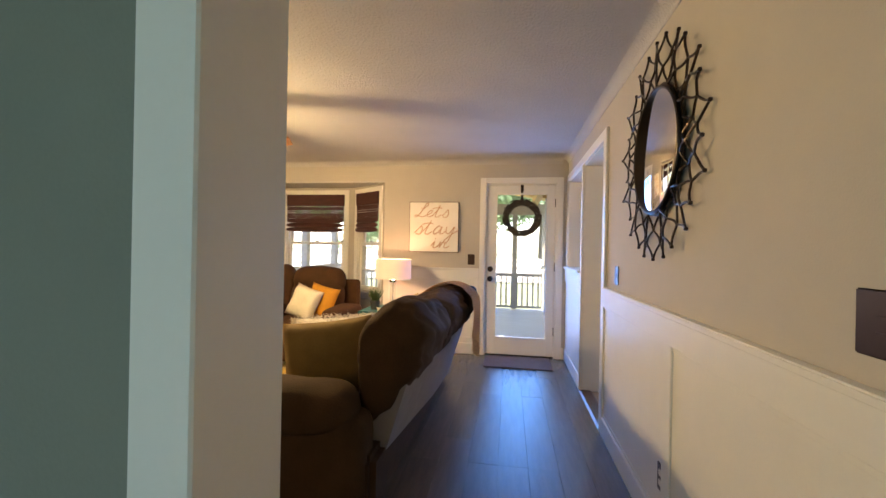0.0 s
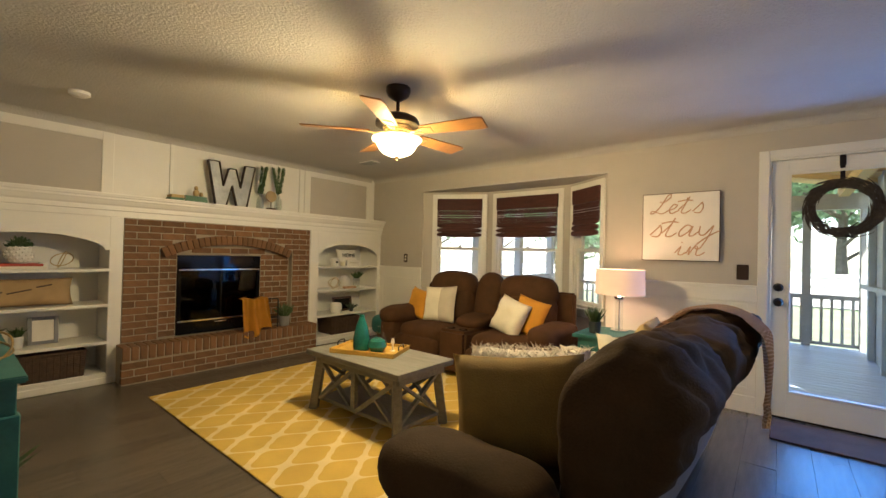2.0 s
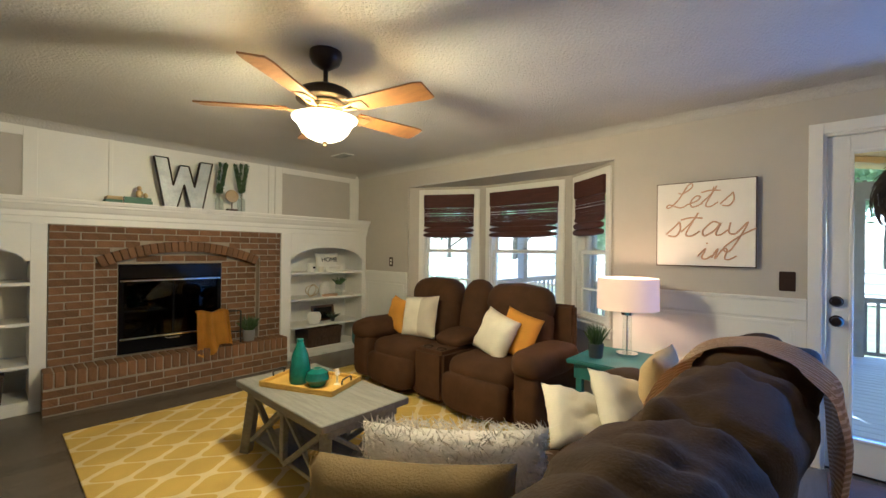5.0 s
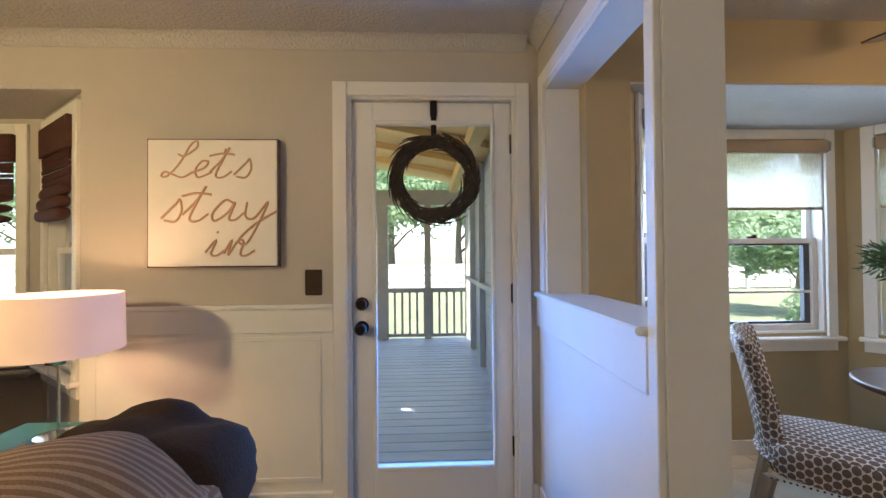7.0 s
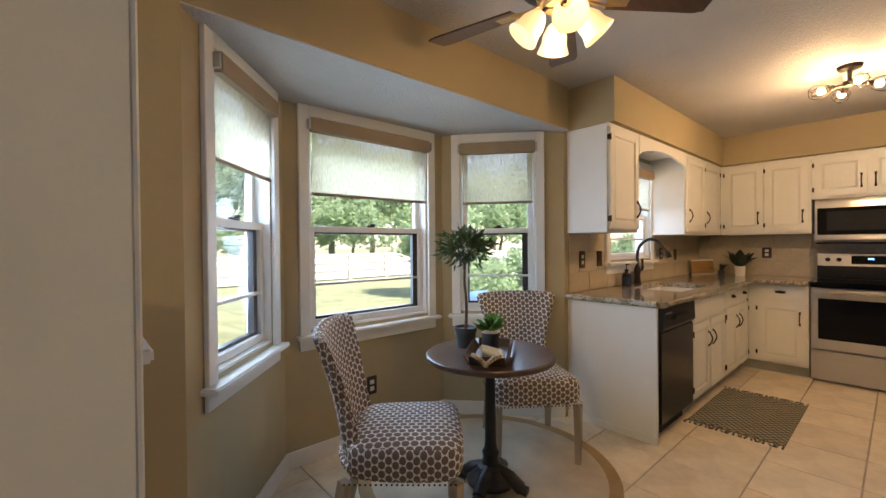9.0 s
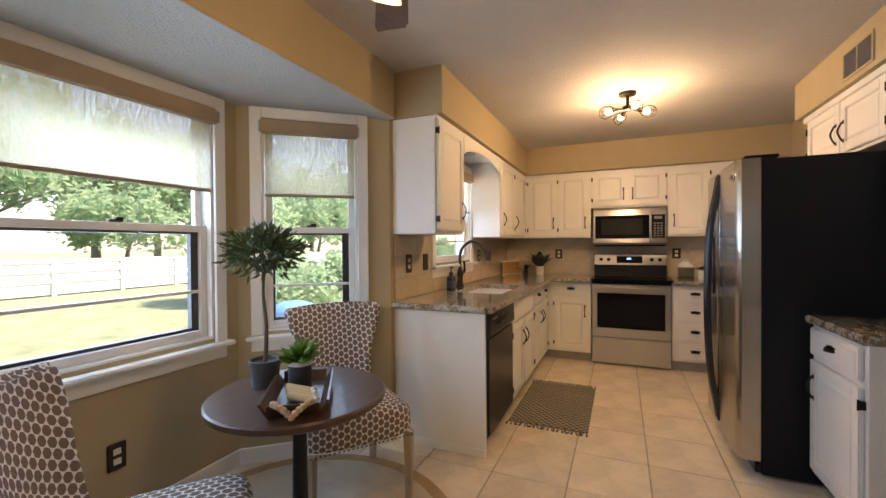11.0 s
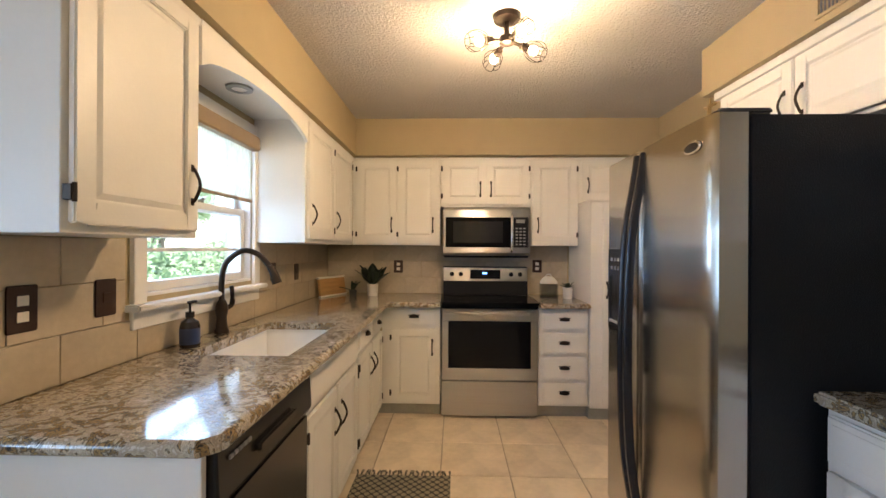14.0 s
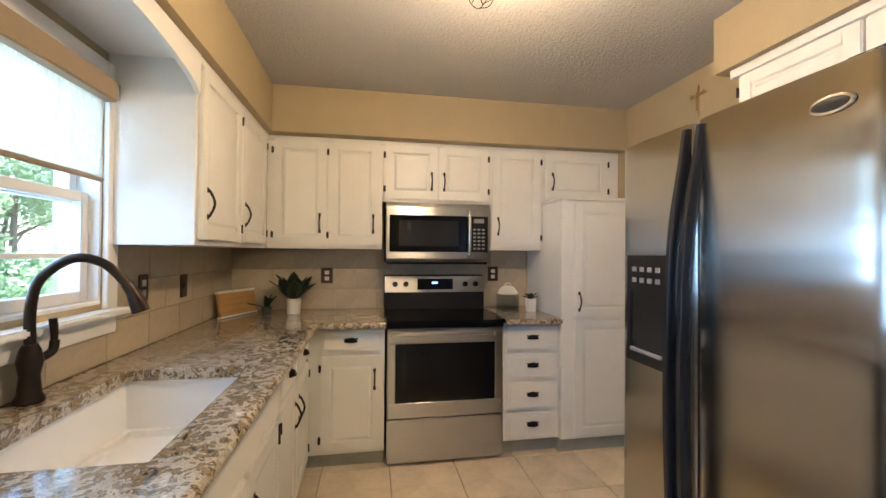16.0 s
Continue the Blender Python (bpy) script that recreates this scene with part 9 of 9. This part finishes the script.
solo("candle", lathe([(0, S1 + 0.001), (0.035, S1 + 0.001), (0.035, S1 + 0.065), (0, S1 + 0.065)], (BXX + 0.09, 4.585, 0)), "cream", (BXX + 0.09, 4.585, S1), "short cream candle on the shelf", "candle", smooth=True)
orb((BXX + 0.04, 4.49, S2 + 0.085), 0.082, "gold_metal", "openwork gold orb in the bookcase", 2)
tuft_plant("potted_plant", (BXX, 4.92, S2), 0.055, 0.15, "clear_jar", "green_leaf", 50, 0.13, 0.8, "leafy sprigs in a glass vase on the shelf", 46, 0.010)
solo("round_vase", lathe([(0, S2 + 0.001), (0.06, S2 + 0.001), (0.085, S2 + 0.06), (0.075, S2 + 0.13), (0.04, S2 + 0.17), (0.045, S2 + 0.18), (0, S2 + 0.17)], (BXX - 0.03, 4.72, 0)), "ceramic_white", (BXX - 0.03, 4.72, S2), "white rounded ceramic vase on the shelf", "vase", smooth=True)
bk = thing("book", (BXX, 4.72, S2), "pink paper-covered book lying on the shelf", "book", "books in the bookcase")
part("cover", bx(BXX + 0.06, BXX + 0.13, 4.62, 4.82, S2 + 0.0005, S2 + 0.03, 0.003), "rose_gold", bk)
solo("white_pot", lathe([(0, S3 + 0.001), (0.06, S3 + 0.001), (0.085, S3 + 0.05), (0.085, S3 + 0.11), (0.07, S3 + 0.14), (0.063, S3 + 0.13), (0, S3 + 0.11)], (BXX + 0.05, 4.52, 0)), "ceramic_white", (BXX + 0.05, 4.52, S3), "white rounded pot on the shelf", "pot", smooth=True)
photo_frame((BXX - 0.03, 4.70, S3), 0.34, 0.21, 10, "dark_wood", "black_glass", "dark picture frame leaning in the bookcase")
tuft_plant("potted_plant", (BXX + 0.07, 4.78, S3), 0.03, 0.05, "pot_dark", "dark_leaf", 40, 0.10, 1.0, "small dark plant on the shelf", 48, 0.010)
# teal stool between hearth and loveseat
ts = thing("teal_pouffe", (-4.55, 4.85, 0), "small round teal stool beside the bookcase", "stool")
part("seat", cushion(-4.74, -4.36, 4.68, 5.06, 0.14, 0.42, 3, 9), "teal_paint", ts, smooth="all")
part("foot", cyl((-4.55, 4.87, 0), (-4.55, 4.87, 0.16), 0.12, 0.14, 20), "dark_wood", ts)

# ---------------------------------------------------------------- floor planks and tiles, shared meshes
floor_ob = bpy.data.objects["floor"]
PLANKS = {}
pr = random.Random(5)
for i in range(35):
    x = -5.66 + 0.1805 * i
    y = 0.5 - pr.choice((0.0, 0.3, 0.6, 0.9))
    first, last = 0.46, 5.84 if -3.60 < x < -2.20 else 5.62 if -4.0 < x < -1.9 else NORTH + 0.10
    if x > -1.3:
        y -= 1.83
        first = -1.44
    while y < last - 0.02:
        a, c = max(y, first), min(y + 1.2206, last)
        if c - a > 0.02:
            size = round(c - a, 2)
            if size not in PLANKS:
                PLANKS[size] = finish(bx(-0.0899, 0.0899, -(c - a) / 2, (c - a) / 2, -0.010, 0.0, 0.0006), "plank")
            ob = new("plank", PLANKS[size])
            ob.parent = floor_ob
            ob.location = (x, (a + c) / 2, -0.0015 * pr.random())
        y += 1.222
ktile = finish(bx(-0.2025, 0.2025, -0.2025, 0.2025, -0.010, 0.0, 0.0025), "tile")
kfloor = bpy.data.objects["kitchen_floor"]
for i in range(15):
    for j in range(10):
        x = 5.33 + 0.205 - 0.4105 * (11 - i)
        y = 3.955 + 0.205 - 0.4105 * (4 - j)
        if x - 0.2 < 0.64 or x > KE + 0.1 or y > 5.90 or y < KS - 0.2 or (y > KN + 0.15 and not 1.0 < x < 3.35):
            continue
        ob = new("tile", ktile)
        ob.parent = kfloor
        ob.location = (x, y, -0.001 * pr.random())
# backsplash tiles, cut at the ends and round the window
SPLASH = {}


def splash_tile(a, z, c, top, side):
    """One tile from a to c along its wall; alike sizes share a mesh."""
    key = (side, round(c - a, 3), round(top - z, 3))
    if key not in SPLASH:
        w, h = key[1] / 2 - 0.0012, key[2] / 2 - 0.0012
        SPLASH[key] = finish(bx(-w, w, -0.006, 0, -h, h, 0.0015) if side == "north" else bx(-0.006, 0, -w, w, -h, h, 0.0015), "splash_tile")
    ob = new("tile", SPLASH[key])
    ob.parent = bpy.data.objects["wall_kitchen_" + side]
    ob.location = ((a + c) / 2, KN - 0.0005, (z + top) / 2) if side == "north" else (KE - 0.0005, (a + c) / 2, (z + top) / 2)


for side, start, end in (("north", 3.41, KE - 0.007), ("east", 2.835, KN - 0.007)):
    for j in range(3):
        z = 0.9155 + 0.149 * j
        top = min(z + 0.149, 1.361)
        spans = [(start, end)]
        if side == "north" and top > 1.07:
            spans = [(start, 3.955), (4.965, end)]
        for lo, hi in spans:
            a = start - (0.15 if j % 2 else 0.0)
            while a < hi:
                p, q = max(a, lo), min(a + 0.30, hi)
                if q - p > 0.03:
                    splash_tile(p, z, q, top, side)
                a += 0.30
